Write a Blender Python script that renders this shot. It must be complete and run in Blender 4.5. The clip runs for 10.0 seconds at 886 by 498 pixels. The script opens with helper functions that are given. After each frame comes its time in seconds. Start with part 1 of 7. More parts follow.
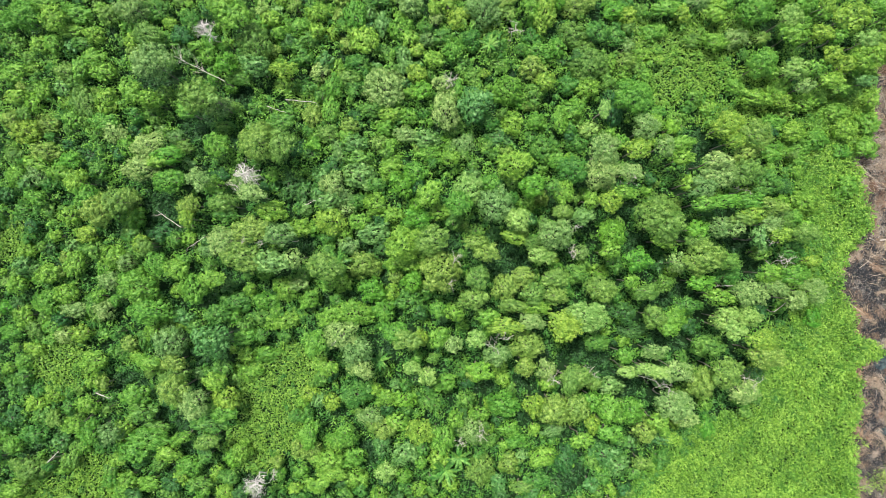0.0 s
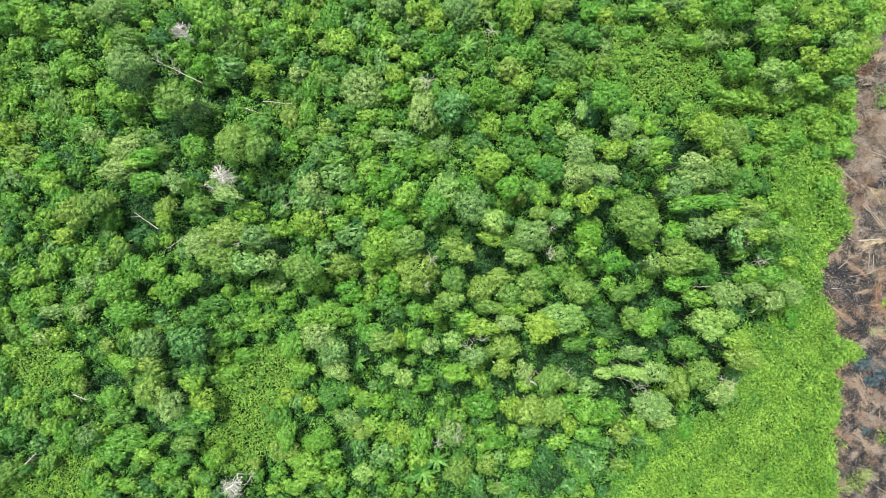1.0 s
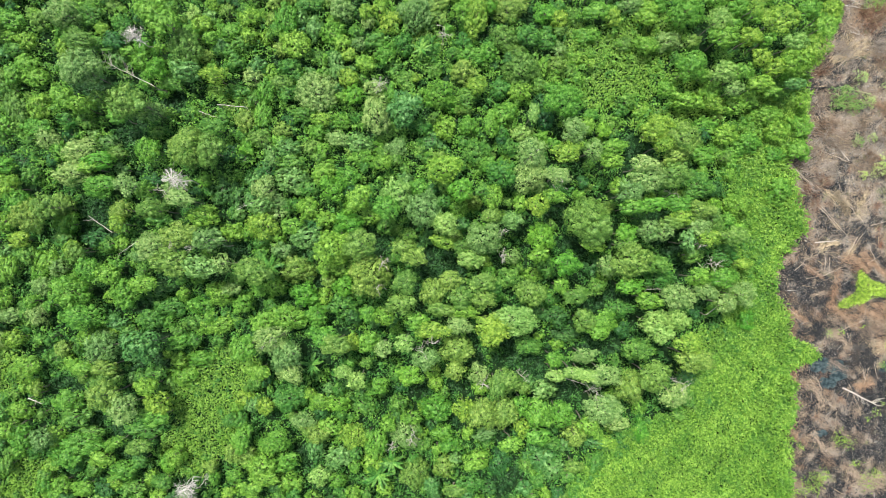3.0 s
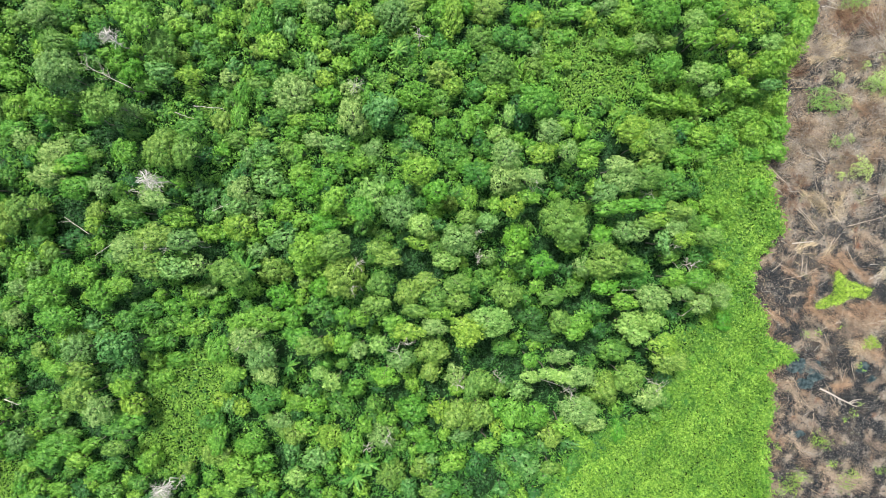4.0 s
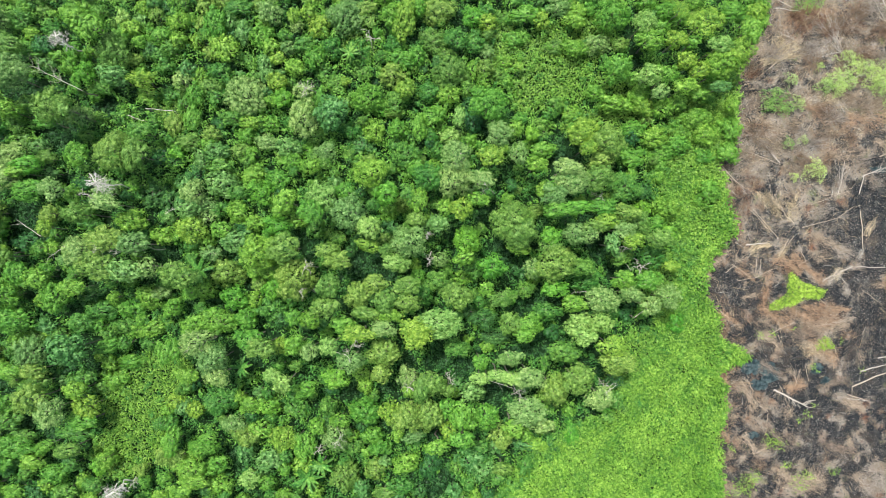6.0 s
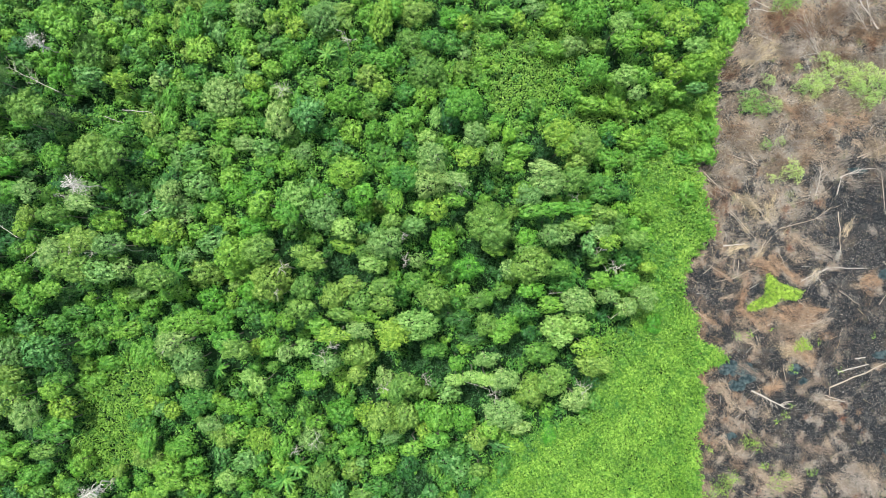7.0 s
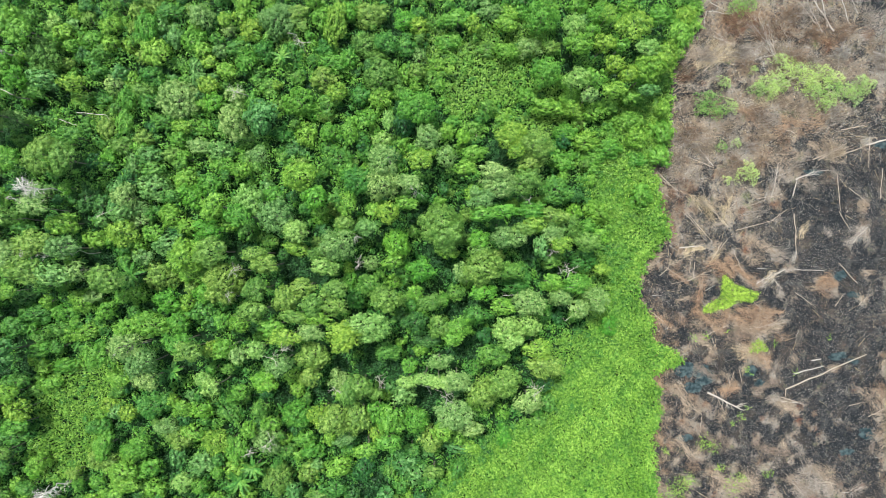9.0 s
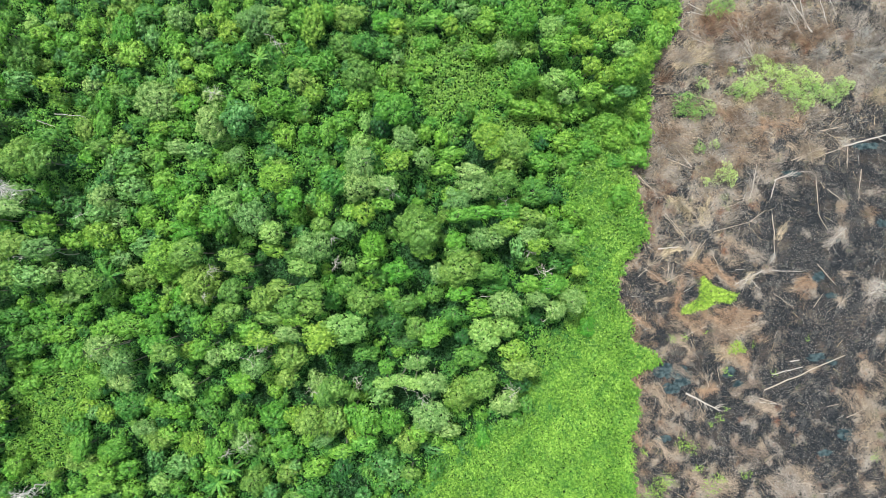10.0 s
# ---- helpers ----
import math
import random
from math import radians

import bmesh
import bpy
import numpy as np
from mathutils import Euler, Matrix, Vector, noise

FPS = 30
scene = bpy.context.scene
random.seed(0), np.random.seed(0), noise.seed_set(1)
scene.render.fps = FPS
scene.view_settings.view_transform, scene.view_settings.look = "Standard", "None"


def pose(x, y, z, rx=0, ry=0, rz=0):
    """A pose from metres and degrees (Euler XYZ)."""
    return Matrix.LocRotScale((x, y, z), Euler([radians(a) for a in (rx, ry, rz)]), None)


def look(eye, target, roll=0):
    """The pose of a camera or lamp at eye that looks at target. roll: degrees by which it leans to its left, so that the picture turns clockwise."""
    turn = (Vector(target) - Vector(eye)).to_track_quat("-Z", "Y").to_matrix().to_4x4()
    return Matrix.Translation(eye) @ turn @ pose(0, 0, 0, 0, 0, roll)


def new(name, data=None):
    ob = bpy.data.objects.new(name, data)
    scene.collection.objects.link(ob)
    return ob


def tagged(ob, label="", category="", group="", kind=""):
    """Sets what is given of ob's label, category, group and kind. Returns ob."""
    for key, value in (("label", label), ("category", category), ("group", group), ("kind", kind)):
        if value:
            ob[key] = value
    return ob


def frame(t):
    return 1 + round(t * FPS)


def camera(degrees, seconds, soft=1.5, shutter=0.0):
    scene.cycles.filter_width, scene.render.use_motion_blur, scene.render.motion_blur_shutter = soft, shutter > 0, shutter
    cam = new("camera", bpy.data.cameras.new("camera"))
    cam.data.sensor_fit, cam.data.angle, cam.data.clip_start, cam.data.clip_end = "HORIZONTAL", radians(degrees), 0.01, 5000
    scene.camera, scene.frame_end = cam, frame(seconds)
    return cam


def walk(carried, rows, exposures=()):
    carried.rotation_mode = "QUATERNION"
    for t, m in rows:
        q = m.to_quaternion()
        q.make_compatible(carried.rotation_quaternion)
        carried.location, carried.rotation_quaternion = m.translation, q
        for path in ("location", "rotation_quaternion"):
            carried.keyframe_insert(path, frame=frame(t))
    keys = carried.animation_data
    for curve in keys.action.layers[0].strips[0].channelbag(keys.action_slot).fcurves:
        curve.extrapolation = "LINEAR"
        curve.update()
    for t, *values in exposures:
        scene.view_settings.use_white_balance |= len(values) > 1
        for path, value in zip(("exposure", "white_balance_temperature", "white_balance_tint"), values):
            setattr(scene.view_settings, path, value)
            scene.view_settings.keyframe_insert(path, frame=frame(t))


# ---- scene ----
# Camera: a drone that looks straight down and slides to the east.
cam = camera(70.0, 10.0, soft=0.74)
METRES, EYE, TILT, LEAN, TURN = 35.07, 100.0, -90.0, 0.0, 0.0
ROWS = [
    (0.0, 0.0, 0.0, 0.0, 0.0, 0.0, -0.0),
    (0.5, 0.0486, -0.0001, 0.0026, 0.01, 0.01, 0.03),
    (1.0, 0.0978, -0.0003, 0.0048, 0.02, 0.01, 0.08),
    (1.5, 0.1469, -0.0006, 0.0077, 0.02, 0.0, 0.11),
    (2.0, 0.1959, -0.001, 0.0106, 0.02, 0.01, 0.15),
    (2.5, 0.2452, -0.0013, 0.0136, 0.03, 0.02, 0.18),
    (4.0, 0.3985, -0.0031, 0.0208, 0.05, 0.01, 0.24),
    (4.5, 0.4507, -0.0041, 0.0231, 0.06, 0.01, 0.26),
    (5.0, 0.5027, -0.005, 0.0253, 0.06, 0.01, 0.28),
    (5.5, 0.5544, -0.0057, 0.0276, 0.06, 0.0, 0.31),
    (7.0, 0.7056, -0.0074, 0.0354, 0.06, -0.04, 0.35),
    (7.5, 0.7553, -0.0079, 0.038, 0.05, -0.04, 0.36),
    (8.0, 0.8044, -0.0085, 0.0405, 0.04, -0.05, 0.37),
    (8.5, 0.8534, -0.0091, 0.0432, 0.03, -0.05, 0.38),
    (9.0, 0.9014, -0.0099, 0.0449, 0.03, -0.06, 0.4),
    (9.5, 0.9498, -0.0107, 0.0475, 0.03, -0.06, 0.41),
    (10.0, 0.9987, -0.0115, 0.0497, 0.04, -0.07, 0.41),
]
walk(cam, [(t, pose(0, 0, EYE, TILT, LEAN, TURN) @ pose(METRES * x, METRES * y, METRES * z, 90 + pitch, roll, yaw)) for t, x, y, z, yaw, pitch, roll in ROWS],
     exposures=[(0.0, 1.07, 6540, 10), (2.5, 1.07, 6530, 9), (10.0, 1.03, 6230, 5.2)])

# ---- light: a bright, hazy sky and a weak, wide sun high up ----
world = bpy.data.worlds.new("sky")
scene.world = world
world.use_nodes = True
wn, wl = world.node_tree.nodes, world.node_tree.links
sky = wn.new("ShaderNodeTexSky")
sky.sky_type = "NISHITA"
sky.sun_disc = False
sky.sun_elevation, sky.sun_rotation = radians(68), radians(330)
sky.air_density, sky.dust_density, sky.ozone_density = 1.0, 4.0, 1.0
wl.new(sky.outputs[0], wn["Background"].inputs[0])
wn["Background"].inputs[1].default_value = 0.105
sun = new("sun", bpy.data.lights.new("sun", "SUN"))
sun.data.energy, sun.data.angle, sun.data.color = 3.15, radians(5), (1.0, 0.96, 0.88)
sun.matrix_world = look((-17, 32, 90), (0, 0, 0))


# ---- materials ----
def nodes_of(name):
    m = bpy.data.materials.new(name)
    m.use_nodes = True
    return m, m.node_tree.nodes, m.node_tree.links, m.node_tree.nodes["Principled BSDF"]


def ramp(n, l, source, stops):
    r = n.new("ShaderNodeValToRGB")
    while len(r.color_ramp.elements) < len(stops):
        r.color_ramp.elements.new(0.5)
    for e, (p, c) in zip(r.color_ramp.elements, stops):
        e.position, e.color = p, (*c, 1)
    l.new(source, r.inputs[0])
    return r.outputs[0]


def mixed(n, l, how, factor, a, b):
    x = n.new("ShaderNodeMix")
    x.data_type, x.blend_type = "RGBA", how
    for socket, v in ((x.inputs[0], factor), (x.inputs[6], a), (x.inputs[7], b)):
        if isinstance(v, (int, float)):
            socket.default_value = v
        elif isinstance(v, tuple):
            socket.default_value = (*v, 1)
        else:
            l.new(v, socket)
    return x.outputs[2]


def foliage(name, dark, mid, light, translucent=0.18, rough=0.55, tint=0.10, patch=0.9):
    """Leaves: colour varies leaf by leaf, in patches of a metre or two, and tree by tree."""
    m, n, l, b = nodes_of(name)
    geo, info, tex = n.new("ShaderNodeNewGeometry"), n.new("ShaderNodeObjectInfo"), n.new("ShaderNodeTexNoise")
    tex.inputs["Scale"].default_value = patch
    tex.inputs["Detail"].default_value = 3.0
    l.new(geo.outputs["Position"], tex.inputs["Vector"])
    add = n.new("ShaderNodeMath")
    add.operation = "MULTIPLY_ADD"
    l.new(tex.outputs["Fac"], add.inputs[0])
    add.inputs[1].default_value = 0.9
    half = n.new("ShaderNodeMath")
    half.operation = "MULTIPLY_ADD"
    l.new(geo.outputs["Random Per Island"], half.inputs[0])
    half.inputs[1].default_value, half.inputs[2].default_value = 0.42, -0.80
    tuft = n.new("ShaderNodeTexNoise")
    tuft.inputs["Scale"].default_value, tuft.inputs["Detail"].default_value = 2.3, 1.0
    l.new(geo.outputs["Position"], tuft.inputs["Vector"])
    sprays = n.new("ShaderNodeMath")
    sprays.operation = "MULTIPLY_ADD"
    l.new(tuft.outputs["Fac"], sprays.inputs[0])
    sprays.inputs[1].default_value = 1.3
    l.new(half.outputs[0], sprays.inputs[2])
    l.new(sprays.outputs[0], add.inputs[2])
    dark, mid, light = ((r * 1.02, g, b_) for r, g, b_ in (dark, mid, light))
    colour = ramp(n, l, add.outputs[0], [(0.08, dark), (0.5, mid), (0.92, light)])
    hsv = n.new("ShaderNodeHueSaturation")
    for socket, low, high in (("Hue", 0.5 - tint * 0.16, 0.5 + tint * 0.16), ("Value", 1 - tint * 1.4, 1 + tint * 1.6)):
        mr = n.new("ShaderNodeMapRange")
        l.new(info.outputs["Random"], mr.inputs[0])
        mr.inputs[3].default_value, mr.inputs[4].default_value = low, high
        if socket == "Value":
            mr.inputs[3].default_value, mr.inputs[4].default_value = high, low
        l.new(mr.outputs[0], hsv.inputs[socket])
    l.new(colour, hsv.inputs["Color"])
    l.new(hsv.outputs[0], b.inputs["Base Color"])
    b.inputs["Roughness"].default_value = rough
    b.inputs["Specular IOR Level"].default_value = 0.35
    tr, mx = n.new("ShaderNodeBsdfTranslucent"), n.new("ShaderNodeMixShader")
    l.new(hsv.outputs[0], tr.inputs[0])
    mx.inputs[0].default_value = translucent
    l.new(b.outputs[0], mx.inputs[1])
    l.new(tr.outputs[0], mx.inputs[2])
    l.new(mx.outputs[0], n["Material Output"].inputs[0])
    return m


def bark(name, dark, light, scale=6.0, rough=0.85):
    m, n, l, b = nodes_of(name)
    tex, geo, info = n.new("ShaderNodeTexNoise"), n.new("ShaderNodeNewGeometry"), n.new("ShaderNodeObjectInfo")
    tex.inputs["Scale"].default_value, tex.inputs["Detail"].default_value = scale, 6.0
    l.new(geo.outputs["Position"], tex.inputs["Vector"])
    c = ramp(n, l, tex.outputs["Fac"], [(0.3, dark), (0.7, light)])
    mr = n.new("ShaderNodeMapRange")
    l.new(geo.outputs["Random Per Island"], mr.inputs[0])
    mr.inputs[3].default_value, mr.inputs[4].default_value = 0.62, 1.32
    hsv = n.new("ShaderNodeHueSaturation")
    l.new(mr.outputs[0], hsv.inputs["Value"])
    l.new(c, hsv.inputs["Color"])
    l.new(hsv.outputs[0], b.inputs["Base Color"])
    b.inputs["Roughness"].default_value = rough
    bump = n.new("ShaderNodeBump")
    bump.inputs["Strength"].default_value, bump.inputs["Distance"].default_value = 0.4, 0.02
    l.new(tex.outputs["Fac"], bump.inputs["Height"])
    l.new(bump.outputs[0], b.inputs["Normal"])
    return m


LEAF = {
    "lime": foliage("lime_leaves", (0.042, 0.150, 0.013), (0.104, 0.270, 0.025), (0.228, 0.440, 0.070)),
    "green": foliage("green_leaves", (0.027, 0.115, 0.016), (0.068, 0.205, 0.027), (0.165, 0.345, 0.062)),
    "dark": foliage("dark_leaves", (0.013, 0.068, 0.016), (0.032, 0.128, 0.027), (0.085, 0.240, 0.052)),
    "pale": foliage("pale_leaves", (0.060, 0.156, 0.032), (0.146, 0.282, 0.070), (0.300, 0.465, 0.150), tint=0.12),
    "olive": foliage("olive_leaves", (0.050, 0.136, 0.017), (0.116, 0.238, 0.035), (0.246, 0.400, 0.086)),
    "yellow": foliage("yellow_leaves", (0.066, 0.172, 0.016), (0.152, 0.296, 0.029), (0.315, 0.490, 0.074), tint=0.04),
    "blue": foliage("bluish_leaves", (0.034, 0.126, 0.026), (0.082, 0.220, 0.048), (0.190, 0.370, 0.108)),
    "vivid": foliage("vivid_leaves", (0.040, 0.155, 0.011), (0.095, 0.275, 0.022), (0.195, 0.425, 0.052)),
    "bright": foliage("bright_leaves", (0.074, 0.190, 0.032), (0.172, 0.335, 0.064), (0.325, 0.515, 0.145), tint=0.05),
}
FERN = foliage("fern_fronds", (0.040, 0.126, 0.013), (0.158, 0.314, 0.031), (0.350, 0.570, 0.096), 0.28, 0.5, 0.16, 0.3)
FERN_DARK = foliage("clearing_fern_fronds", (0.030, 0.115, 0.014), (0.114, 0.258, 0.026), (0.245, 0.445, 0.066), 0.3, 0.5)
# near-black leaves: the deep shade of the gaps, put into the colour
SHADED_UNDER = foliage("gap_shade_leaves", (0.007, 0.040, 0.011), (0.020, 0.085, 0.018), (0.062, 0.175, 0.035))
SPRING = foliage("fresh_leaves", (0.200, 0.330, 0.075), (0.340, 0.500, 0.140), (0.480, 0.640, 0.250), 0.3)
BARK = bark("grey_bark", (0.09, 0.08, 0.06), (0.26, 0.24, 0.20))
PALE_WOOD = bark("bleached_wood", (0.24, 0.21, 0.175), (0.52, 0.48, 0.43))
TAN_WOOD = bark("tan_wood", (0.23, 0.185, 0.14), (0.47, 0.40, 0.32))
CHIP_WOOD = bark("ashy_chips", (0.17, 0.16, 0.15), (0.52, 0.50, 0.46))
CHAR_WOOD = bark("charred_wood", (0.004, 0.005, 0.0065), (0.028, 0.031, 0.035))
TWIG = {
    "brown": bark("brown_twigs", (0.095, 0.060, 0.038), (0.285, 0.190, 0.122), 3.0),
    "umber": bark("umber_twigs", (0.070, 0.054, 0.041), (0.225, 0.175, 0.132), 3.0),
    "tan": bark("tan_twigs", (0.130, 0.098, 0.068), (0.38, 0.302, 0.225), 3.0),
    "grey": bark("grey_twigs", (0.140, 0.118, 0.098), (0.38, 0.335, 0.285), 3.0),
    "straw": bark("straw_twigs", (0.26, 0.20, 0.115), (0.56, 0.46, 0.30), 3.0),
    "rust": bark("rust_twigs", (0.085, 0.044, 0.026), (0.250, 0.135, 0.080), 3.0),
    "scorched": bark("scorched_grass", (0.115, 0.070, 0.040), (0.350, 0.235, 0.150), 2.0),
    "silver": bark("silver_twigs", (0.20, 0.195, 0.175), (0.44, 0.43, 0.395), 3.0),
}


def soil():
    """Leaf litter under the trees, its colour darkened for their shade, charred peat with ash and brown litter where it
    burned; the attribute 'burn' says where.
    """
    m, n, l, b = nodes_of("forest_and_burnt_soil")
    geo, at = n.new("ShaderNodeNewGeometry"), n.new("ShaderNodeAttribute")
    at.attribute_name = "burn"

    def noise_at(scale, detail, low, high):
        t = n.new("ShaderNodeTexNoise")
        t.inputs["Scale"].default_value, t.inputs["Detail"].default_value = scale, detail
        l.new(geo.outputs["Position"], t.inputs["Vector"])
        r = n.new("ShaderNodeMapRange")
        r.inputs[1].default_value, r.inputs[2].default_value = low, high
        l.new(t.outputs["Fac"], r.inputs[0])
        return r.outputs[0]
    # near-black green: shade below the crowns goes into the litter colour
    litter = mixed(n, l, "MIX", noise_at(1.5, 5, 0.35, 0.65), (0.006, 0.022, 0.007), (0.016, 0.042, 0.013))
    fine = noise_at(9.0, 6, 0.35, 0.70)
    char = mixed(n, l, "MIX", fine, (0.0052, 0.0066, 0.0085), (0.024, 0.028, 0.032))
    char = mixed(n, l, "MIX", noise_at(0.30, 8, 0.535, 0.70), char, mixed(n, l, "MIX", fine, (0.024, 0.020, 0.017), (0.084, 0.069, 0.056)))
    char = mixed(n, l, "MIX", noise_at(1.1, 8, 0.57, 0.76), char, mixed(n, l, "MIX", fine, (0.040, 0.042, 0.026), (0.105, 0.100, 0.070)))
    char = mixed(n, l, "MIX", noise_at(0.55, 7, 0.57, 0.70), char, mixed(n, l, "MIX", fine, (0.034, 0.035, 0.034), (0.085, 0.086, 0.082)))
    char = mixed(n, l, "MIX", noise_at(9.0, 3, 0.57, 0.66), char, (0.090, 0.092, 0.094))
    # brown duff of dead stalks and leaves where the attribute 'duff' says so, broken up by noise
    da = n.new("ShaderNodeAttribute")
    da.attribute_name = "duff"
    wob = n.new("ShaderNodeMath")
    wob.operation = "MULTIPLY_ADD"
    wob.inputs[1].default_value = 0.55
    l.new(noise_at(2.6, 9, 0.25, 0.75), wob.inputs[0])
    blot = n.new("ShaderNodeMath")
    blot.operation = "MULTIPLY_ADD"
    blot.inputs[1].default_value = 1.0
    l.new(noise_at(0.36, 6, 0.40, 0.60), blot.inputs[0])
    l.new(da.outputs["Fac"], blot.inputs[2])
    l.new(blot.outputs[0], wob.inputs[2])
    cover = n.new("ShaderNodeMapRange")
    cover.inputs[1].default_value, cover.inputs[2].default_value = 1.15, 1.72
    l.new(wob.outputs[0], cover.inputs[0])
    grain = noise_at(14.0, 7, 0.3, 0.7)
    brown = mixed(n, l, "MIX", grain, (0.062, 0.046, 0.032), (0.245, 0.182, 0.128))
    ashen = mixed(n, l, "MIX", grain, (0.105, 0.092, 0.076), (0.360, 0.315, 0.262))
    rusty = mixed(n, l, "MIX", grain, (0.058, 0.028, 0.020), (0.210, 0.105, 0.064))
    duff = mixed(n, l, "MIX", noise_at(0.32, 6, 0.38, 0.58), brown, ashen)
    duff = mixed(n, l, "MIX", noise_at(0.45, 6, 0.56, 0.70), duff, rusty)
    duff = mixed(n, l, "MIX", noise_at(0.38, 7, 0.585, 0.70), duff, mixed(n, l, "MIX", grain, (0.050, 0.062, 0.022), (0.170, 0.190, 0.085)))
    char = mixed(n, l, "MIX", cover.outputs[0], char, duff)
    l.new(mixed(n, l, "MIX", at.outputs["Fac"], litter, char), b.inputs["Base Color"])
    b.inputs["Roughness"].default_value = 0.9
    b.inputs["Specular IOR Level"].default_value = 0.1
    bump = n.new("ShaderNodeBump")
    bump.inputs["Strength"].default_value, bump.inputs["Distance"].default_value = 0.8, 0.12
    l.new(fine, bump.inputs["Height"])
    l.new(bump.outputs[0], b.inputs["Normal"])
    return m


def still_water():
    m, n, l, b = nodes_of("peat_water")
    tex, geo = n.new("ShaderNodeTexNoise"), n.new("ShaderNodeNewGeometry")
    tex.inputs["Scale"].default_value = 1.6
    tex.inputs["Detail"].default_value = 7.0
    l.new(geo.outputs["Position"], tex.inputs["Vector"])
    l.new(ramp(n, l, tex.outputs["Fac"], [(0.38, (0.016, 0.026, 0.029)), (0.62, (0.056, 0.080, 0.081))]), b.inputs["Base Color"])
    b.inputs["Roughness"].default_value = 0.2
    b.inputs["IOR"].default_value = 1.33
    return m


SOIL, WATER = soil(), still_water()


# ---- builders ----
def mesh_of(name, verts, faces, material, smooth=False):
    me = bpy.data.meshes.new(name)
    v = np.asarray(verts, dtype=np.float32).reshape(-1, 3)
    f = np.asarray(faces, dtype=np.int32)
    me.vertices.add(len(v))
    me.vertices.foreach_set("co", v.ravel())
    me.loops.add(f.size)
    me.loops.foreach_set("vertex_index", f.ravel())
    me.polygons.add(len(f))
    me.polygons.foreach_set("loop_start", np.arange(0, f.size, f.shape[1], dtype=np.int32))
    me.materials.append(material)
    me.update(calc_edges=True)
    if smooth:
        me.shade_smooth()
    return me


def part(name, me, parent, label=""):
    ob = new(name, me)
    ob.parent = parent
    if label:
        ob["label"] = label
    return ob


def unit(v):
    return v / np.maximum(np.linalg.norm(v, axis=1, keepdims=True), 1e-9)


def rosettes(rng, p, axis, length, width, leaves):
    """A tuft of leaves at each p that spread from a common foot, square to axis."""
    n = len(p)
    axis = unit(axis)
    a = unit(np.cross(axis, unit(rng.normal(size=(n, 3)))))
    b = np.cross(axis, a)
    i = np.repeat(np.arange(n), leaves)
    ang = np.tile(np.arange(leaves) * 2 * np.pi / leaves, n) + rng.normal(size=n * leaves) * 0.35
    d = a[i] * np.cos(ang)[:, None] + b[i] * np.sin(ang)[:, None] + axis[i] * rng.uniform(-0.35, 0.75, n * leaves)[:, None]
    d = unit(d)
    s = unit(np.cross(d, axis[i] + rng.normal(size=(n * leaves, 3)) * 0.45))
    le = (length * rng.uniform(0.6, 1.3, n * leaves))[:, None]
    wi = (width * rng.uniform(0.75, 1.25, n * leaves))[:, None] * 0.5
    foot = p[i] + d * le * 0.06
    v = np.stack([foot, foot + d * le * 0.55 + s * wi, foot + d * le - axis[i] * le * 0.12, foot + d * le * 0.55 - s * wi], axis=1)
    return v.reshape(-1, 3), np.arange(4 * n * leaves).reshape(-1, 4)


def tube(points, radii, sides=6, start=0):
    """A tapered tube along points."""
    pts = np.asarray(points, float)
    d = unit(np.gradient(pts, axis=0))
    ref = np.array([0.31, 0.17, 0.93]) if abs(d[:, 2]).mean() < 0.8 else np.array([0.95, 0.2, 0.1])
    a = unit(np.cross(d, ref))
    b = np.cross(d, a)
    ang = np.linspace(0, 2 * np.pi, sides, endpoint=False)
    ring = np.cos(ang)[None, :, None] * a[:, None] + np.sin(ang)[None, :, None] * b[:, None]
    v = (pts[:, None] + ring * np.asarray(radii, float)[:, None, None]).reshape(-1, 3)
    f = [(start + i * sides + j, start + i * sides + (j + 1) % sides, start + (i + 1) * sides + (j + 1) % sides, start + (i + 1) * sides + j)
         for i in range(len(pts) - 1) for j in range(sides)]
    return v, f


def tubes(name, runs, material, sides=4):
    vs, fs, k = [], [], 0
    for points, radii in runs:
        v, f = tube(points, radii, sides, k)
        vs.append(v)
        fs.extend(f)
        k += len(v)
    return mesh_of(name, np.concatenate(vs), fs, material, True)


def bent(rng, a, b, n=5, wander=0.08):
    """Points from a to b with a slight wander."""
    a, b = np.asarray(a, float), np.asarray(b, float)
    t = np.linspace(0, 1, n)[:, None]
    w = rng.normal(size=(n, 3)) * wander * np.linalg.norm(b - a)
    return a + (b - a) * t + w * np.sin(t * np.pi)


# ---- trees: crown shape by kind ----
# lobe radius in metres, dome height, leaf length, leaf width, fullness, looseness
SHAPE = {
    "lime": (0.52, 1.10, 0.235, 0.135, 1.20, 0.34),
    "green": (0.55, 1.15, 0.25, 0.145, 1.15, 0.36),
    "dark": (0.60, 0.90, 0.28, 0.155, 1.00, 0.44),
    "pale": (0.50, 1.25, 0.185, 0.105, 1.05, 0.40),
    "olive": (0.54, 1.25, 0.20, 0.118, 1.20, 0.30),
    "yellow": (0.52, 1.05, 0.235, 0.135, 1.15, 0.36),
    "blue": (0.58, 1.00, 0.36, 0.22, 1.10, 0.36),
    "vivid": (0.60, 1.05, 0.27, 0.135, 1.20, 0.30),
    "bright": (0.50, 1.15, 0.20, 0.118, 1.20, 0.28),
}


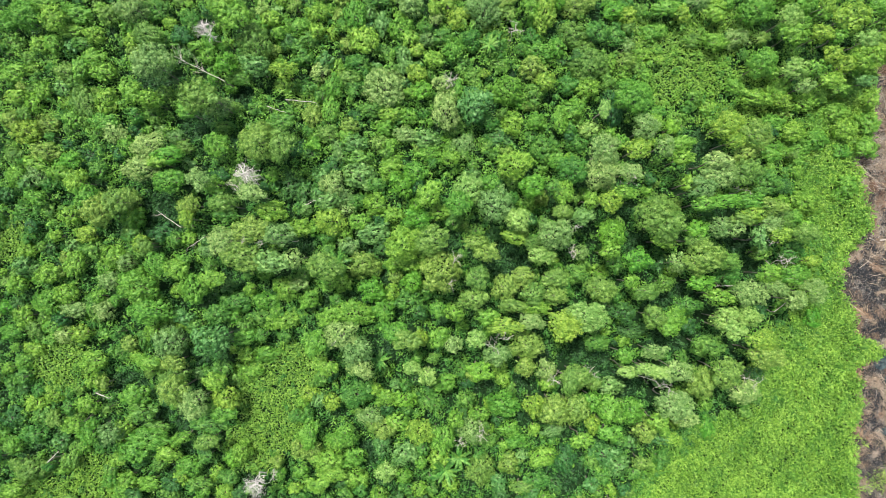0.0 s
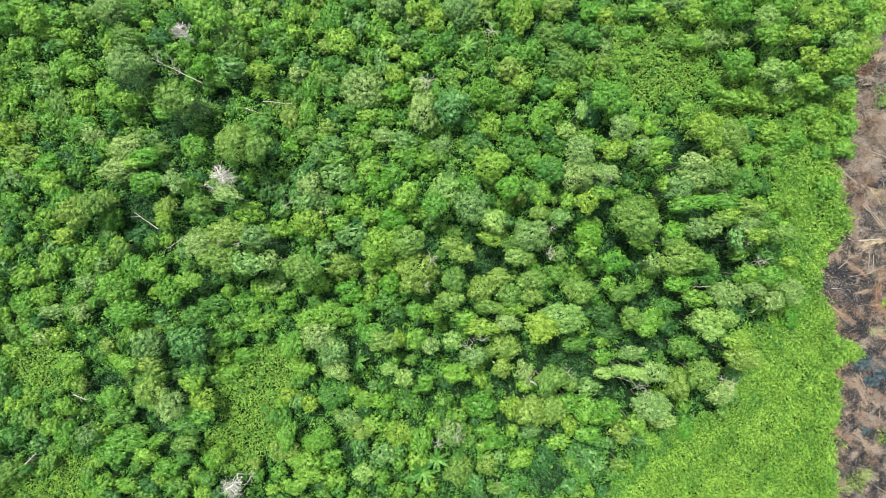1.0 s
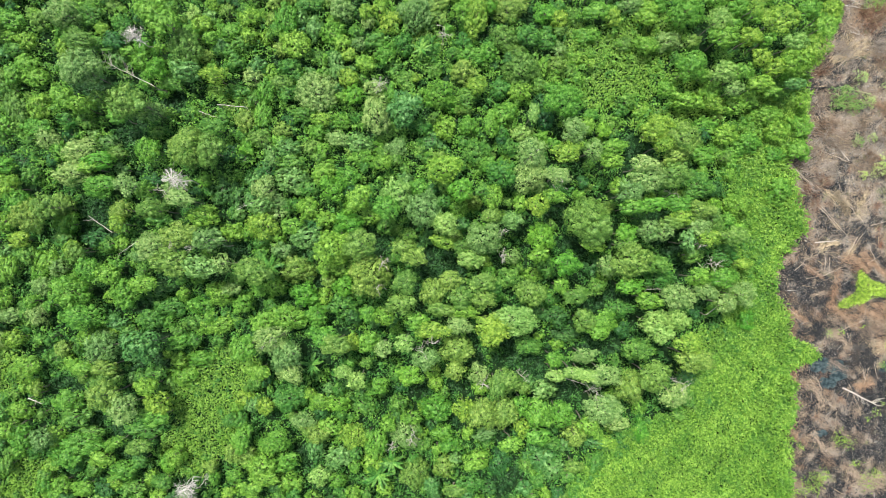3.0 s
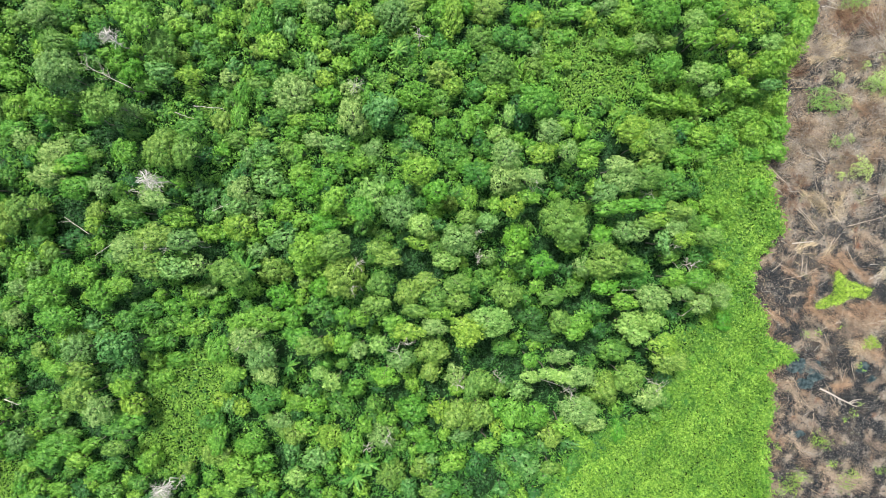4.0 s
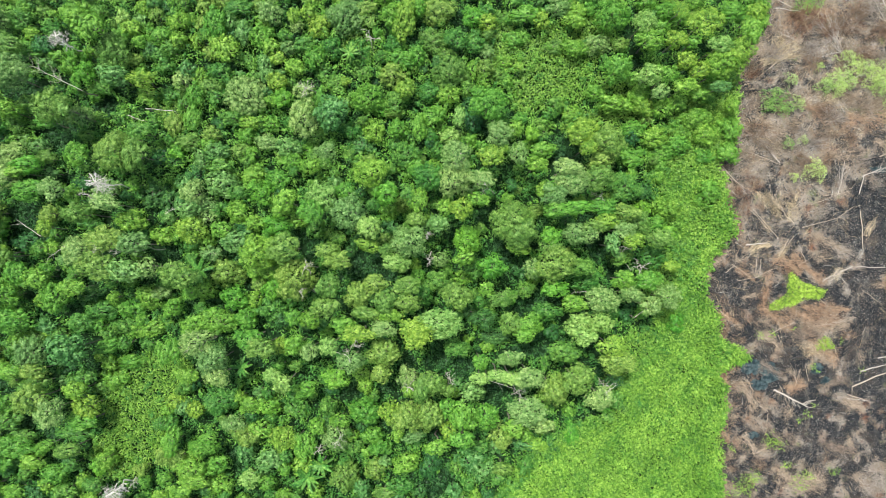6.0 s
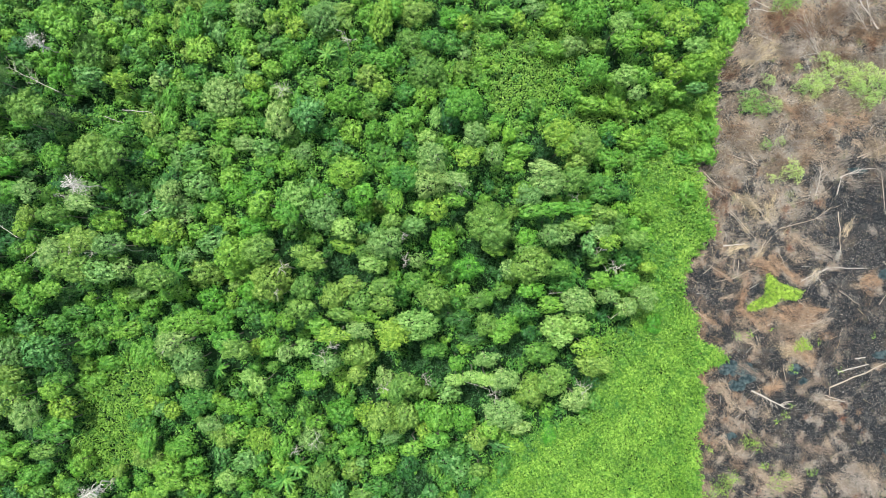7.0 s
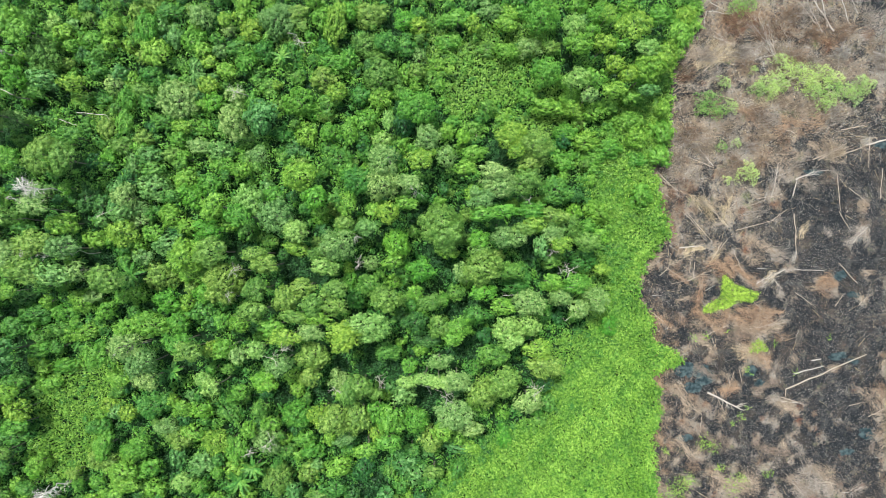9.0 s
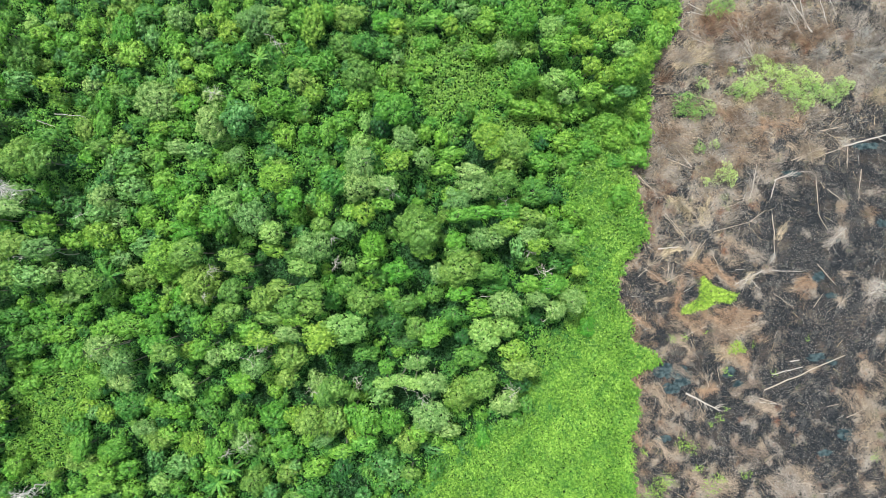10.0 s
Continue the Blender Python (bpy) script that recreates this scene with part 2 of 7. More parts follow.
def leaf_tips(rng, p, normal, length, width):
    """One three-cornered leaf at each p, about square to normal."""
    n = len(p)
    normal = unit(normal)
    t = unit(np.cross(normal, unit(rng.normal(size=(n, 3)))))
    s = np.cross(normal, t)
    le = (length * rng.uniform(0.6, 1.4, n))[:, None] * 0.5
    wi = (width * rng.uniform(0.7, 1.3, n))[:, None] * 0.62
    v = np.stack([p - t * le + s * wi, p - t * le * 0.7 - s * wi, p + t * le], axis=1)
    return v.reshape(-1, 3), np.arange(3 * n).reshape(-1, 3)


def crown_mesh(kind, radius, seed, even=False):
    """A crown of several leafy heads, each a dome of small knobs with sides, its top at z = 0, with clefts between the heads."""
    rng = np.random.default_rng(seed)
    knob, dome, ll, lw, full, loose = SHAPE[kind]
    knob *= 0.62
    # heads: middle, half width, how far the top lies below the crown's top
    heads = [(0.0, 0.0, radius * 0.62, 0.0)]
    if even or radius < 1.3:
        heads = [(0.0, 0.0, radius * 0.86, 0.0)]
    count = max(3, int(round(radius * 2.6 + rng.uniform(-1, 1))))
    turn = rng.uniform(0, 6.28)
    for i in range(count):
        a = turn + i * 2 * math.pi / count + rng.normal() * 0.25
        w = radius * rng.uniform(0.32, 0.5) * (0.8 if even else 1.0)
        q = (radius - w * rng.uniform(0.75, 1.05)) * (1.04 if even else rng.uniform(0.82, 1.12))
        heads.append((math.cos(a) * q, math.sin(a) * q, w, dome * radius * (0.25 if even else rng.uniform(0.12, 0.62))))
    hx, hy, hw, hd = (np.array(c) for c in zip(*heads))
    hz = -hd - hw * dome
    high = hw * dome
    out_v, out_f, k = [], [], 0
    centres, sizes, ways = [], [], []
    for x, y, w, z, h in zip(hx, hy, hw, hz, high):
        n = max(6, int(3.4 * (w / knob) ** 2))
        i = np.arange(n) + 0.5
        up = 1 - 1.55 * i / n
        a = i * 2.39996 + rng.uniform(0, 6.28)
        flat = np.sqrt(np.maximum(0, 1 - up ** 2))
        d = np.stack([np.cos(a) * flat, np.sin(a) * flat, up], 1) + rng.normal(size=(n, 3)) * 0.10
        p = np.array([x, y, z]) + d * np.array([w, w, 0]) + d * np.array([0, 0, 1]) * np.where(up > 0, h, h * 1.7)[:, None]
        free = np.ones(n, bool)
        for ox, oy, ow, oz, oh in zip(hx, hy, hw, hz, high):
            if (ox, oy) != (x, y):
                free &= ((p[:, 0] - ox) / ow) ** 2 + ((p[:, 1] - oy) / ow) ** 2 + ((p[:, 2] - oz) / oh) ** 2 * np.where(p[:, 2] > oz, 1, 0.3) > 0.8
        centres.append(p[free])
        ways.append(unit(d[free]))
        sizes.append(knob * rng.uniform(0.6, 1.45, int(free.sum())))
    centres, ways, sizes = np.concatenate(centres), np.concatenate(ways), np.concatenate(sizes)
    for c, way, r in zip(centres, ways, sizes):
        lowness = 0.4 if way[2] < 0.1 else 1.0
        count = max(9, int(lowness * full * 1.3 * math.pi * r ** 2 / (ll * lw * 0.62)))
        d = unit(rng.normal(size=(count, 3)) + way * 1.1)
        p = c + d * (r * (0.75 + rng.normal(size=count) * 0.2))[:, None]
        v, f = leaf_tips(rng, p, d * 0.8 + way * 0.45 + np.array([0, 0, 0.15]) + rng.normal(size=(count, 3)) * loose * 0.7, ll, lw)
        out_v.append(v)
        out_f.append(f + k)
        k += len(v)
    # leaves over the whole face of each head, between the knobs
    for x, y, w, z, h in zip(hx, hy, hw, hz, high):
        count = int(full * 2.1 * w * (w + h) * 0.5 / (ll * lw * 0.62))
        d = unit(rng.normal(size=(count, 3)) + np.array([0, 0, 0.55]))
        d[:, 2] = np.where(d[:, 2] < -0.4, -d[:, 2], d[:, 2])
        p = np.array([x, y, z]) + d * np.array([w, w, h]) * rng.uniform(0.7, 0.95, count)[:, None]
        free = np.ones(count, bool)
        for ox, oy, ow, oz, oh in zip(hx, hy, hw, hz, high):
            if (ox, oy) != (x, y):
                free &= ((p[:, 0] - ox) / ow) ** 2 + ((p[:, 1] - oy) / ow) ** 2 + ((p[:, 2] - oz) / oh) ** 2 * np.where(p[:, 2] > oz, 1, 0.3) > 0.85
        v, f = leaf_tips(rng, p[free], d[free] + np.array([0, 0, 0.2]) + rng.normal(size=(int(free.sum()), 3)) * loose * 0.8, ll, lw)
        out_v.append(v)
        out_f.append(f + k)
        k += len(v)
    # a looser inner layer that closes the crown from below
    count = int(15 * radius ** 2)
    a, q = rng.uniform(0, 6.28, count), np.sqrt(rng.uniform(0, 1, count)) * 0.85
    p = np.stack([np.cos(a) * q * radius, np.sin(a) * q * radius, -0.6 - dome * radius * (0.5 + 0.8 * q ** 2) - rng.uniform(0, 0.8, count)], 1)
    v, f = leaf_tips(rng, p, rng.normal(size=(count, 3)) * 0.45 + np.array([0, 0, 1]), ll * 1.6, lw * 1.8)
    out_v.append(v)
    out_f.append(f + k)
    return mesh_of("crown", np.concatenate(out_v), np.concatenate(out_f), LEAF[kind]), np.stack([hx, hy, -hd], 1)


def trunk_mesh(tips, height, seed, material):
    """A tapered trunk from the ground to the crown, with limbs to some of its lobes; top of the crown at z = 0."""
    rng = np.random.default_rng(seed)
    top = np.array([0, 0, -0.9])
    runs = [(bent(rng, (0, 0, -height), top, 5, 0.03), np.linspace(0.13, 0.06, 5))]
    for tip in tips[1:6]:
        fork = np.array([0, 0, -height * rng.uniform(0.3, 0.5)])
        runs.append((bent(rng, fork, tip * np.array([0.9, 0.9, 1]) - np.array([0, 0, 0.5]), 4, 0.06), np.linspace(0.06, 0.02, 4)))
    return tubes("trunk", runs, material, 3)


WORDS = {
    "lime": ("light-green bushy broadleaf tree in dense young forest", "broadleaf_tree"),
    "green": ("mid-green leafy broadleaf tree in dense young forest", "forest_tree"),
    "dark": ("low dark-green shrubby tree in the shade of its neighbours", "understorey_tree"),
    "pale": ("tall pale grey-green fine-leaved tree with light branches", "pale_canopy_tree"),
    "olive": ("tall olive-green tree with a knobbly cauliflower crown", "olive_canopy_tree"),
    "yellow": ("yellow-green flushing tree among darker neighbours", "yellow_green_tree"),
    "blue": ("bluish-green large-leaved tree with a dense rounded crown", "large_leaved_tree"),
    "vivid": ("vivid green dense round tree", "vivid_green_tree"),
    "bright": ("bright pale-green tree with a smooth rounded crown above its neighbours", "bright_canopy_tree"),
}
SAPLING = {"lime": "light-green", "green": "mid-green", "olive": "olive-green", "blue": "bluish-green", "vivid": "vivid-green", "dark": "dark-green"}
SIZES = (0.8, 1.2, 1.65, 2.2, 2.9)
STOCK = {}
COUNT = [0]
CROWNS = []


def stock(kind, size, variant):
    key = (kind, size, variant)
    if key not in STOCK:
        crown, tips = crown_mesh(kind, SIZES[size], hash_of(kind) + 31 * size + 7 * variant, even=variant == 0 or kind == "bright")
        STOCK[key] = (crown, trunk_mesh(tips, 6.0, 5 + size + variant, BARK))
    return STOCK[key]


def hash_of(word):
    return sum((i + 3) * ord(c) for i, c in enumerate(word))


def tree(kind, x, y, rx, ry, height, sapling=False):
    """One tree with its foot on the ground: trunk with limbs, and a crown rx by ry metres in half widths."""
    COUNT[0] += 1
    CROWNS.append((x, y, rx, ry))
    rng = np.random.default_rng(1000 + COUNT[0])
    radius = math.sqrt(rx * ry)
    size = min(range(len(SIZES)), key=lambda i: abs(SIZES[i] - radius))
    crown_me, trunk_me = stock(kind, size, int(rng.integers(0, 4)))
    label, name = WORDS[kind]
    if sapling:
        label, name = SAPLING[kind] + " sapling in a gap between taller trees", SAPLING[kind].replace("-", "_") + "_sapling"
    elif height < 5 and kind in ("lime", "green"):
        label, name = label.replace("tree in dense young forest", "tree of low regrowth among ferns"), "low_" + name
    root = new(name)
    root.empty_display_size = 0.3
    root.location = (x, y, -0.05)
    quarter = int(rng.integers(0, 4))
    spin = quarter * math.pi / 2 + rng.normal() * 0.14
    sx, sy = (rx / SIZES[size], ry / SIZES[size]) if quarter % 2 == 0 else (ry / SIZES[size], rx / SIZES[size])
    crown = part("crown", crown_me, root)
    crown.location = (0, 0, height)
    crown.rotation_euler = (rng.normal() * 0.06, rng.normal() * 0.06, spin)
    crown.scale = (sx, sy, min(sx, sy) * rng.uniform(0.9, 1.2))
    stem = part("trunk", trunk_me, root)
    stem.location = (0, 0, height)
    stem.rotation_euler = (0, 0, spin)
    stem.scale = (sx, sy, height / 6.0)
    tagged(root, label, "tree", "young forest canopy")
    return root


def stand(kind, rows):
    for x, y, rx, ry, h in rows:
        tree(kind, x, y, rx, ry, h)


# dark hollows between the crowns, their shade held in the leaf colour: middle and radius
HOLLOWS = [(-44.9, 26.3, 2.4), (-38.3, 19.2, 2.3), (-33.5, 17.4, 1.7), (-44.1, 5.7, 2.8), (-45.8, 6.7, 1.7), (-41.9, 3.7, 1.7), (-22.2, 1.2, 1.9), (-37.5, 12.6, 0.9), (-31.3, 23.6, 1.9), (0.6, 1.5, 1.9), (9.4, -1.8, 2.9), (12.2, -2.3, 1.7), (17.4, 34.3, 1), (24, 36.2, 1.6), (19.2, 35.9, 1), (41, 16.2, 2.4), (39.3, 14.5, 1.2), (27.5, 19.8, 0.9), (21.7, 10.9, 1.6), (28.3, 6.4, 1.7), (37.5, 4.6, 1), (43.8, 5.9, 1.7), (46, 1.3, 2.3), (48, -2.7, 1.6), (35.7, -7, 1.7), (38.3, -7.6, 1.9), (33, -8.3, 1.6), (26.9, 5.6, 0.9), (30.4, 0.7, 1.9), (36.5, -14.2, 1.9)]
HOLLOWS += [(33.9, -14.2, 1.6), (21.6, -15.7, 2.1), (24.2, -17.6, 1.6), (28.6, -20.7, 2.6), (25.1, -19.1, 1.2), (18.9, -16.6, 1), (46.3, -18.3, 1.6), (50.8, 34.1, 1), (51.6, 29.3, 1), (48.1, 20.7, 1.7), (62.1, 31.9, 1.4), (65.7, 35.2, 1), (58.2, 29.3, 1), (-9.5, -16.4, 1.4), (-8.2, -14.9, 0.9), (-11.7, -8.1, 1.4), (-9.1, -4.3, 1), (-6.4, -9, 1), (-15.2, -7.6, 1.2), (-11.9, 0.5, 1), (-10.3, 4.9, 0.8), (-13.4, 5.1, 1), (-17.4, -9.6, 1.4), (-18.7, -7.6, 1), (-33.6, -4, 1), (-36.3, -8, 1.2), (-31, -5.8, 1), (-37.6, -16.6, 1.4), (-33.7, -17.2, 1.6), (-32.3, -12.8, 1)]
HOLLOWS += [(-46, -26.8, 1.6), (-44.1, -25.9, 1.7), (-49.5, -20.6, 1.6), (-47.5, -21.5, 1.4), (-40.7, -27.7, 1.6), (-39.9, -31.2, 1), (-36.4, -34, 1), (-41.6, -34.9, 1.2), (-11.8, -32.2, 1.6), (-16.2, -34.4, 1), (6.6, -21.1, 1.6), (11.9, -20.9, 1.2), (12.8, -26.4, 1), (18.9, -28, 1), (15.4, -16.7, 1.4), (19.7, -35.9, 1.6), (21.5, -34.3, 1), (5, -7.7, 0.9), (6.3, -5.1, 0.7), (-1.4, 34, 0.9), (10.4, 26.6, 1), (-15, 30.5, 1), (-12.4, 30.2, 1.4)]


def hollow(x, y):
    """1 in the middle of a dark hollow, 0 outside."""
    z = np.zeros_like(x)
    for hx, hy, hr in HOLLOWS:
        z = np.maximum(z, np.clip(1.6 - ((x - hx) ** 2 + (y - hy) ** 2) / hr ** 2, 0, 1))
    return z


# ---- ground: one sheet to the horizon, burnt east of the fern belt ----
EDGE_Y = (-45.2, -38.2, -30.8, -28.5, -25.4, -20.9, -18.7, -17.4, -16.5, -14.2, -13.3, -10.2, -7.5, -4.8, -1.2, 1.5, 3.3, 7.8, 10.5, 14.1, 17.6, 21.2, 24.8, 29.3, 31.8, 34.0, 36.3, 40.8, 46.2)
EDGE_X = (64.8, 64.8, 64.4, 64.0, 65.3, 65.4, 64.0, 66.8, 69.3, 67.2, 64.1, 64.5, 62.8, 61.9, 63.3, 65.5, 67.3, 66.0, 65.6, 64.3, 67.2, 67.3, 67.4, 67.6, 68.4, 70.6, 72.0, 72.4, 74.0)


def edge(y):
    """Where the green belt ends and the burnt ground begins."""
    return np.interp(y, EDGE_Y, EDGE_X) + 0.22 * np.sin(y * 2.3) + 0.2 * np.sin(y * 5.1 + 1) + 0.15 * np.sin(y * 11.7 + 2)


PONDS = [(70.0, -18.0, 1.9, 1.3), (72.8, -18.8, 1.9, 1.6), (71.0, -20.8, 1.5, 1.0), (80.2, -18.2, 1.2, 0.8), (81.6, -20.2, 0.8, 0.7), (69.7, -28.8, 1.3, 0.6), (94.0, -16.0, 1.5, 0.6), (96.5, -16.8, 0.9, 0.5), (98.6, -28.3, 1.4, 0.9), (95.3, -31.2, 1.0, 0.6), (102.0, 17.5, 1.8, 0.6), (90.5, 13.2, 1.3, 0.5), (94.5, -3.2, 0.9, 0.8), (96.6, -6.2, 1.0, 0.5), (97.2, 2.6, 0.7, 0.5), (104.6, 5.2, 0.9, 0.5)]


def pond_depth(x, y):
    z = np.zeros_like(x)
    for px, py, rx, ry in PONDS:
        z = np.maximum(z, np.clip(1.5 - ((x - px) / rx) ** 2 - ((y - py) / ry) ** 2, 0, 1))
    return z


def relief(x, y):
    """Height of the ground: hummocks on the burnt peat, level under the trees, hollows at the ponds."""
    rough = (0.10 + 0.14 * np.clip((y - 8) / 6, 0, 1)) * np.sin(x * 0.9 + 1.3 * np.sin(y * 0.7)) * np.sin(y * 1.1 + np.sin(x * 0.5)) + 0.05 * np.sin(x * 2.7 + y) * np.sin(y * 3.1 - x)
    return rough * (1 - np.minimum(1, 2 * pond_depth(x, y))) * np.clip((x - edge(y)) / 2, 0.3, 1) * (np.abs(y) < 70) * (x < 130) * (x > -90) - 0.22 * pond_depth(x, y)


gx = np.concatenate([[-2500, -900, -300, -140], np.arange(-95, 61, 2.0), np.arange(61, 112, 0.4), np.arange(114, 132, 3.0), [200, 400, 1000, 2500]])
gy = np.concatenate([[-2500, -900, -300, -120], np.arange(-72, -48, 3.0), np.arange(-48, 48, 0.4), np.arange(49, 73, 3.0), [120, 300, 900, 2500]])
X, Y = np.meshgrid(gx, gy, indexing="ij")
Z = relief(X, Y)
ny = len(gy)
ij = (np.arange(len(gx) - 1)[:, None] * ny + np.arange(ny - 1)[None, :]).ravel()
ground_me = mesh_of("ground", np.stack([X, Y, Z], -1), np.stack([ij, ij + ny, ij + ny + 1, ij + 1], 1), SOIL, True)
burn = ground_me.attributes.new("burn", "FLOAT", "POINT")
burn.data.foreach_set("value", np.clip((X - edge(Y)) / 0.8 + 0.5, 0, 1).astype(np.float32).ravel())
ground = tagged(new("ground", ground_me), "forest floor with tree shade in its colour and blackened peat", "ground", kind="structure")

for level, (px, py, rx, ry) in enumerate(PONDS):
    rng = np.random.default_rng(int(px * 10))
    a = np.linspace(0, 2 * np.pi, 48, endpoint=False)
    w = 1.05 + 0.22 * np.sin(a * 2 + px) + 0.16 * np.sin(a * 5 + py) + 0.10 * np.sin(a * 9 + px) + 0.07 * np.sin(a * 17)
    bm = bmesh.new()
    bm.faces.new([bm.verts.new((math.cos(t) * rx * k, math.sin(t) * ry * k, 0)) for t, k in zip(a, w)])
    me = bpy.data.meshes.new("puddle")
    bm.to_mesh(me)
    bm.free()
    me.materials.append(WATER)
    pond = new("puddle", me)
    pond.location = (px, py, -0.10 + 0.005 * level)
    tagged(pond, "dark blue-grey puddle standing on burnt peat", "water", "puddles", "structure")


# ---- ferns and undergrowth ----
def smooth_noise(x, y, scale, seed):
    s = seed * 1.7
    return (np.sin(x * scale + s) * np.cos(y * scale * 1.1 - s) + 0.6 * np.sin(x * scale * 2.1 - y * scale * 1.7 + s * 2) + 0.4 * np.cos(x * scale * 3.7 + y * scale * 4.3 - s)) / 2


def fronds(name, xy, base, material, label, seed, length=0.54, width=0.165, lean=0.75):
    """Arching fronds of two joints each, at xy."""
    rng = np.random.default_rng(seed)
    n = len(xy)
    a = rng.uniform(0, 2 * np.pi, n)
    d = np.stack([np.cos(a), np.sin(a), np.zeros(n)], 1)
    s = np.stack([-np.sin(a), np.cos(a), np.zeros(n)], 1)
    le = (length * rng.uniform(0.6, 1.4, n))[:, None]
    wi = (width * rng.uniform(0.7, 1.3, n))[:, None] * 0.5
    up = np.array([0, 0, 1.0])
    foot = np.concatenate([xy, base[:, None]], 1)
    mid = foot + d * le * 0.5 * lean + up * le * rng.uniform(0.1, 0.75, n)[:, None]
    tip = mid + d * le * 0.55 + up * le * rng.uniform(-0.3, 0.15, n)[:, None]
    v = np.stack([foot - s * wi * 0.4, foot + s * wi * 0.4, mid + s * wi, foot - s * wi * 0.4, mid + s * wi, mid - s * wi, mid - s * wi, mid + s * wi, tip], 1).reshape(-1, 3)
    f = np.arange(9 * n).reshape(-1, 3)
    return tagged(new(name, mesh_of(name, v, f, material)), label, "fern", kind="stuff")


# west edge of the fern belt, where the trees begin
BELT_Y = (-46.4, -39.4, -31.2, -26.7, -24.9, -18.7, -14.2, -5.3, 1.9, 9.9, 16.2, 22.4, 27.8, 34.0, 39.4, 44.7)
BELT_X = (23.8, 28.2, 35.4, 41.6, 48.8, 50.6, 55.0, 58.6, 57.7, 55.9, 53.2, 59.5, 63.0, 67.3, 70.5, 72.5)


def belt(y):
    return np.interp(y, BELT_Y, BELT_X)


rng = np.random.default_rng(3)
xy = np.stack([rng.uniform(18, 82, 370000), rng.uniform(-46, 46, 370000)], 1)
keep = (xy[:, 0] > belt(xy[:, 1]) - 0.5 + 1.3 * rng.normal(size=len(xy))) & (xy[:, 0] < edge(xy[:, 1]) + rng.normal(size=len(xy)) * 0.25)
xy = xy[keep]
hump = 0.95 + 0.55 * smooth_noise(xy[:, 0], xy[:, 1], 0.8, 1) + 0.5 * smooth_noise(xy[:, 0], xy[:, 1], 2.1, 5) + 0.5 * smooth_noise(xy[:, 0], xy[:, 1], 4.6, 2)
level = hump + rng.uniform(-0.5, 0.5, len(xy))
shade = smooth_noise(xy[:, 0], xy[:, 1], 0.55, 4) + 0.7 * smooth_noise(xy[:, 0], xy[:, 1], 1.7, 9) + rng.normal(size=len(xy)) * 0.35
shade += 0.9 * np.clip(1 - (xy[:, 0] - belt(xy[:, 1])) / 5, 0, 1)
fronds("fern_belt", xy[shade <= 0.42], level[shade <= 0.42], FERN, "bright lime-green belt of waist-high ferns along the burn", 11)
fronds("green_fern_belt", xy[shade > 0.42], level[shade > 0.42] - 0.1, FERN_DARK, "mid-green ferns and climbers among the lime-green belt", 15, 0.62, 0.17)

# taller leafy plants that stand out of the ferns
n = 5200
xy = np.stack([rng.uniform(18, 80, n), rng.uniform(-46, 46, n)], 1)
xy = xy[(xy[:, 0] > belt(xy[:, 1]) - 1) & (xy[:, 0] < edge(xy[:, 1]) - 0.6) & (smooth_noise(xy[:, 0], xy[:, 1], 0.45, 3) + rng.normal(size=n) * 0.35 > -0.1)]
p = np.concatenate([xy, (1.2 + 0.4 * smooth_noise(xy[:, 0], xy[:, 1], 0.8, 1) + rng.uniform(0.1, 0.5, len(xy)))[:, None]], 1)
v, f = rosettes(rng, p, rng.normal(size=p.shape) * 0.3 + np.array([0, 0, 1.0]), 0.5, 0.17, 8)
tagged(new("fern_clumps", mesh_of("fern_clumps", v, f, FERN)), "bright green leafy clumps standing out of the ferns", "fern", kind="stuff")

# fern-filled clearings inside the forest: middle and half widths
CLEARINGS = [(39.0, 30.0, 6.5, 6.5), (35.0, 26.0, 3.5, 4.0), (44.0, 34.0, 4.0, 4.0), (49.0, 24.0, 4.0, 5.0), (31.0, 33.0, 3.0, 4.0), (45.0, 20.0, 5.0, 3.0), (-27.0, -25.0, 5.5, 9.5), (-23.0, -19.0, 5.0, 4.5), (-30.0, -31.0, 4.0, 4.0), (-67.0, 1.5, 3.5, 4.0),
             (-60.0, -17.5, 5.5, 4.0), (-54.5, -36.0, 4.5, 4.5), (-63.0, -38.0, 6.0, 2.5), (62.0, 19.0, 5.0, 6.0), (58.5, 7.0, 2.5, 8.0), (57.0, -12.0, 3.5, 6.0), (55.5, -4.0, 3.5, 7.0), (52.5, -15.5, 3.5, 4.5), (50.0, -21.0, 4.0, 3.5), (8.0, 33.0, 2.5, 3.0), (-21.0, 23.5, 3.0, 2.5)]


def in_clearing(x, y):
    z = np.zeros_like(x)
    for cx, cy, rx, ry in CLEARINGS:
        z = np.maximum(z, 1.2 - ((x - cx) / rx) ** 2 - ((y - cy) / ry) ** 2)
    return np.where(z > 0, z + 0.55 * smooth_noise(x, y, 0.75, 8), 0)


xy = np.stack([rng.uniform(-76, 70, 380000), rng.uniform(-44, 44, 380000)], 1)
inside = in_clearing(xy[:, 0], xy[:, 1])
xy = xy[(inside != 0) & (inside + rng.normal(size=len(xy)) * 0.15 > 0.25) & (xy[:, 0] < edge(xy[:, 1]))]
fronds("clearing_ferns", xy, 0.9 + 0.5 * smooth_noise(xy[:, 0], xy[:, 1], 0.6, 2) + rng.uniform(-0.35, 0.4, len(xy)), FERN_DARK,
       "green ferns filling clearings between the trees", 12)


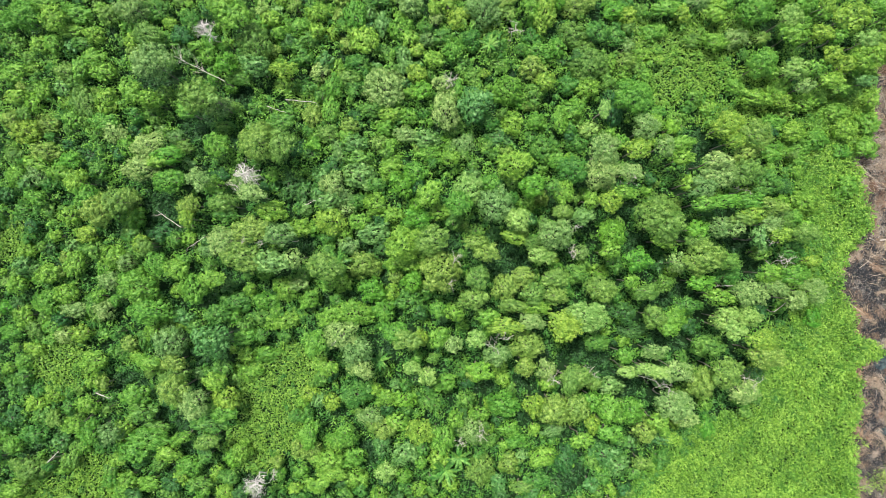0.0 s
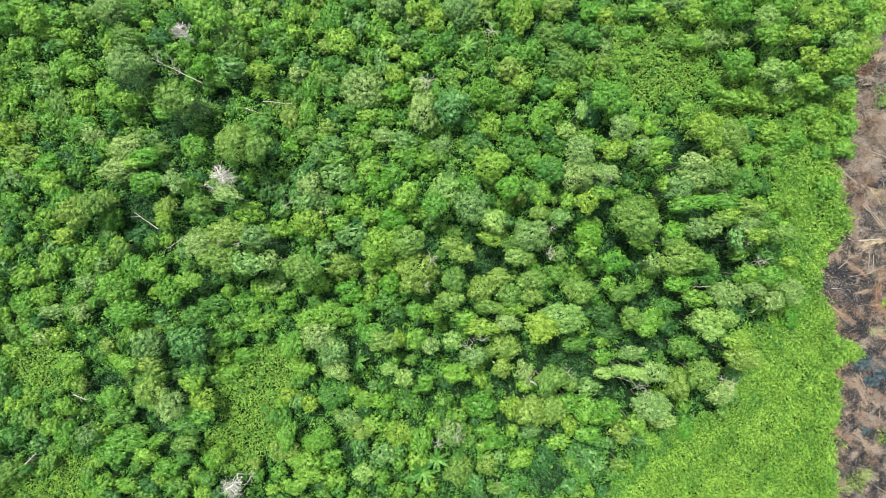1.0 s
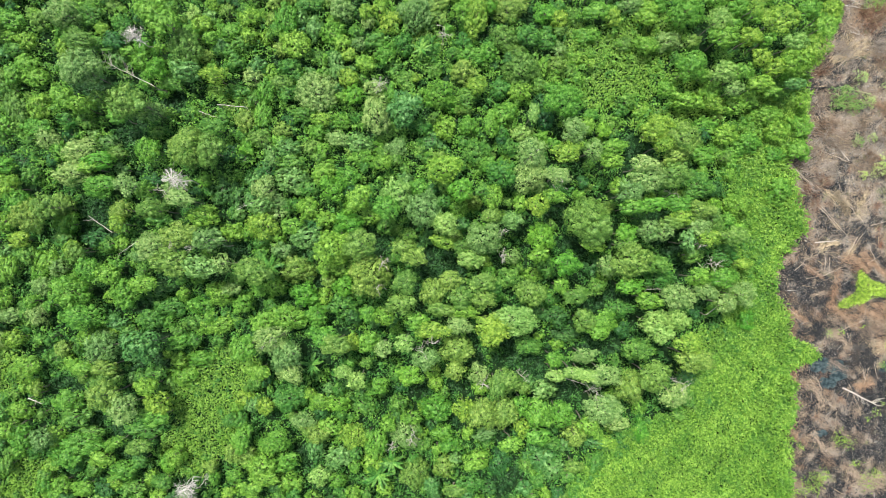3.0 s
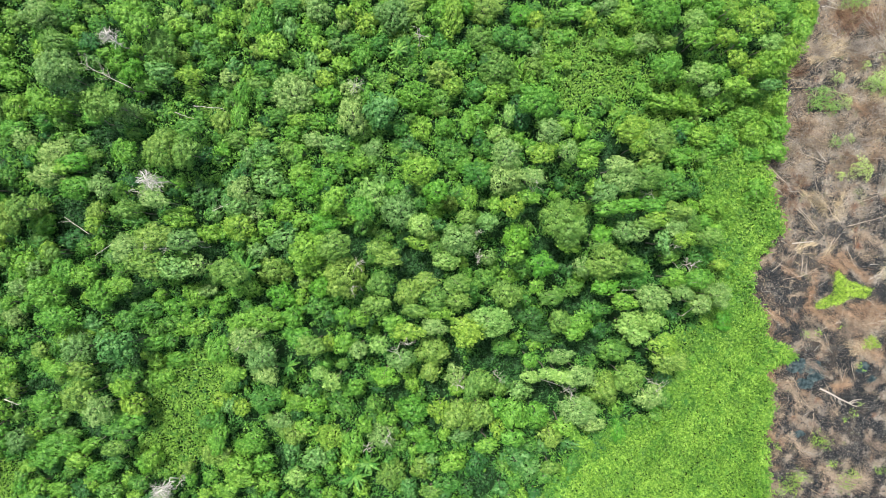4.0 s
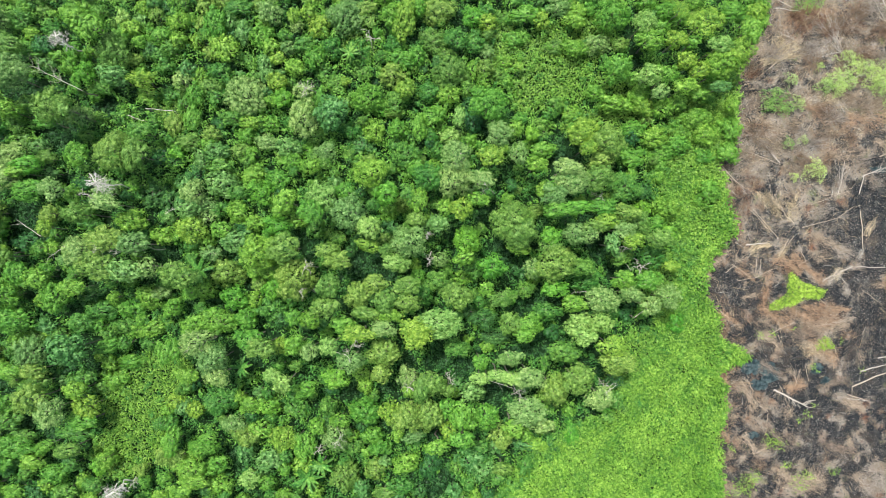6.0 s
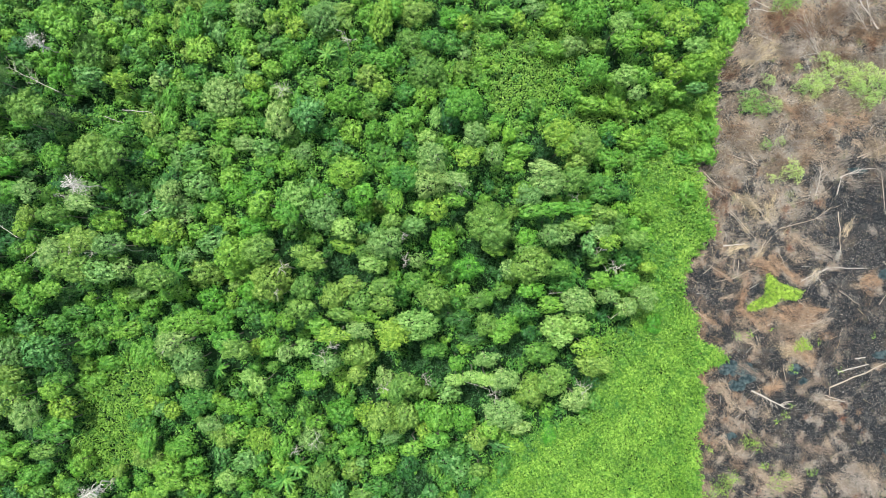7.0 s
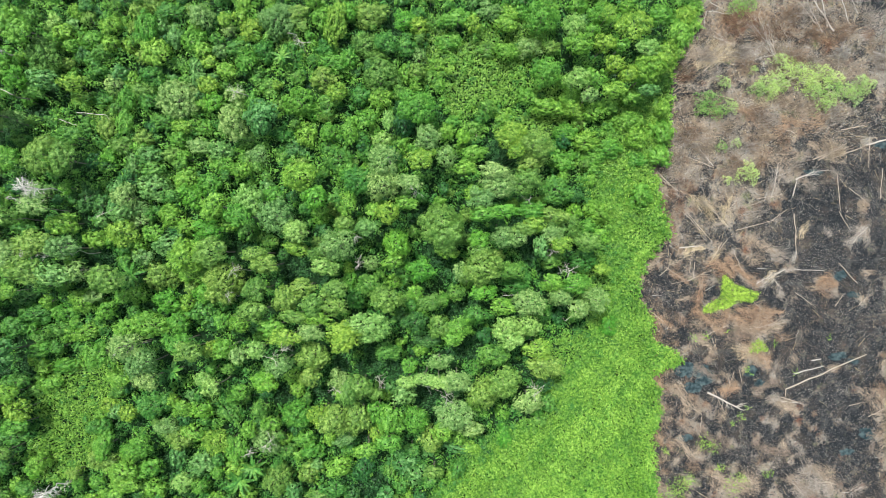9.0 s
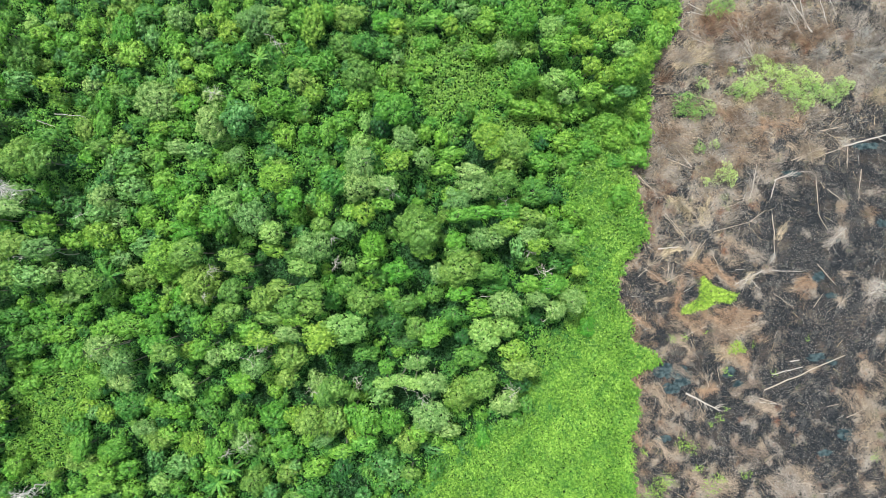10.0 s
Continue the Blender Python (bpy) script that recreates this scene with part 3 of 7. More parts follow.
# ---- the forest: x, y, crown half widths east and north, height of each tree, kind by kind ----
stand("pale", [(-62.3, 11.3, 1.88, 1.71, 4.3), (-57.9, -13, 1.45, 1.2, 4.3), (-56.5, -9.2, 2.23, 1.2, 4.1), (-51.8, -9.2, 1.71, 1.54, 4.4), (-51.1, -4.8, 1.71, 1.37, 4.4), (-50.1, 18.1, 2.04, 1.53, 4.6), (-49.8, -27.6, 1.66, 1.5, 6.8), (-48.3, -2.3, 1.28, 1.28, 4.6), (-46.6, 36.3, 2.5, 2, 6.8), (-45.1, 12.1, 2.83, 1.83, 6.8), (-44.3, 15.6, 2.5, 2.08, 6.8), (-41.8, 26.7, 2.79, 2.55, 10.7), (-40.9, -14.2, 2.23, 2.23, 7.3), (-40.9, 17.2, 1.46, 1.03, 4.2), (-36.1, -22.2, 2.01, 2.17, 10.1), (-35, -0.4, 1, 0.75, 6.9), (-34.8, 10, 1.75, 1.51, 11.1), (-33.2, 21.4, 1.83, 1.58, 6.7), (-31.4, 1.2, 2.4, 2.08, 10.5)])
stand("pale", [(-30.4, 10.5, 2.05, 1.54, 4.2), (-27.4, 7.9, 1.99, 1.12, 10.7), (-23.8, 2, 2.39, 1.91, 11), (-21.9, -5.5, 1.45, 0.85, 4.5), (-21.5, -1.3, 1.44, 1.36, 10.2), (-18.7, 27, 1.54, 1.28, 4.4), (-16.5, 9.6, 1.84, 2.01, 6.3), (-15.8, 14.5, 1.03, 1.2, 4.1), (-15.6, 7.9, 2.06, 1.2, 4), (-15.1, 5.9, 1.54, 1.2, 4), (-14.7, -12.6, 2.55, 1.92, 10.7), (-14.4, 0.5, 1.54, 1.2, 4.3), (-12.2, -15, 2.23, 2.07, 10.7), (-12.1, -17.3, 1.93, 1.45, 9.9), (-11.3, -25.6, 1.96, 1.2, 4.4), (-8.8, 24.8, 3.22, 2.88, 5.1), (-5.6, 17.5, 1.97, 1.2, 4.1), (-5.2, 37.4, 1.95, 1.86, 5.2), (-2.4, 32.1, 1.12, 0.94, 4)])
stand("pale", [(-1.1, 35.3, 0.94, 0.77, 4.1), (-0.3, 25.4, 1.54, 1.11, 4.1), (0.4, 20.8, 2.29, 2.78, 8.4), (1.3, -13.7, 1.38, 1.14, 9), (3.2, 16.1, 1.79, 1.37, 4.4), (4.5, -27.5, 2.19, 2.03, 5.5), (6.3, 36.9, 2.63, 2.8, 5.1), (7.6, -15.1, 1.84, 1.36, 10.7), (7.6, 6.5, 2.29, 2.37, 11.4), (12.3, -10.2, 1.9, 1.11, 11.6), (15.5, -18.5, 1.52, 1.68, 5.7), (16.3, 2.2, 2.55, 2.23, 10.9), (16.5, -27.2, 1.52, 0.84, 5.7), (20.7, -0.5, 1.26, 1.01, 5.7), (23, 10.8, 2.31, 2.31, 11), (23, 13.9, 2.13, 2.21, 11.8), (26.8, 11, 1.91, 1.19, 10.9), (28.2, 31, 1.19, 1.19, 4.5), (29.3, 17.6, 2.17, 1.77, 10.1)])
stand("pale", [(30.8, -15.1, 1.87, 1.14, 8.8), (32, 15.1, 1.37, 1.45, 10), (33.1, -22.2, 2.69, 1.9, 11.4), (33.5, -17.3, 2.2, 1.73, 12), (34.5, -2, 1.14, 1.47, 8.8), (35.3, -24.8, 1.95, 0.98, 8.8), (37, 8.5, 1.98, 1.66, 11.3), (38.9, 12.6, 1.97, 1.02, 11.8), (38.9, 37.8, 1.96, 1.36, 4.8), (39.8, 10.6, 2.55, 1.75, 10.8), (40.4, 3.2, 1.63, 1.46, 9), (42.5, 2.9, 1.37, 1.21, 9.6), (43.8, -6.4, 2.21, 1.74, 11.5), (44.2, -20.9, 2.27, 1.54, 9.4), (45, 32.3, 2.22, 1.71, 4.4), (47.4, 3.7, 1.61, 1.29, 9.7), (48.6, -5.7, 1.62, 1.46, 9.1), (51.4, -7.4, 1.46, 1.29, 9.4), (53.3, 24, 1.23, 0.99, 8)])
stand("pale", [(53.9, -6.3, 1.93, 1.93, 9.7)])
stand("green", [(-67.2, -30.5, 1.56, 1.22, 2.7), (-67, 32.1, 1.74, 1.39, 2.5), (-66.5, -21, 2.09, 1.57, 2.6), (-65.2, 6.2, 2.09, 1.57, 2.6), (-63.2, 24.5, 1.48, 1.04, 2.8), (-62.4, -28.4, 2.22, 1.37, 4.3), (-62.1, -26, 1.91, 1.39, 2.6), (-60.9, 5.8, 1.92, 1.57, 2.5), (-58.5, 20.6, 1.22, 1.04, 2.5), (-55, 31.5, 1.54, 0.94, 4.3), (-53.1, -0.3, 1.37, 1.2, 4.4), (-49.9, -16.2, 1.48, 1.39, 2.5), (-47.6, 2.2, 1.45, 1.19, 4.5), (-47.1, 20.6, 1.45, 1.19, 4.5), (-46.3, -25, 2.39, 1.54, 4.5), (-44.7, 20.7, 1.54, 1.37, 4.3), (-44.2, -27.6, 1.74, 0.87, 2.8), (-43.9, 36.7, 1.88, 1.54, 4.2), (-42.7, 23.6, 1.36, 1.19, 4.6)])
stand("green", [(-38.3, 35.1, 1.19, 0.77, 4.6), (-37.2, -36, 1.71, 1.03, 4.3), (-36.2, -27.4, 2.61, 1.05, 2.5), (-36, -31.8, 1.2, 0.94, 4.4), (-34.5, -10, 1.88, 1.37, 4.3), (-34.1, -18.6, 1.88, 1.37, 4.3), (-33.9, 18.9, 1.57, 1.04, 2.6), (-33.6, 5.2, 1.74, 0.87, 2.6), (-32.9, -35, 1.71, 1.2, 4.2), (-32.5, -8.5, 2.61, 1.57, 2.6), (-32.1, 21.8, 1.22, 0.87, 2.6), (-30.7, 26.1, 1.7, 1.28, 4.6), (-30.4, 29.8, 1.2, 0.94, 4.2), (-29, 21.8, 1.3, 1.04, 2.8), (-28.4, -10.8, 1.91, 1.22, 2.7), (-24.4, 19, 1.83, 1.25, 6.9), (-23.8, 20.9, 1.39, 1.22, 2.7), (-22.2, 30.9, 1.11, 0.94, 4.2), (-21.3, 29.2, 1.37, 1.2, 4.2)])
stand("green", [(-21.1, 25.2, 1.56, 1.13, 2.7), (-16.5, -8.1, 1.05, 0.87, 2.5), (-13.5, 24.6, 1.46, 1.2, 4.1), (-13.3, 28.4, 2.05, 1.46, 4.1), (-13.1, -22.4, 2.57, 1.88, 4.2), (-12.9, 13.9, 1.8, 1.03, 4.2), (-11.1, 21.4, 1.88, 1.2, 4.2), (-10.3, 10, 1.46, 1.11, 4.1), (-10.1, 38.2, 2.22, 1.2, 4.4), (-8.9, 30.5, 1.74, 1.22, 2.6), (-7.2, 20.4, 1.22, 1.05, 2.5), (-5.2, -8.1, 2.05, 1.71, 4.4), (-2.7, 33.7, 0.94, 0.85, 4.4), (-2.2, -23.5, 2.26, 1.56, 2.7), (-2.1, -35.2, 1.22, 0.96, 2.7), (-0.3, 32.6, 1.54, 1.2, 4.1), (1.8, 18.6, 1.46, 0.94, 4.2), (2.9, 28.7, 1.57, 1.13, 2.5), (3.5, -22.8, 1.52, 1.52, 5.3)])
stand("green", [(4.1, 32.1, 1.71, 1.54, 4.3), (4.7, 27, 1.92, 1.39, 2.5), (6, 23.8, 1.04, 1.39, 2.7), (6.6, -29.6, 1.91, 1.39, 2.8), (7, 19.2, 1.71, 1.29, 4), (8.2, 31.4, 2.09, 2.61, 2.5), (8.7, 28.6, 1.39, 1.04, 2.6), (13.6, 32.5, 1.29, 1.2, 4), (13.9, 23.8, 1.89, 1.63, 4), (14.5, -35.5, 1.88, 1.28, 4.1), (15.6, 15.6, 2.05, 2.05, 4.4), (16.1, 9, 1.05, 1.13, 9.5), (18.1, -6, 1.18, 1.52, 5.4), (19.1, 25.1, 1.45, 1.37, 4.3), (19.2, 11.5, 2.2, 2.12, 8.9), (20.3, -3.9, 1.86, 1.52, 5.3), (20.4, 16, 1.79, 1.37, 4.3), (23.2, -13.9, 2.02, 1.26, 5.8), (23.4, 32.8, 1.68, 1.43, 5.9)])
stand("green", [(25.7, -2, 1.26, 1.34, 5.9), (26, 32.5, 1.7, 1.53, 4.8), (26.5, -28.9, 1.35, 0.85, 5.4), (30.2, 36.9, 1.57, 1.57, 2.4), (33.4, -5.1, 1.52, 1.35, 5.5), (36.7, 19.8, 1.92, 1.57, 2.5), (36.8, -8.5, 2.02, 1.51, 5.8), (38.5, -14.1, 2.28, 1.63, 8.9), (41.4, -1.6, 1.78, 1.29, 9.4), (42.8, -4.3, 2.19, 1.51, 5.8), (47.9, -0.5, 1.69, 1.18, 5.6), (48.8, 10.2, 2.52, 2.02, 5.9), (53.1, -0.5, 1.86, 1.52, 5.4)])
stand("olive", [(-66.2, 19.9, 1.46, 1.28, 4.2), (-65.6, 14.3, 1.54, 1.37, 4.4), (-63.3, -34, 2.73, 2.05, 4.4), (-61.7, 19.4, 2.26, 1.74, 2.7), (-61.2, 14.8, 2.23, 1.54, 4.2), (-57.9, 27.1, 1.71, 1.37, 4.5), (-54.9, 22.4, 1.7, 2.21, 4.6), (-51.4, 35.7, 1.36, 1.36, 4.5), (-50.1, 5.6, 2.08, 2.08, 10.2), (-48.2, 7.3, 1.88, 2.05, 4.4), (-47.7, 7, 1.77, 1.93, 10.1), (-47.5, 2.7, 1.19, 0.94, 4.5), (-44.6, 0.4, 1.41, 1.49, 7.1), (-44.2, 32.1, 2.32, 1.66, 7.2), (-40.8, 38.5, 1.22, 1.04, 2.6), (-40.2, -19, 1.99, 1.24, 7.1), (-40.2, -16.9, 1.82, 1.16, 7.1), (-39.4, 15.4, 1.28, 0.94, 4.4), (-38.9, -20.5, 1.91, 1.91, 10.8)])
stand("olive", [(-37.7, 6.7, 1.17, 1.33, 6.6), (-35.3, 22.1, 2.38, 2.22, 11.1), (-35, -28.8, 1.83, 1, 7.1), (-31.4, 6.4, 1.82, 1.59, 11.2), (-28.7, -1, 3.03, 1.99, 10.7), (-28.3, 30.8, 2.32, 2.49, 7.1), (-27.5, 2.8, 2.39, 1.75, 10.8), (-26.4, 15.6, 2.72, 2.72, 10.6), (-26, 30, 1.28, 1.02, 4.4), (-23.4, 15, 2.07, 2.39, 10.8), (-20.2, 20.6, 1.37, 1.63, 4), (-19.9, -31.1, 1.54, 1.28, 4.3), (-17.6, 17.6, 1.88, 1.2, 4.2), (-17.1, -2.6, 2.54, 1.83, 11.1), (-16.3, 36.2, 0.7, 1.22, 2.5), (-14.4, 26.1, 1.71, 1.11, 4.4), (-14.1, 18.8, 1.46, 1.11, 4.1), (-12.2, -2.5, 2.57, 2.14, 4.1), (-9.7, 16.2, 1.54, 1.11, 4.4)])
stand("olive", [(-8.7, -27.5, 1.88, 1.54, 4.4), (-5.3, -12.9, 2.07, 1.43, 11), (-1.4, 1.2, 2.36, 1.89, 11.9), (0, -3.5, 2.69, 2.85, 11.5), (4.3, -7.3, 2.13, 1.57, 11.8), (4.7, -4.1, 1.57, 1.73, 12), (4.9, 1, 1.74, 1.11, 11.4), (5.7, -34, 2.06, 2.14, 4.1), (6.3, -0.6, 1.57, 1.26, 11.8), (8.9, -5.6, 1.9, 1.98, 11.2), (9.7, 38, 1.37, 1.03, 4.3), (10, -8, 1.91, 0.88, 10.9), (10.5, -33.5, 2.09, 1.74, 2.5), (11.3, -3.8, 2.06, 1.35, 11.2), (11.9, -36.3, 1.88, 0.86, 4.2), (11.9, -17.1, 1.62, 1.29, 9.4), (12.3, -14.2, 2.44, 2.11, 9), (12.7, -6.3, 1.89, 1.58, 11.7), (13, 1, 1.22, 0.89, 9)])
stand("olive", [(13.4, 22.3, 1.39, 0.87, 2.6), (13.4, 27.4, 2.19, 1.69, 5.5), (15.8, -4.2, 1.91, 1.27, 11), (16, -22.9, 2.2, 2.05, 11.9), (16.1, -6.8, 1.9, 1.11, 11.2), (17.3, 5.4, 1.37, 0.97, 9.6), (18, -19, 1.11, 1.58, 11.5), (18.8, -23.1, 2.15, 2.23, 10.8), (19.2, -18.4, 2.23, 1.67, 11), (20, 33, 2.23, 1.71, 4.1), (20.5, 37.7, 2.9, 1.88, 4.4), (21.7, 30.7, 1.71, 1.28, 4.4), (21.8, -19.5, 0.89, 0.81, 9.6), (22.1, 27.7, 2.78, 2.36, 5.6), (23, -5.8, 2.11, 1.87, 9.2), (27.7, 28.7, 1.45, 1.19, 4.8), (29.5, -26.6, 1.95, 1.63, 8.8), (29.9, -6.2, 1.78, 1.21, 9.6), (30, -32.2, 1.43, 0.84, 5.7)])
stand("olive", [(30.8, -9.9, 1.63, 1.71, 8.8), (31.5, 5.3, 3.18, 2.7, 11), (31.7, 3.1, 2.52, 2.05, 11.9), (37, 1.3, 1.78, 1.14, 9.2), (37.1, -19.4, 2.06, 2.22, 11.1), (37.3, -1.4, 2.76, 2.21, 11.6), (38.5, 32.5, 1.74, 1.22, 2.5), (40.2, -17.6, 2.36, 1.89, 12), (43.5, 4.4, 1.62, 0.97, 9.4), (43.6, 11.3, 2.23, 1.6, 10.7), (44.8, 14, 2.46, 1.4, 8.1), (45.4, 16.8, 2.17, 1.93, 10.1), (45.8, -15.1, 2.36, 1.57, 11.9), (47.6, 6.1, 2.26, 1.45, 9.6), (48.3, 32.1, 1.11, 0.94, 4.7), (50.8, 4.6, 1.83, 1.83, 6.7), (52.4, 2.4, 1.78, 1.29, 9.4)])
stand("lime", [(-65.9, -12.9, 2.05, 1.2, 4.2), (-65.8, 26.8, 1.88, 1.54, 4.2), (-65.7, -36.9, 1.71, 1.02, 4.4), (-65.4, 10.9, 1.88, 1.54, 4.2), (-65.3, 23.3, 1.71, 1.2, 4.3), (-65.1, -5.5, 1.37, 1.37, 4.5), (-64.7, -0.3, 1.39, 1.05, 2.5), (-64.1, -10.4, 1.45, 1.71, 4.5), (-63.7, 28, 1.22, 0.96, 2.6), (-63.4, -24, 1.48, 1.31, 2.6), (-63.4, -15.4, 1.57, 0.96, 2.5), (-63.2, 34.9, 2.33, 1.99, 7), (-62.3, 13, 1.88, 1.03, 4.3), (-62.2, 7.8, 1.71, 1.19, 4.5), (-61.7, -13.9, 1.57, 0.96, 2.5), (-61.5, 31.3, 1.54, 1.2, 4.2), (-61, -8.1, 2.22, 1.88, 4.5), (-60.9, 37.2, 1.71, 1.02, 4.4), (-60.4, -22.7, 1.92, 1.92, 2.5)])
stand("lime", [(-60.4, -3.8, 1.87, 1.36, 4.7), (-59.7, -12, 1.54, 1.03, 4.2), (-59.5, 31.4, 1.2, 1.37, 4.2), (-59, -34.1, 1.39, 0.87, 2.5), (-58.8, 11.7, 1.88, 1.2, 4.4), (-58.1, 34.4, 1.66, 1.83, 7), (-57.4, -6.8, 1.71, 1.36, 4.5), (-56.6, 33.2, 1.88, 0.85, 4.5), (-56.4, 35.9, 2.39, 1.54, 4.3), (-56.1, -2.1, 1.36, 1.87, 4.6), (-55.3, 27.5, 1.11, 1.54, 4.5), (-54.8, -26.1, 1.32, 1.08, 7.4), (-54.8, 10.1, 1.66, 1.66, 6.9), (-54.4, -24, 1.71, 1.54, 4.5), (-53.3, 28.9, 1.71, 1.54, 4.3), (-53.2, -17.1, 1.88, 1.54, 4.5), (-53, 8, 1.66, 1.66, 7), (-53, 32.6, 1.28, 1.19, 4.6), (-52.6, -27.2, 1.65, 1.65, 7.4)])
stand("lime", [(-52.5, -7.2, 0.85, 0.77, 4.6), (-52, 27.2, 1.88, 1.37, 4.3), (-51.6, 22.9, 1.54, 2.05, 4.2), (-51.5, 19.4, 2.05, 1.19, 4.5), (-50.7, -0.9, 1.96, 1.88, 4.4), (-48.6, -4.7, 1.03, 1.2, 4.2), (-48.5, -27, 1.28, 1.11, 4.6), (-48.4, -35.3, 1.37, 1.2, 4.2), (-48.2, 16, 1.28, 1.54, 4.2), (-47.5, -31, 2.22, 1.54, 4.5), (-47.5, 31.6, 1.2, 1.03, 4.3), (-47.4, 4.6, 1.87, 1.79, 4.6), (-46.9, -22.4, 2.04, 1.53, 4.6), (-46.5, 23.6, 1.67, 1.83, 6.8), (-45, -5.6, 2.65, 2.15, 7.3), (-44.9, -35.8, 2.05, 1.19, 4.5), (-44.7, -28.8, 2.9, 1.54, 4.5), (-44.2, -16.6, 2.08, 1.16, 6.8), (-43.7, -9.4, 3.16, 1.83, 7)])
stand("lime", [(-43.5, 22.1, 1.65, 1.41, 7.4), (-42.6, -2.3, 1.58, 1.66, 7), (-42.5, 31.9, 2.05, 1.11, 4.3), (-42.3, 12.9, 1.24, 0.75, 7.3), (-42.1, -31.3, 1.88, 1.11, 4.4), (-40.8, 10.1, 2.33, 1.66, 6.9), (-39.7, -2.9, 1.66, 1.41, 7.3), (-39.7, -2, 1.03, 1.2, 4.3), (-39.5, -28.6, 1.28, 0.85, 4.5), (-38.9, -33, 1.88, 1.37, 4.4), (-38, 20.5, 1.5, 1, 6.8), (-37.6, 30.9, 1.11, 0.77, 4.3), (-37.3, -5.6, 1.99, 2.15, 7.2), (-36, 29.5, 1.28, 1.2, 4.2), (-34.3, 9.6, 1.33, 1.25, 6.7), (-34.2, -4.5, 1.83, 1.16, 7.1), (-34, -19.8, 1.75, 1.17, 6.8), (-33.9, 15.5, 1.83, 1.67, 6.7), (-32.5, -24.4, 1.99, 1, 7.1)])
stand("lime", [(-31.8, 35.3, 2.08, 1.76, 10.3), (-30.7, -30.7, 1.54, 1.54, 4.3), (-30.2, -19, 2.26, 1.56, 2.7), (-30.1, -13.4, 2.05, 1.19, 4.6), (-30, 33.7, 2.09, 1.77, 10.1), (-28, 33.8, 1.36, 1.19, 4.6), (-27.6, -16.4, 2.26, 1.22, 2.7), (-27.5, -8, 2.09, 1.57, 2.7), (-26.4, 35.1, 1.45, 1.36, 4.5), (-25.4, 5.9, 2.33, 1.58, 6.9), (-25, 32.9, 1.02, 0.85, 4.5), (-24.7, 25.3, 1.57, 1.04, 2.6), (-24, -10.8, 2.61, 1.48, 2.5), (-24, -6.3, 2.05, 1.88, 4.2), (-22.7, 34, 1.97, 1.54, 4.2), (-22.5, -36.5, 1.03, 0.68, 4.1), (-22, 3.3, 1.8, 1.45, 4.3), (-21.6, -33.8, 1.2, 0.94, 4.4), (-20.6, -7.9, 1.71, 1.54, 4)])
stand("lime", [(-20.1, -28, 1.43, 2.11, 5.6), (-19.6, 36.1, 1.88, 1.54, 4.3), (-19.2, 33.4, 1.2, 1.2, 4.2), (-19.1, -35.5, 1.86, 1.18, 5.4), (-18.5, -13.5, 1.75, 1.91, 10.9), (-17.7, -5.5, 1.2, 1.03, 4), (-17.6, -32.3, 2.36, 1.85, 5.7), (-17.5, -17.5, 1.84, 1.26, 6.2), (-17.3, -10.5, 2.05, 1.54, 4.4), (-17.2, 21.2, 1.2, 1.71, 4.1), (-16.7, -33.9, 2.02, 1.01, 5.7), (-16.6, 24.8, 1.28, 1.71, 4.4), (-16.2, -29.2, 1.19, 1.52, 5.2), (-15.4, -5.1, 1.45, 1.54, 4.4), (-15.3, -28.7, 2.53, 1.69, 5.6), (-15.1, 2.4, 1.2, 1.2, 4), (-14, -32.1, 2.22, 1.45, 4.3), (-13.6, -35.3, 2.06, 1.54, 4), (-13.4, -9.8, 2.73, 1.79, 4.4)])
stand("lime", [(-13.3, 35.5, 1.52, 2.2, 5.3), (-13, 4.1, 1.54, 1.19, 4.4), (-11.8, 31.8, 1.94, 1.86, 5.4), (-10.3, 6.6, 1.96, 1.79, 4.4), (-8.9, -9.2, 1.88, 1.71, 4.4), (-8.9, 18.6, 1.28, 1.11, 4.2), (-8.8, -22.7, 1.71, 1.2, 4), (-8.2, 12.3, 1.89, 1.37, 4), (-8.2, 20.4, 1.45, 0.94, 4.4), (-8, 15.7, 0.94, 1.02, 4.4), (-7.8, -6.4, 1.03, 1.2, 4), (-7.7, 5.2, 1.54, 1.2, 4.4), (-7.7, 13.5, 1.37, 0.86, 4), (-7.1, -11.9, 2.24, 1.44, 10.3), (-7, -26.7, 1.54, 1.2, 4.1), (-6.7, 33.9, 1.88, 1.71, 4.3), (-5.9, -34.8, 1.2, 1.03, 4.2), (-5.5, 0.7, 2.73, 2.4, 10.3), (-5.1, 32.2, 1.2, 1.2, 4.3)])
stand("lime", [(-4.4, -1.6, 2.18, 1.51, 5.9), (-4.2, 11.9, 1.71, 1.37, 4.3), (-2.1, 14.5, 1.71, 1.29, 4.1), (-1.9, 8, 1.78, 2.02, 9.5), (-1.5, 29, 1.54, 1.37, 4.4), (-0.7, -8.7, 1.13, 1.13, 9.3), (-0.7, 5.7, 1.35, 1.09, 5.8), (-0.6, -32.2, 1.54, 1.29, 4.1), (-0.5, -12.8, 1.62, 1.45, 9.5), (0.1, -28.8, 1.52, 2.03, 5.3), (0.2, -20.1, 1.85, 1.34, 5.9), (1.2, 13.8, 1.27, 1.1, 5.4), (1.5, 30.7, 1.45, 1.62, 4.4), (1.7, -9.2, 1.46, 1.14, 9), (1.8, -25.7, 1.18, 1.18, 5.4), (2.4, 6.6, 1.74, 1.5, 11.4), (5.3, -24.8, 1.51, 1.01, 5.9), (6.6, -9.8, 1.78, 1.13, 9.3), (6.7, 9.6, 1.38, 1.05, 9.2)])
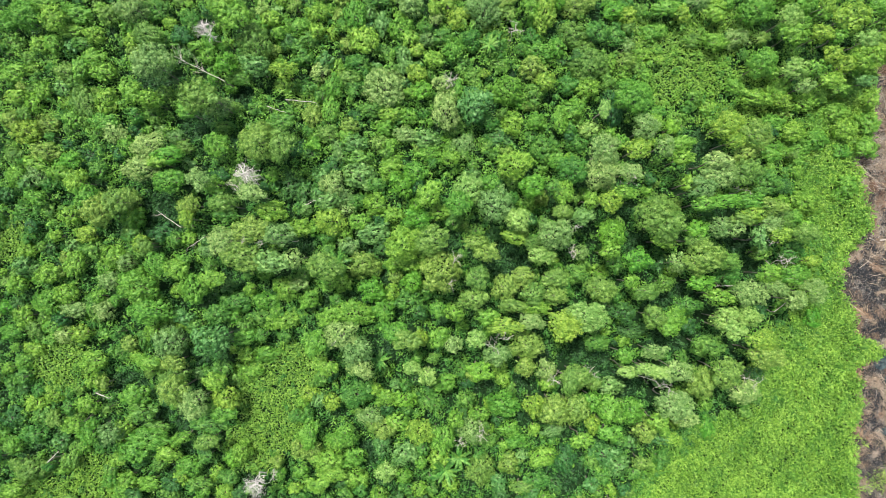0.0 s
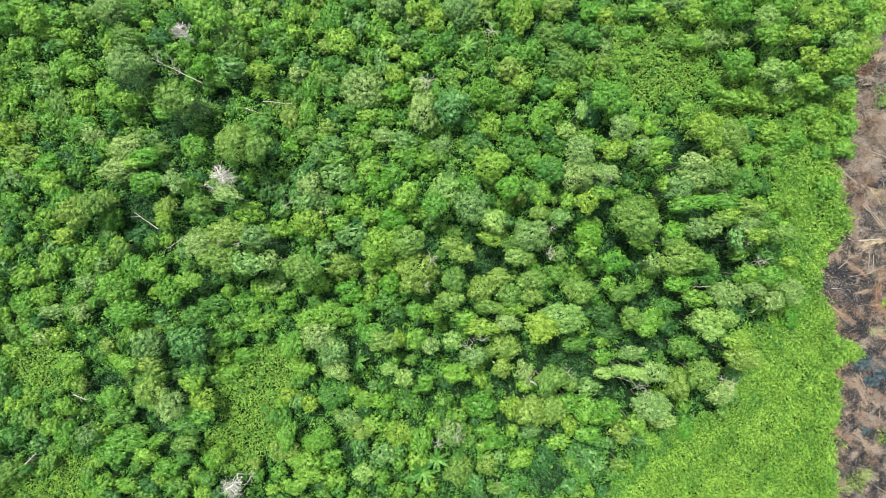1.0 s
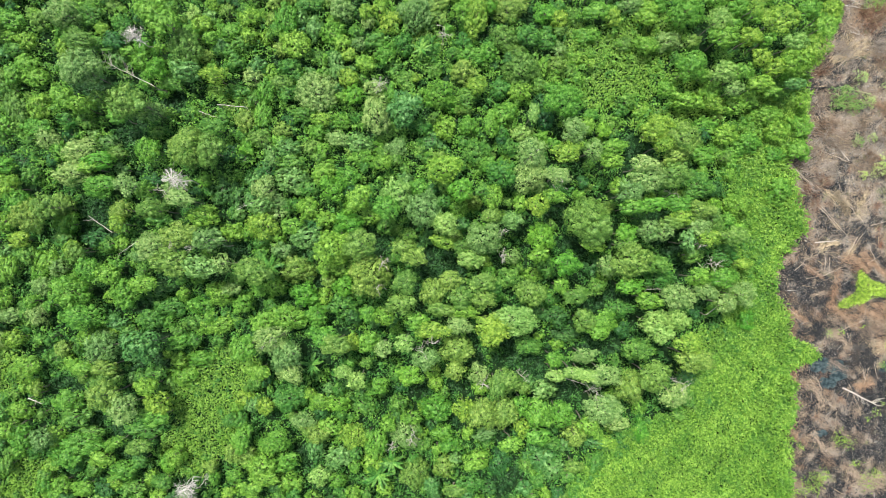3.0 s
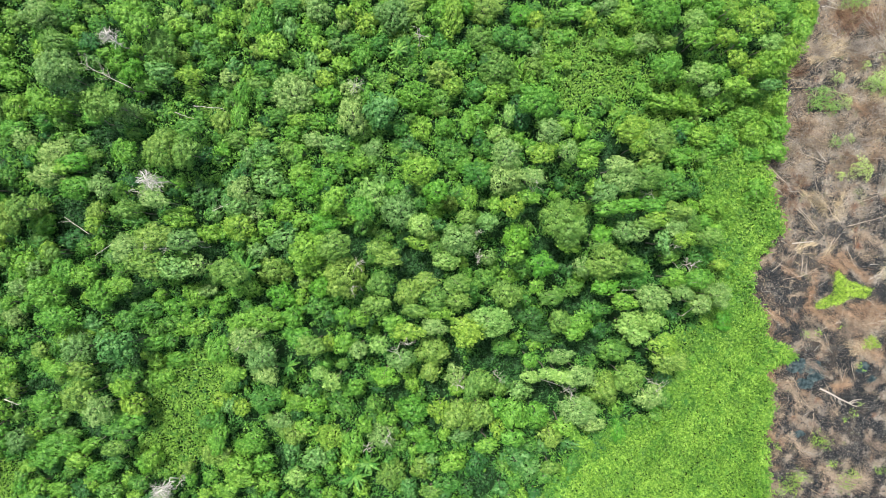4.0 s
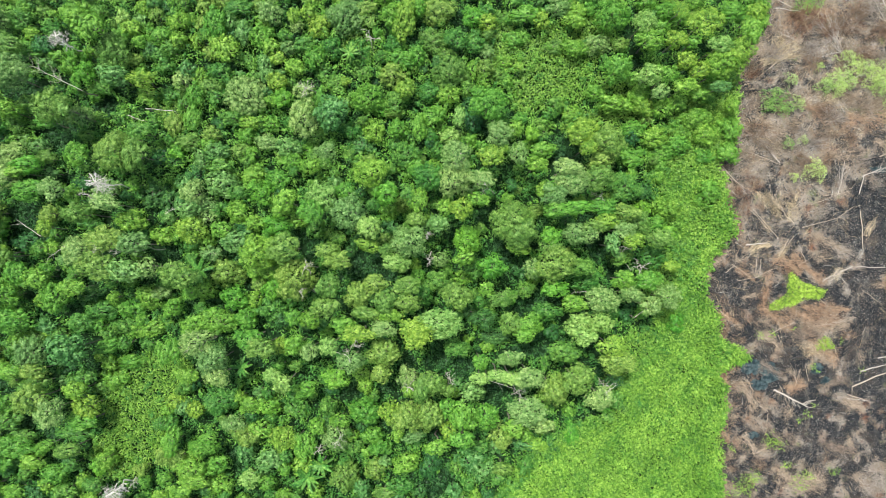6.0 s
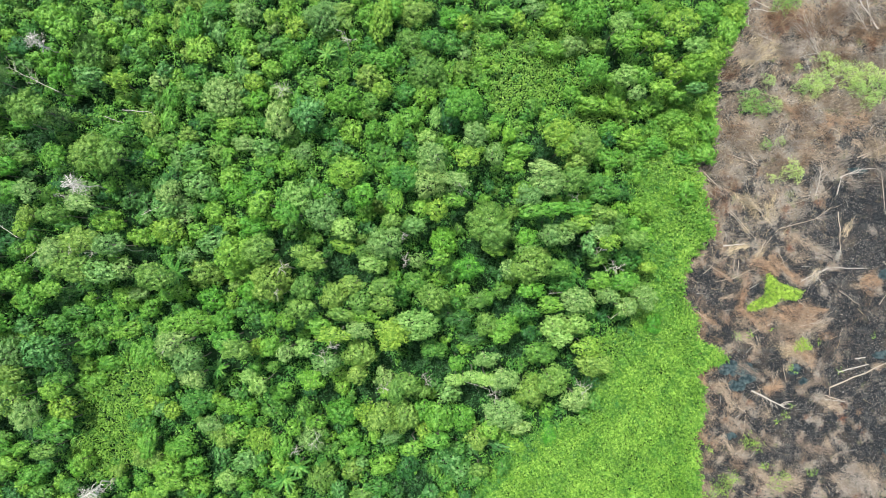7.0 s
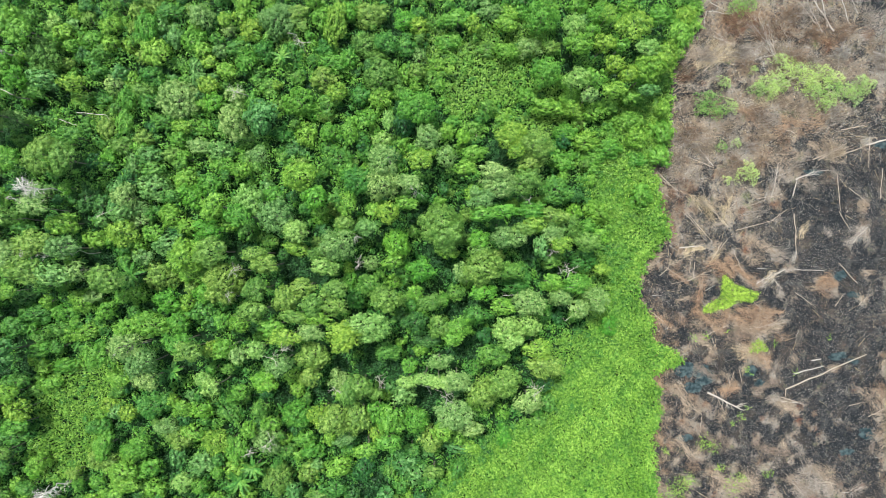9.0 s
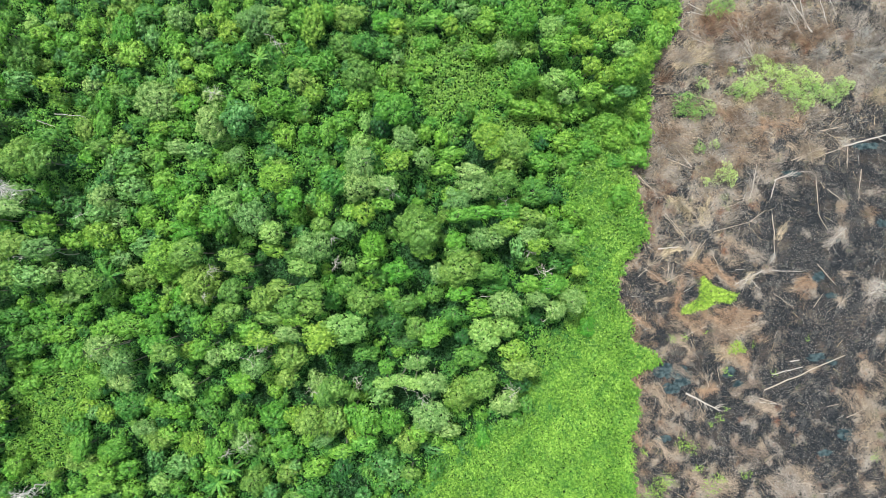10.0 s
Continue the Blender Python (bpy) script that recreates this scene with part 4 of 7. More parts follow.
stand("lime", [(9.1, -23.3, 2.52, 1.85, 5.8), (9.7, 24, 2.29, 2.12, 5.2), (10.2, -27.5, 1.54, 1.2, 4), (10.5, 12.4, 2.44, 1.95, 8.9), (10.5, 19.3, 1.54, 1.71, 4.1), (11.3, -29.4, 1.71, 1.2, 4.2), (13.2, -8.4, 1.92, 1.2, 10.6), (13.6, 36.7, 1.69, 1.69, 5.7), (14.4, 19.5, 1.45, 1.54, 4.2), (14.4, 30, 2.23, 1.37, 4), (15.4, -31.9, 2.23, 1.54, 4), (17.2, 13.2, 1.35, 1.18, 5.4), (17.4, 30.7, 1.11, 1.45, 4.2), (17.5, 8.3, 1.3, 1.62, 9.3), (17.6, 19.3, 1.18, 1.86, 5.6), (19.4, 21.4, 2.05, 1.71, 4.4), (20, -27.7, 1.61, 0.97, 9.6), (21.4, 7.1, 0.97, 1.13, 9.5), (21.7, -22, 1.29, 1.37, 9.7)])
stand("lime", [(22.1, 24.7, 1.71, 1.37, 4.3), (23.7, -26, 1.74, 1.11, 11.5), (23.8, -23.1, 1.74, 2.06, 11.4), (24.1, -0.4, 1.37, 0.97, 9.5), (26.3, 8.1, 1.61, 0.97, 9.7), (26.4, -15.5, 1.14, 1.06, 8.7), (27.4, -23.5, 1.78, 1.78, 9.6), (27.5, -4.8, 1.06, 1.06, 8.9), (27.9, 22.2, 2.58, 2.58, 9.8), (30.6, 29.9, 1.57, 1.22, 2.4), (31.2, -25, 1.46, 1.21, 9.4), (32.1, 1.1, 1.63, 0.89, 8.9), (32.3, 19.3, 1.02, 1.19, 4.9), (32.4, 33.9, 2.09, 1.57, 2.4), (32.8, -11.6, 1.46, 0.98, 8.9), (33.9, -10.1, 2.04, 1.47, 8.8), (34.2, 36.6, 2.38, 1.45, 4.7), (34.9, 13.1, 1.46, 0.97, 9.3), (35.5, -29.3, 1.74, 0.87, 2.7)])
stand("lime", [(36.1, 9.5, 1.3, 1.14, 8.8), (36.2, 15.9, 2.04, 1.19, 4.8), (37.4, 6.5, 1.91, 1.03, 11.1), (40.1, -6.9, 1.61, 1.13, 9.6), (41.1, 22.4, 1.75, 1.4, 2.3), (41.5, 31.8, 1.87, 1.45, 4.6), (41.6, 36.2, 1.88, 1.54, 4.4), (44.3, 7, 2.1, 1.13, 9.5), (44.5, 24.8, 1.54, 1.37, 4.3), (46.6, 35.8, 2.38, 2.22, 8), (46.9, 27.3, 2.04, 2.04, 8.8), (47.5, 23.2, 2.38, 1.53, 4.8), (47.6, -3.7, 1.79, 1.3, 9), (50.2, 26.8, 1.02, 1.02, 4.4), (50.3, 14.9, 2.06, 1.54, 4), (50.3, 19.4, 1.72, 1.2, 3.9), (51, -3.7, 1.94, 1.29, 9.6), (51, 23.7, 1.28, 1.88, 4.3), (51.7, 24.8, 1.19, 1.19, 4.6)])
stand("lime", [(51.8, 31.8, 2.05, 1.56, 8.2), (53.6, 4.7, 1.37, 1.03, 3.8), (53.8, 18.1, 2.32, 1.54, 4), (54.2, 26.3, 1.39, 1.14, 8.7), (54.4, 22.2, 1.53, 1.19, 4.9), (54.7, 34.6, 1.19, 1.02, 4.8), (55, 15.3, 1.91, 1.39, 2.7), (55.5, 6.9, 2.24, 1.72, 3.7), (55.7, 36.8, 1.87, 1.45, 4.8), (56.9, 23.1, 1.45, 1.19, 4.6), (57, 24.8, 1.88, 1.23, 8.3), (57.4, 16.7, 1.89, 1.37, 3.8), (57.9, 31.3, 1.15, 0.82, 7.9), (60, 20.8, 2.41, 1.55, 3.6), (60.7, 24.4, 1.7, 1.19, 4.8), (61.5, 26.7, 1.48, 1.15, 7.9), (61.7, 15.3, 1.74, 1.39, 2.5), (61.7, 18.4, 1.72, 1.46, 3.9), (62.2, 9.4, 1.89, 1.89, 3.6)])
stand("lime", [(62.3, 27.7, 2.1, 2.1, 9.7), (64.1, 35.6, 1.8, 1.55, 8.5), (65.2, 15.5, 1.72, 1.55, 3.8), (65.4, 19.4, 1.72, 2.07, 3.6), (65.5, 22.6, 1.02, 1.19, 4.4), (67, 33.5, 1.64, 2.45, 8.4)])
stand("dark", [(-67.5, 8.4, 1.04, 1.04, 2.7), (-67, -26.2, 1.91, 1.74, 2.6), (-54.8, 14.6, 2.61, 2.09, 2.6), (-43.8, 2.6, 2.09, 1.39, 2.5), (-41.5, -35.8, 1.37, 1.03, 4.2), (-39.7, 32.6, 1.45, 1.19, 4.6), (-33.9, 11.1, 1.2, 1.03, 4.2), (-33.6, -5.8, 1.91, 1.22, 2.7), (-24, 10, 2.26, 2.26, 2.6), (-22.5, 15.6, 1.39, 1.22, 2.6), (-21.4, 8.6, 1.57, 2.09, 2.5), (-20.4, 15, 1.39, 1.04, 2.5), (18.9, -32.5, 1.73, 2.25, 2.9), (25.9, 20.2, 1.19, 1.53, 4.9), (27.4, -9.7, 2.02, 1.51, 5.8), (29.1, -12.7, 2.09, 1.22, 2.7), (33.5, -2.2, 1.56, 1.74, 2.8), (39.9, 5.1, 1.18, 1.1, 5.3), (46.8, -18.8, 1.18, 1.09, 5.9)])
stand("vivid", [(-57, 13.4, 1.71, 1.19, 4.5), (-47.9, 4.8, 1.19, 1.19, 4.5), (-40.8, 13.8, 2.15, 1.33, 7.3), (-32.6, 27.7, 1.58, 1.5, 6.7), (-10.8, -6.4, 2.05, 1.71, 4.3), (-6.3, 9.6, 1.85, 1.77, 5.9), (-5.8, -23.1, 1.72, 1.37, 4), (-4.8, -4.9, 1.52, 1.52, 5.7), (-3.7, 4.5, 2.09, 1.42, 6.3), (-3.1, 23.9, 1.44, 1.35, 5.2), (-0.2, 16.8, 0.96, 0.78, 2.5), (5.1, -17.7, 1.95, 1.3, 9.1), (12.9, 9.2, 1.7, 1.62, 9.4), (17.5, 38, 1.11, 1.2, 4.3), (24.7, 2.2, 1.87, 2.04, 8.8), (26.1, 36.6, 1.88, 1.71, 4.5), (28.5, -1.5, 2.03, 1.62, 9.3), (34.7, 18.4, 0.85, 0.85, 4.7), (36.8, 2.9, 1.29, 1.29, 9.7)])
stand("vivid", [(37.5, -4.9, 1.78, 1.13, 9.3), (40.3, 6.8, 1.91, 0.96, 10.8), (40.8, -27.6, 1.04, 1.74, 2.7), (51.9, 7, 1.03, 1.2, 4), (57.2, -10.8, 1.3, 1.39, 2.8)])
stand("bright", [(-32.6, 21.3, 0.71, 0.64, 11.1), (-27.5, 36.5, 0.94, 0.94, 4.6), (-8.8, -34.1, 1.63, 1.37, 4.1), (-4.6, -17.7, 1.26, 0.92, 6.2), (-2.3, -18.5, 1.29, 1.13, 9.6), (3.7, 8.7, 1.91, 1.91, 10.8), (4.8, -12.7, 1.19, 1.27, 11.1), (10.6, 4.2, 1.65, 1.57, 11.9), (14.4, -0.9, 1.87, 1.14, 9), (20.5, -9.8, 3.19, 2.07, 10.6), (22.4, 18.2, 1.46, 1.2, 4), (23.6, 20.4, 0.74, 1.39, 8.2), (26.3, -17.4, 1.28, 0.88, 10.7), (28.8, -17, 1.59, 0.79, 11.1), (30.8, -17.5, 1.27, 0.87, 11.1), (40.9, -10.2, 2.22, 1.74, 11.2), (41.1, -11.5, 1.73, 1.1, 11.8), (43.7, -9.8, 1.6, 1.44, 10.7), (51, 34.2, 1.55, 1.47, 8.6)])
stand("bright", [(51.6, 26.3, 2.04, 1.39, 8.7), (61.7, 30.5, 1.62, 1.13, 9.4)])
stand("blue", [(-39.6, -10.4, 1.71, 1.19, 4.4), (-33.2, -13, 2.54, 2.14, 11.2), (-27.7, 27.1, 2.15, 1.57, 7.4), (-24.6, -1.7, 2.39, 1.52, 10.7), (-17.9, 28.9, 1.2, 1.2, 4.1), (-17, 7.1, 1.85, 1.43, 5.9), (-13.3, 16.2, 1.8, 1.37, 4.2), (-12.9, 11.3, 2.56, 1.96, 4.4), (-11.4, 36.1, 1.03, 1.03, 4), (-10.6, 2.6, 2.39, 1.71, 4.3), (-9.4, 34.4, 1.2, 1.71, 4), (-5.8, -31.4, 2.23, 1.46, 4.1), (-5.8, 27.7, 1.03, 1.03, 4.3), (-5.8, 29.3, 1.11, 1.37, 4.4), (-2.5, 16.9, 1.88, 1.46, 4.2), (4.5, 21.2, 2.3, 2.46, 8.2), (8.6, 17.2, 1.91, 1.3, 2.8), (20.2, 4.7, 1.71, 1.3, 8.8), (25, -31.9, 2.34, 1.99, 2.9)])
stand("blue", [(25.3, -20.6, 1.69, 1.18, 5.3), (27.2, -33.6, 1.91, 1.74, 2.9), (33.8, -29.4, 2.09, 0.87, 2.7), (45.9, 1.6, 0.97, 1.46, 9.3), (62, 24.6, 1.48, 0.74, 8.2)])
stand("yellow", [(-64.2, 18.2, 2.22, 1.71, 4.2), (-55.3, -13, 1.45, 1.28, 4.4), (-54.6, 2.2, 1.71, 1.2, 4.3), (-45.1, 0.9, 1.17, 1.17, 6.7), (-38.2, 4.6, 1.08, 1.16, 7.2), (-32.5, -22.4, 1.82, 1.66, 7.3), (-23.6, 26.7, 1.74, 1.25, 7), (-20.6, -22.6, 1.74, 1.05, 2.5), (-17, 4.3, 2.18, 1.93, 6.2), (-16.9, -23.4, 1.2, 1.2, 4.2), (-4.1, 30.4, 1.11, 0.86, 4.2), (-3.9, 26.7, 1.44, 1.27, 5.1), (-3.5, -27.8, 2.05, 1.88, 4.4), (-3.4, -13.3, 1.17, 1.17, 6.2), (-1.3, 36.4, 0.85, 1.02, 5.2), (0.7, 37.1, 1.03, 0.94, 4), (2.3, 35.6, 1.8, 1.63, 4.2), (6.4, 26.9, 0.69, 0.6, 4), (8.8, -11, 2.21, 1.19, 11.4)])
stand("yellow", [(10.5, 1.7, 1.62, 0.89, 9.4), (13.3, -22.8, 1.46, 1.63, 8.9), (15.5, 36, 1.68, 2.86, 5.7), (15.7, 25.3, 1.44, 1.27, 5.2), (16.6, -10, 1.82, 1.43, 11.4), (16.9, -11.8, 1.74, 1.42, 11.7), (18, -11.1, 1.73, 1.42, 11.9), (21.7, -25.3, 0.98, 1.22, 9), (23.7, 6.8, 1.42, 1.34, 11.8), (27.9, 35.5, 1.28, 1.19, 4.8), (28.4, 14.5, 2.11, 1.46, 9.2), (36.3, 35.8, 1.11, 1.19, 4.7), (41.8, 18.1, 2.27, 1.87, 9.2), (42.1, 15.6, 1.21, 0.97, 9.8), (44.7, 4.9, 1.54, 1.21, 9.4), (45.1, -12.9, 2.12, 1.34, 11.9), (48.8, 2, 1.53, 1.13, 9.6), (51.8, 22.6, 1.54, 1.37, 4.5), (55.5, -1.8, 1.09, 0.76, 5.9)])
stand("yellow", [(55.8, 31.7, 1.64, 1.15, 8.4), (56.2, 35.8, 0.98, 1.15, 8.4), (57.1, 28.4, 1.39, 1.22, 8.7), (59, 27, 1.23, 1.15, 8.4), (59.9, 34.4, 2.68, 2.11, 9.1), (64.4, 29.3, 2.03, 2.11, 9.2), (67.4, 35.4, 1.22, 1.3, 8.8)])
# the same forest beyond, west, north and south
stand("lime", [(-80.4, -30.8, 1.32, 1.32, 6.5), (-80.4, -45, 1.68, 1.68, 6.5), (-78.5, -35.1, 1.99, 1.99, 6.5), (-76.9, 21.4, 1.88, 1.88, 6.5), (-76.4, -18.8, 1.96, 1.96, 6.5), (-74.9, -45.1, 1.74, 1.74, 6.5), (-74.7, 9.4, 1.36, 1.36, 6.5), (-74.2, 5.9, 2.14, 2.14, 6.5), (-74.2, 20.1, 1.85, 1.85, 6.3), (-70.1, -42, 1.6, 1.6, 6.5), (-65.6, 48.9, 1.45, 1.45, 6.5), (-65.3, -46.5, 1.69, 1.69, 6.5), (-58.7, -46.6, 2.2, 2.2, 6.4), (-56.2, -47.6, 2.23, 2.23, 6.4), (-51, -47.5, 2.3, 2.3, 6.5), (-46, 47.3, 1.36, 1.36, 6.4), (-45.8, -45.9, 1.37, 1.37, 6.5), (-42.9, 49.5, 1.72, 1.72, 6.5), (-40.8, 45.7, 1.92, 1.92, 6.5)])
stand("lime", [(-30.6, 45.4, 1.62, 1.62, 6.5), (-29, -45.9, 1.4, 1.4, 6.4), (-27.6, 44.7, 2.01, 2.01, 6.5), (-26.7, 43.5, 1.87, 1.87, 6.5), (-25.3, 46.2, 1.71, 1.71, 6.1), (-24.9, -45.9, 2.27, 2.27, 6.5), (-22.5, -41.1, 2.16, 2.16, 6.5), (-20.4, 47, 2.24, 2.24, 6.5), (-18.1, 49.1, 1.96, 1.96, 6.5), (-18.1, 48.5, 2.22, 2.22, 6.5), (-17.7, 49.6, 2.13, 2.13, 6.5), (-16.9, 48.2, 2.08, 2.08, 6.5), (-10.3, 43.1, 1.62, 1.62, 6.5), (-8.5, 45.5, 1.81, 1.81, 6.5), (-5.5, -46.5, 1.74, 1.74, 6.2), (-1.8, 43, 2.23, 2.23, 6.5), (-1, 49.2, 1.75, 1.75, 6.5), (9.4, -45.5, 2.01, 2.01, 6.3), (9.9, -46.4, 2.33, 2.33, 6.5)])
stand("lime", [(10, -44.6, 2.31, 2.31, 6.5), (23.5, 46.9, 1.97, 1.97, 6), (43.4, 49.7, 1.34, 1.34, 6.2), (46, 46.3, 1.47, 1.47, 6.4)])
stand("green", [(-84.3, -29.7, 1.44, 1.44, 5.7), (-83.8, -14.2, 2.06, 2.06, 6.5), (-83.7, -16.3, 2.3, 2.3, 5.4), (-83.6, -46.3, 2.14, 2.14, 5.7), (-82.5, 16.8, 1.94, 1.94, 6), (-79.6, -15, 1.68, 1.68, 6.5), (-76.5, -41.2, 1.54, 1.54, 6.1), (-75.4, -44, 1.66, 1.66, 6.1), (-67.7, 43.7, 1.69, 1.69, 5.2), (-59.9, 45.4, 2.21, 2.21, 6), (-56.3, -41.2, 1.75, 1.75, 6.5), (-53.5, -41.4, 1.37, 1.37, 5.3), (-51.5, 48.2, 1.57, 1.57, 6.5), (-43.9, -44.4, 1.63, 1.63, 6.5), (-40.8, -43.1, 1.92, 1.92, 6.5), (-35.3, 47.6, 2.03, 2.03, 5.9), (-32.3, -47.8, 1.6, 1.6, 6.4), (-32, -45.8, 1.67, 1.67, 5.2), (-30.1, 48.9, 1.3, 1.3, 6.5)])
stand("green", [(-26, 49, 2.12, 2.12, 5.5), (-24.8, -46.9, 1.59, 1.59, 5.5), (-21, -42.5, 1.38, 1.38, 6.5), (-14.9, 44.1, 1.69, 1.69, 5.6), (-14.5, 43.6, 2.11, 2.11, 6.5), (-10.4, -42.6, 1.34, 1.34, 6.5), (-8.5, 49.2, 1.7, 1.7, 6.5), (-6.9, -46.3, 1.94, 1.94, 5.4), (-3.8, 44.7, 1.8, 1.8, 5.3), (-2.3, -48.3, 2.34, 2.34, 6.5), (-1.3, 49.8, 1.76, 1.76, 6.5), (3.8, -48.5, 2.31, 2.31, 5.7), (6.1, -43.2, 1.38, 1.38, 6.3), (7.1, -46.1, 1.92, 1.92, 5.2), (11.7, 49.5, 2.05, 2.05, 5.8), (12.7, -45.8, 1.7, 1.7, 6.5), (13.6, -41, 1.63, 1.63, 6.2), (15.2, -43.6, 1.42, 1.42, 6.1), (22, -42.9, 1.71, 1.71, 6.5)])
stand("green", [(25.1, 46, 2.11, 2.11, 6.5), (25.7, -44.7, 2.35, 2.35, 5.2), (28.8, 48.2, 2.23, 2.23, 5.4), (41.3, 47.2, 2.06, 2.06, 6.4), (41.3, 46, 1.88, 1.88, 6.5)])
stand("dark", [(-83.8, -34.6, 1.58, 1.58, 3.8), (-82, 43.7, 2.05, 2.05, 4.5), (-80.8, 32.8, 1.39, 1.39, 4), (-79.3, -42.2, 1.51, 1.51, 3.5), (-76.8, 34.1, 2.33, 2.33, 4.9), (-76, -37.9, 1.64, 1.64, 4.4), (-73.6, 48.4, 1.82, 1.82, 3.6), (-59.9, 46.5, 1.97, 1.97, 3.5), (-58.2, -41.3, 1.5, 1.5, 4.6), (-47.2, -42.2, 2.39, 2.39, 4.9), (-36.6, -42.5, 1.6, 1.6, 4.3), (-21.8, -48, 2.02, 2.02, 4.4), (-20, 49.1, 1.77, 1.77, 3.8), (-9.6, -42.5, 2.39, 2.39, 3.4), (-8.3, -46.3, 1.39, 1.39, 4.3), (-6.4, -47.1, 1.39, 1.39, 3.6), (-3.9, -42.7, 2.36, 2.36, 3.9), (8.9, 48.8, 1.87, 1.87, 4.8), (9.8, -42.4, 2.24, 2.24, 4.8)])
stand("dark", [(10.9, -46.5, 2.13, 2.13, 4.4), (19.1, 46.6, 1.78, 1.78, 4.5), (19.4, 44.2, 1.46, 1.46, 4.6), (28.1, 42.6, 1.44, 1.44, 3.8), (32.8, 45.5, 2.24, 2.24, 4.1), (49, 48.7, 1.42, 1.42, 3.9), (51.7, 44, 1.92, 1.92, 4.4)])
stand("pale", [(-83.2, 24.3, 1.91, 1.91, 6.5), (-78.5, -15.2, 1.75, 1.75, 6.5), (-76.7, 5.3, 2.08, 2.08, 6.5), (-75.8, -37.3, 2.03, 2.03, 6.5), (-75.3, 4.3, 1.97, 1.97, 6.5), (-74.9, 24.8, 1.44, 1.44, 6.5), (-73.1, -42.1, 2.18, 2.18, 6.5), (-69.7, -48.3, 2.2, 2.2, 6.5), (-64.6, -42.2, 1.43, 1.43, 6.5), (-50.2, 47.4, 1.59, 1.59, 6.5), (-30.5, -45.4, 1.73, 1.73, 6.5), (-29.4, 47.7, 1.65, 1.65, 6.5), (13.3, -42.4, 1.82, 1.82, 6.5), (13.6, 45.7, 2.03, 2.03, 6.5), (23.4, -41.9, 2.15, 2.15, 6.5), (45.9, 44.5, 1.31, 1.31, 6.5)])
stand("olive", [(-83.6, 31.3, 2.2, 2.2, 6.5), (-83.5, -15.5, 1.57, 1.57, 6.5), (-78.4, -38.3, 2.09, 2.09, 6.5), (-77.9, 39.3, 1.82, 1.82, 6.5), (-77, -26.7, 1.99, 1.99, 6.5), (-76.1, 24.1, 2.24, 2.24, 6.5), (-71.6, 43.8, 1.69, 1.69, 6.5), (-68, 44.7, 1.86, 1.86, 6.5), (-62.6, -43.5, 1.84, 1.84, 6.5), (-56.7, 49.1, 1.9, 1.9, 6.5), (-53.1, -46.4, 1.99, 1.99, 6.5), (-53.1, 45.6, 1.78, 1.78, 6.5), (-34.4, -48.9, 1.77, 1.77, 6.5), (-7.7, -41.1, 1.5, 1.5, 6.5), (-0.1, -47.4, 1.44, 1.44, 6.5), (1.7, -43.2, 1.33, 1.33, 6.5), (11.1, 48.4, 1.36, 1.36, 6.5), (13.5, -43.9, 1.85, 1.85, 6.5), (14, -45.3, 1.72, 1.72, 6.5)])
stand("olive", [(18.5, 49.3, 1.96, 1.96, 6.5), (34.2, 49.3, 1.85, 1.85, 6.5), (36.2, 47.3, 1.53, 1.53, 6.5), (56.8, 46.4, 2.12, 2.12, 6.5)])


def fill_gaps(tries, wanted):
    """Saplings wherever the taller crowns leave room, outside the dark hollows."""
    rng = np.random.default_rng(77)
    made = 0
    for _ in range(tries):
        x, y = rng.uniform(-74, 62), rng.uniform(-43, 43)
        r = rng.uniform(0.6, 1.35)
        if made >= wanted or x > belt(y) or in_clearing(np.array([x]), np.array([y]))[0] > 0.4 or hollow(np.array([x]), np.array([y]))[0] > 0:
            continue
        if all(((x - tx) / (0.72 * ra + 0.6 * r)) ** 2 + ((y - ty) / (0.72 * rb + 0.6 * r)) ** 2 > 1 for tx, ty, ra, rb in CROWNS):
            u = rng.uniform()
            kind = "lime" if u < 0.30 else "green" if u < 0.68 else "olive" if u < 0.76 else "blue" if u < 0.82 else "vivid" if u < 0.86 else "dark"
            tree(kind, x, y, r, r * rng.uniform(0.8, 1.2), rng.uniform(2.2, 4.4), True)
            made += 1


fill_gaps(16000, 620)


